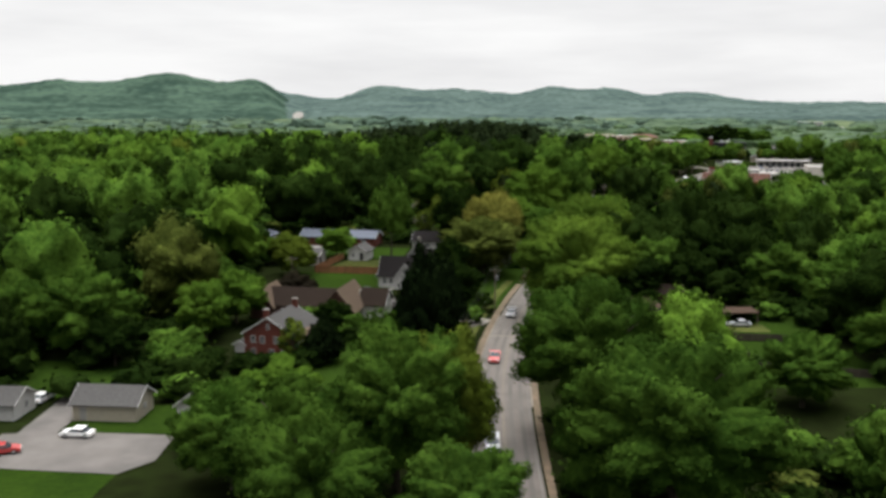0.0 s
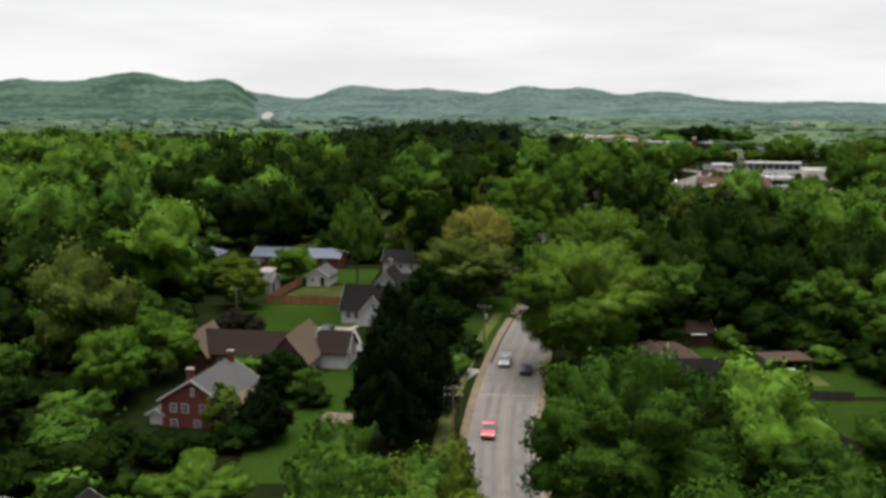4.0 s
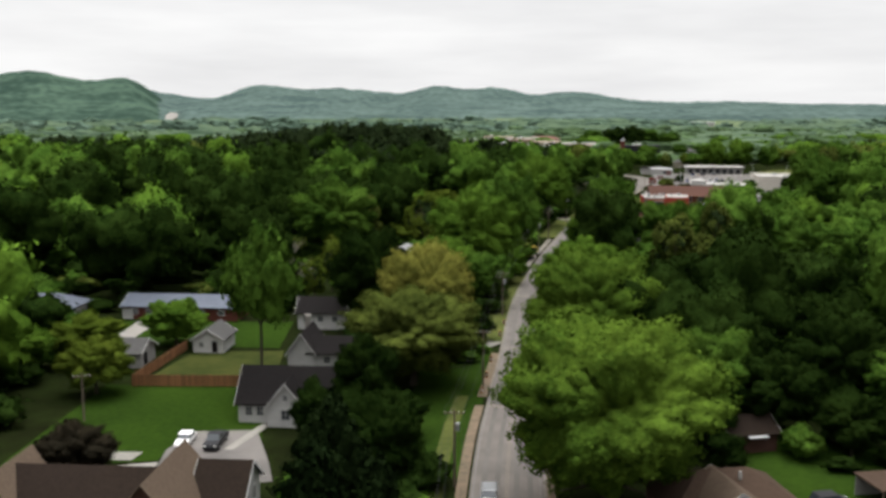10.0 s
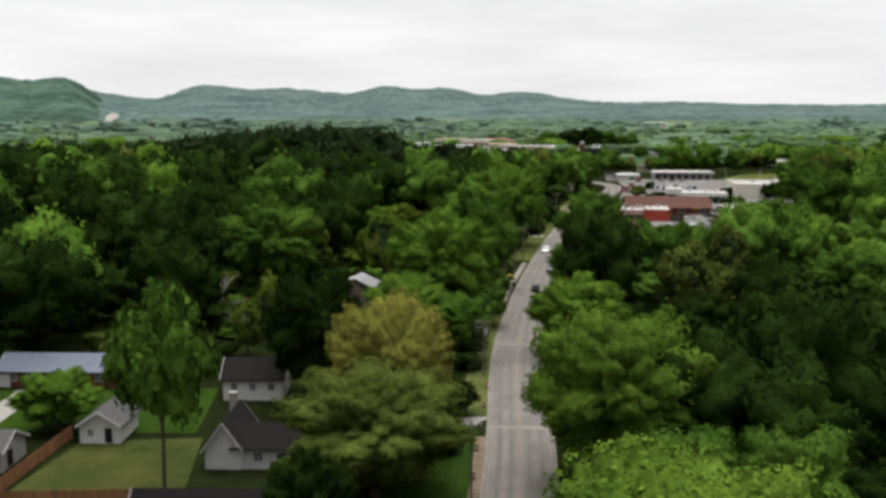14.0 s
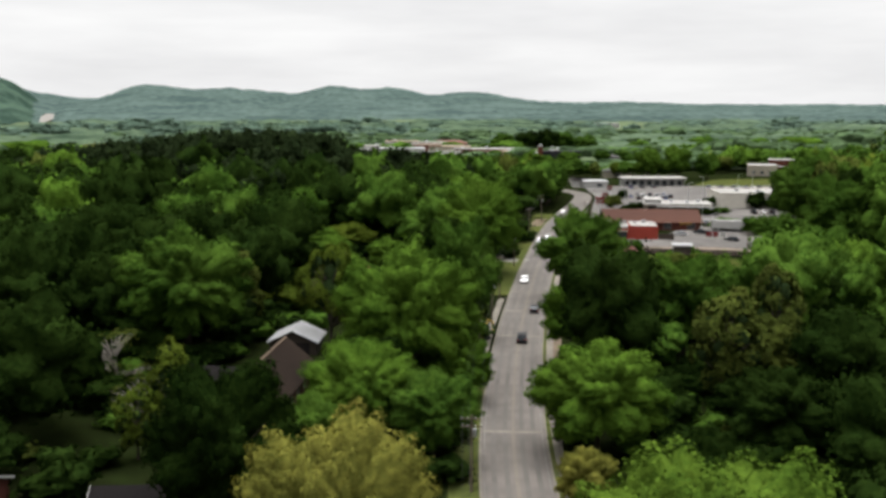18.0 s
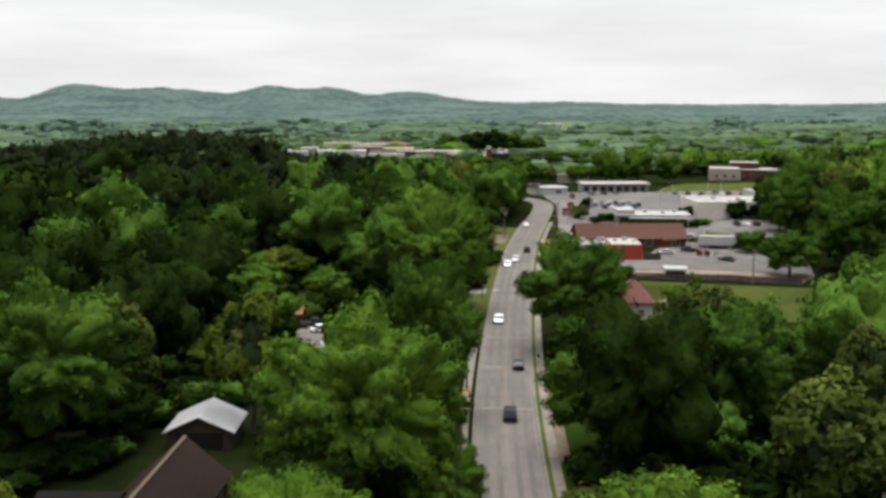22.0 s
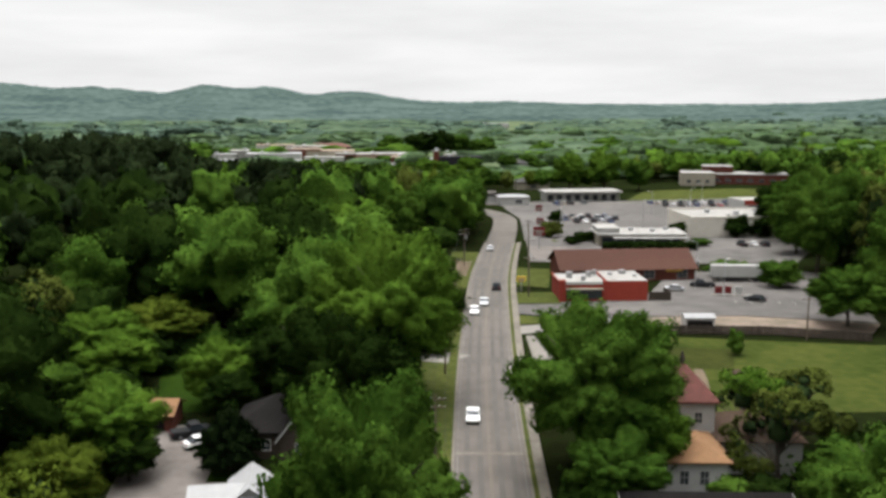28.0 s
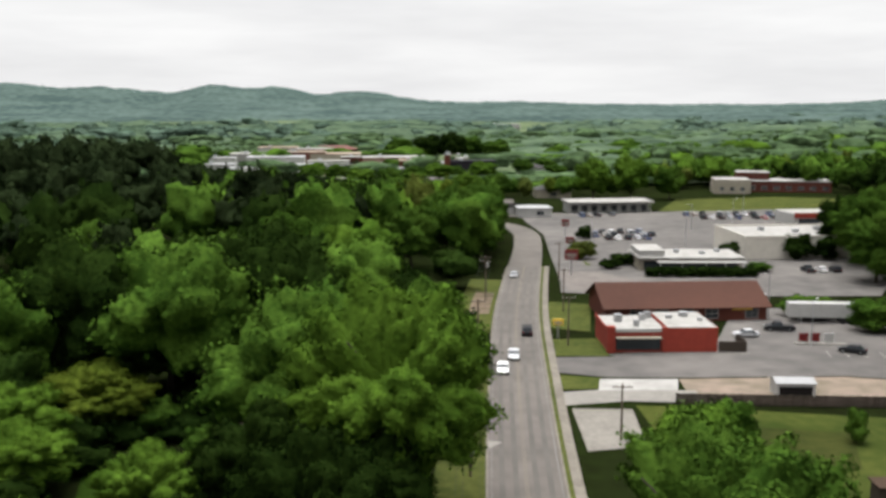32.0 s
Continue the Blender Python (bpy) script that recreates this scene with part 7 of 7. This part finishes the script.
def pole_sign(x, y, height, w, hh, rot, panel, label):
    root = empty("pole_sign", pose(x, y, lz(x, y), 0, 0, rot), label, "sign", "signs along the street")
    part("post", tube(bmesh.new(), [(0, 0, -0.3), (0, 0, height)], [0.16, 0.14], 8), STEEL, root)
    p = part("panel", blk(-w / 2, w / 2, -0.2, 0.2, height - hh, height, bevel=0.06), panel, root)
    part("lettering_bar", blk(-w * 0.36, w * 0.36, -0.225, -0.2, height - hh * 0.62, height - hh * 0.40), LINE, p)
    part("lettering_bar", blk(-w * 0.25, w * 0.25, -0.225, -0.2, height - hh * 0.85, height - hh * 0.72), LINE, p)


pole_sign(152.7, 539.5, 6.6, 3.4, 2.6, -20, SIGNRED, "dark red sign on a tall steel post")
pole_sign(166.0, 566.0, 6.0, 2.4, 1.8, -20, SIGNRED, "dark red sign on a tall steel post")
pole_sign(120.0, 481.5, 3.6, 2.0, 1.2, -20, YELLOWSIGN, "small yellow sign on a post in dry grass")
pole_sign(186.0, 608.0, 6.0, 2.4, 2.2, -20, SIGNRED, "dark red sign on a tall steel post")

# parking bay lines on the asphalt
def bay_line(x, y, rot, length, label="worn white parking line on asphalt"):
    ob = part("bay_line", blk(-0.07, 0.07, -length / 2, length / 2, 0.0, 0.014), LINE)
    ob.matrix_basis = pose(x, y, lz(x, y) + 0.05, 0, 0, rot)
    tagged(ob, label, "road marking", "parking bay lines", kind="structure")


for x0, y0, dx, dy, n, rot in ((256.4, 640.6, 3.1, -1.2, 18, -20), (191.5, 598.5, 3.0, -0.9, 8, -20), (197.5, 613.5, 3.0, -0.9, 7, -20), (206.4, 524.6, 3.2, -1.2, 5, -20), (158.5, 456.5, 2.7, -1.3, 6, -28)):
    for k in range(n):
        bay_line(x0 + dx * k, y0 + dy * k, rot, 5.2)

# drive-through board, bins, tarp and roadside clutter
h = house("menu_board", "low red and white menu boards on a kerbed island", 161.5, 461.5, -24, "sign")
part("island", blk(-4.5, 4.5, -0.7, 0.7, -0.1, 0.2, bevel=0.05), CONCRETE, h)
for xx in (-3.0, -1.0, 1.4):
    part("board", blk(xx - 0.8, xx + 0.8, -0.12, 0.12, 0.5, 2.0), SIGNRED if xx < 1 else WHITE, h)
    part("post", blk(xx - 0.06, xx + 0.06, -0.06, 0.06, 0.1, 0.5), STEEL, h)
h = house("shed", "small dark timber hut with a flat roof on a lawn", 121.8, 405.6, -22, "shed")
part("wall", blk(-1.6, 1.6, -1.3, 1.3, -0.3, 2.2), DARKFENCE, h)
part("roof", blk(-1.9, 1.9, -1.6, 1.6, 2.2, 2.4, bevel=0.04), SHINGLE_BROWN, h)
part("door", blk(-0.45, 0.45, -1.36, -1.3, 0.0, 1.9), FENCEWOOD, h)
h = house("tarpaulin_heap", "heap under a blue tarpaulin in a yard", 22.6, 179.5, 20, "heap")
bm = bmesh.new()
bmesh.ops.create_icosphere(bm, subdivisions=3, radius=1.0)
for v in bm.verts:
    v.co = Vector((v.co.x * 1.5, v.co.y * 1.1, max(-0.1, v.co.z * 1.1))) * (1 + 0.15 * noise.noise(v.co * 2.0))
part("tarpaulin", bm, TARP, h)
for i, (x, y) in enumerate(((23.5, 246.0), (25.8, 255.0), (30.5, 272.0), (33.0, 281.0), (21.4, 238.0))):
    h = house("traffic_barrel", "orange and white traffic barrel on bare earth", x - 1.2, y, 0, "barrel")
    h["group"] = "barrels along the roadworks"
    part("barrel", tube(bmesh.new(), [(0, 0, 0), (0, 0, 0.5), (0, 0, 1.0)], [0.30, 0.27, 0.24], 12), ROOF_ORANGE, h)
    part("band", tube(bmesh.new(), [(0, 0, 0.45), (0, 0, 0.65)], [0.285, 0.275], 12), WHITE, h)


def excavator(x, y, rot):
    root = empty("excavator", pose(x, y, lz(x, y) + 0.1, 0, 0, rot), "yellow excavator parked on the roadside verge", "excavator")
    for yy in (-0.9, 0.9):
        part("track", blk(-1.5, 1.5, yy - 0.25, yy + 0.25, 0, 0.7, bevel=0.15), RUBBER, root)
    part("body", blk(-1.5, 1.1, -1.0, 1.0, 0.8, 1.8, bevel=0.1), YELLOWSIGN, root)
    part("cab", blk(0.1, 1.2, -0.95, 0.0, 1.8, 2.8, bevel=0.06), GLASS, root)
    part("boom", tube(bmesh.new(), [(1.0, 0.4, 1.5), (2.6, 0.4, 3.4), (4.3, 0.4, 2.6)], [0.22, 0.2, 0.16], 6), YELLOWSIGN, root)
    part("stick", tube(bmesh.new(), [(4.3, 0.4, 2.6), (4.4, 0.4, 0.9)], [0.15, 0.12], 6), YELLOWSIGN, root)
    part("bucket", blk(4.0, 4.8, 0.0, 0.8, 0.2, 0.9, bevel=0.1), DARKFENCE, root)


x, y2, r = off_street(352, -7.0)
excavator(x, y2, r + 60)
x, y2, r = off_street(330, -6.6)
excavator(x, y2, r + 100)
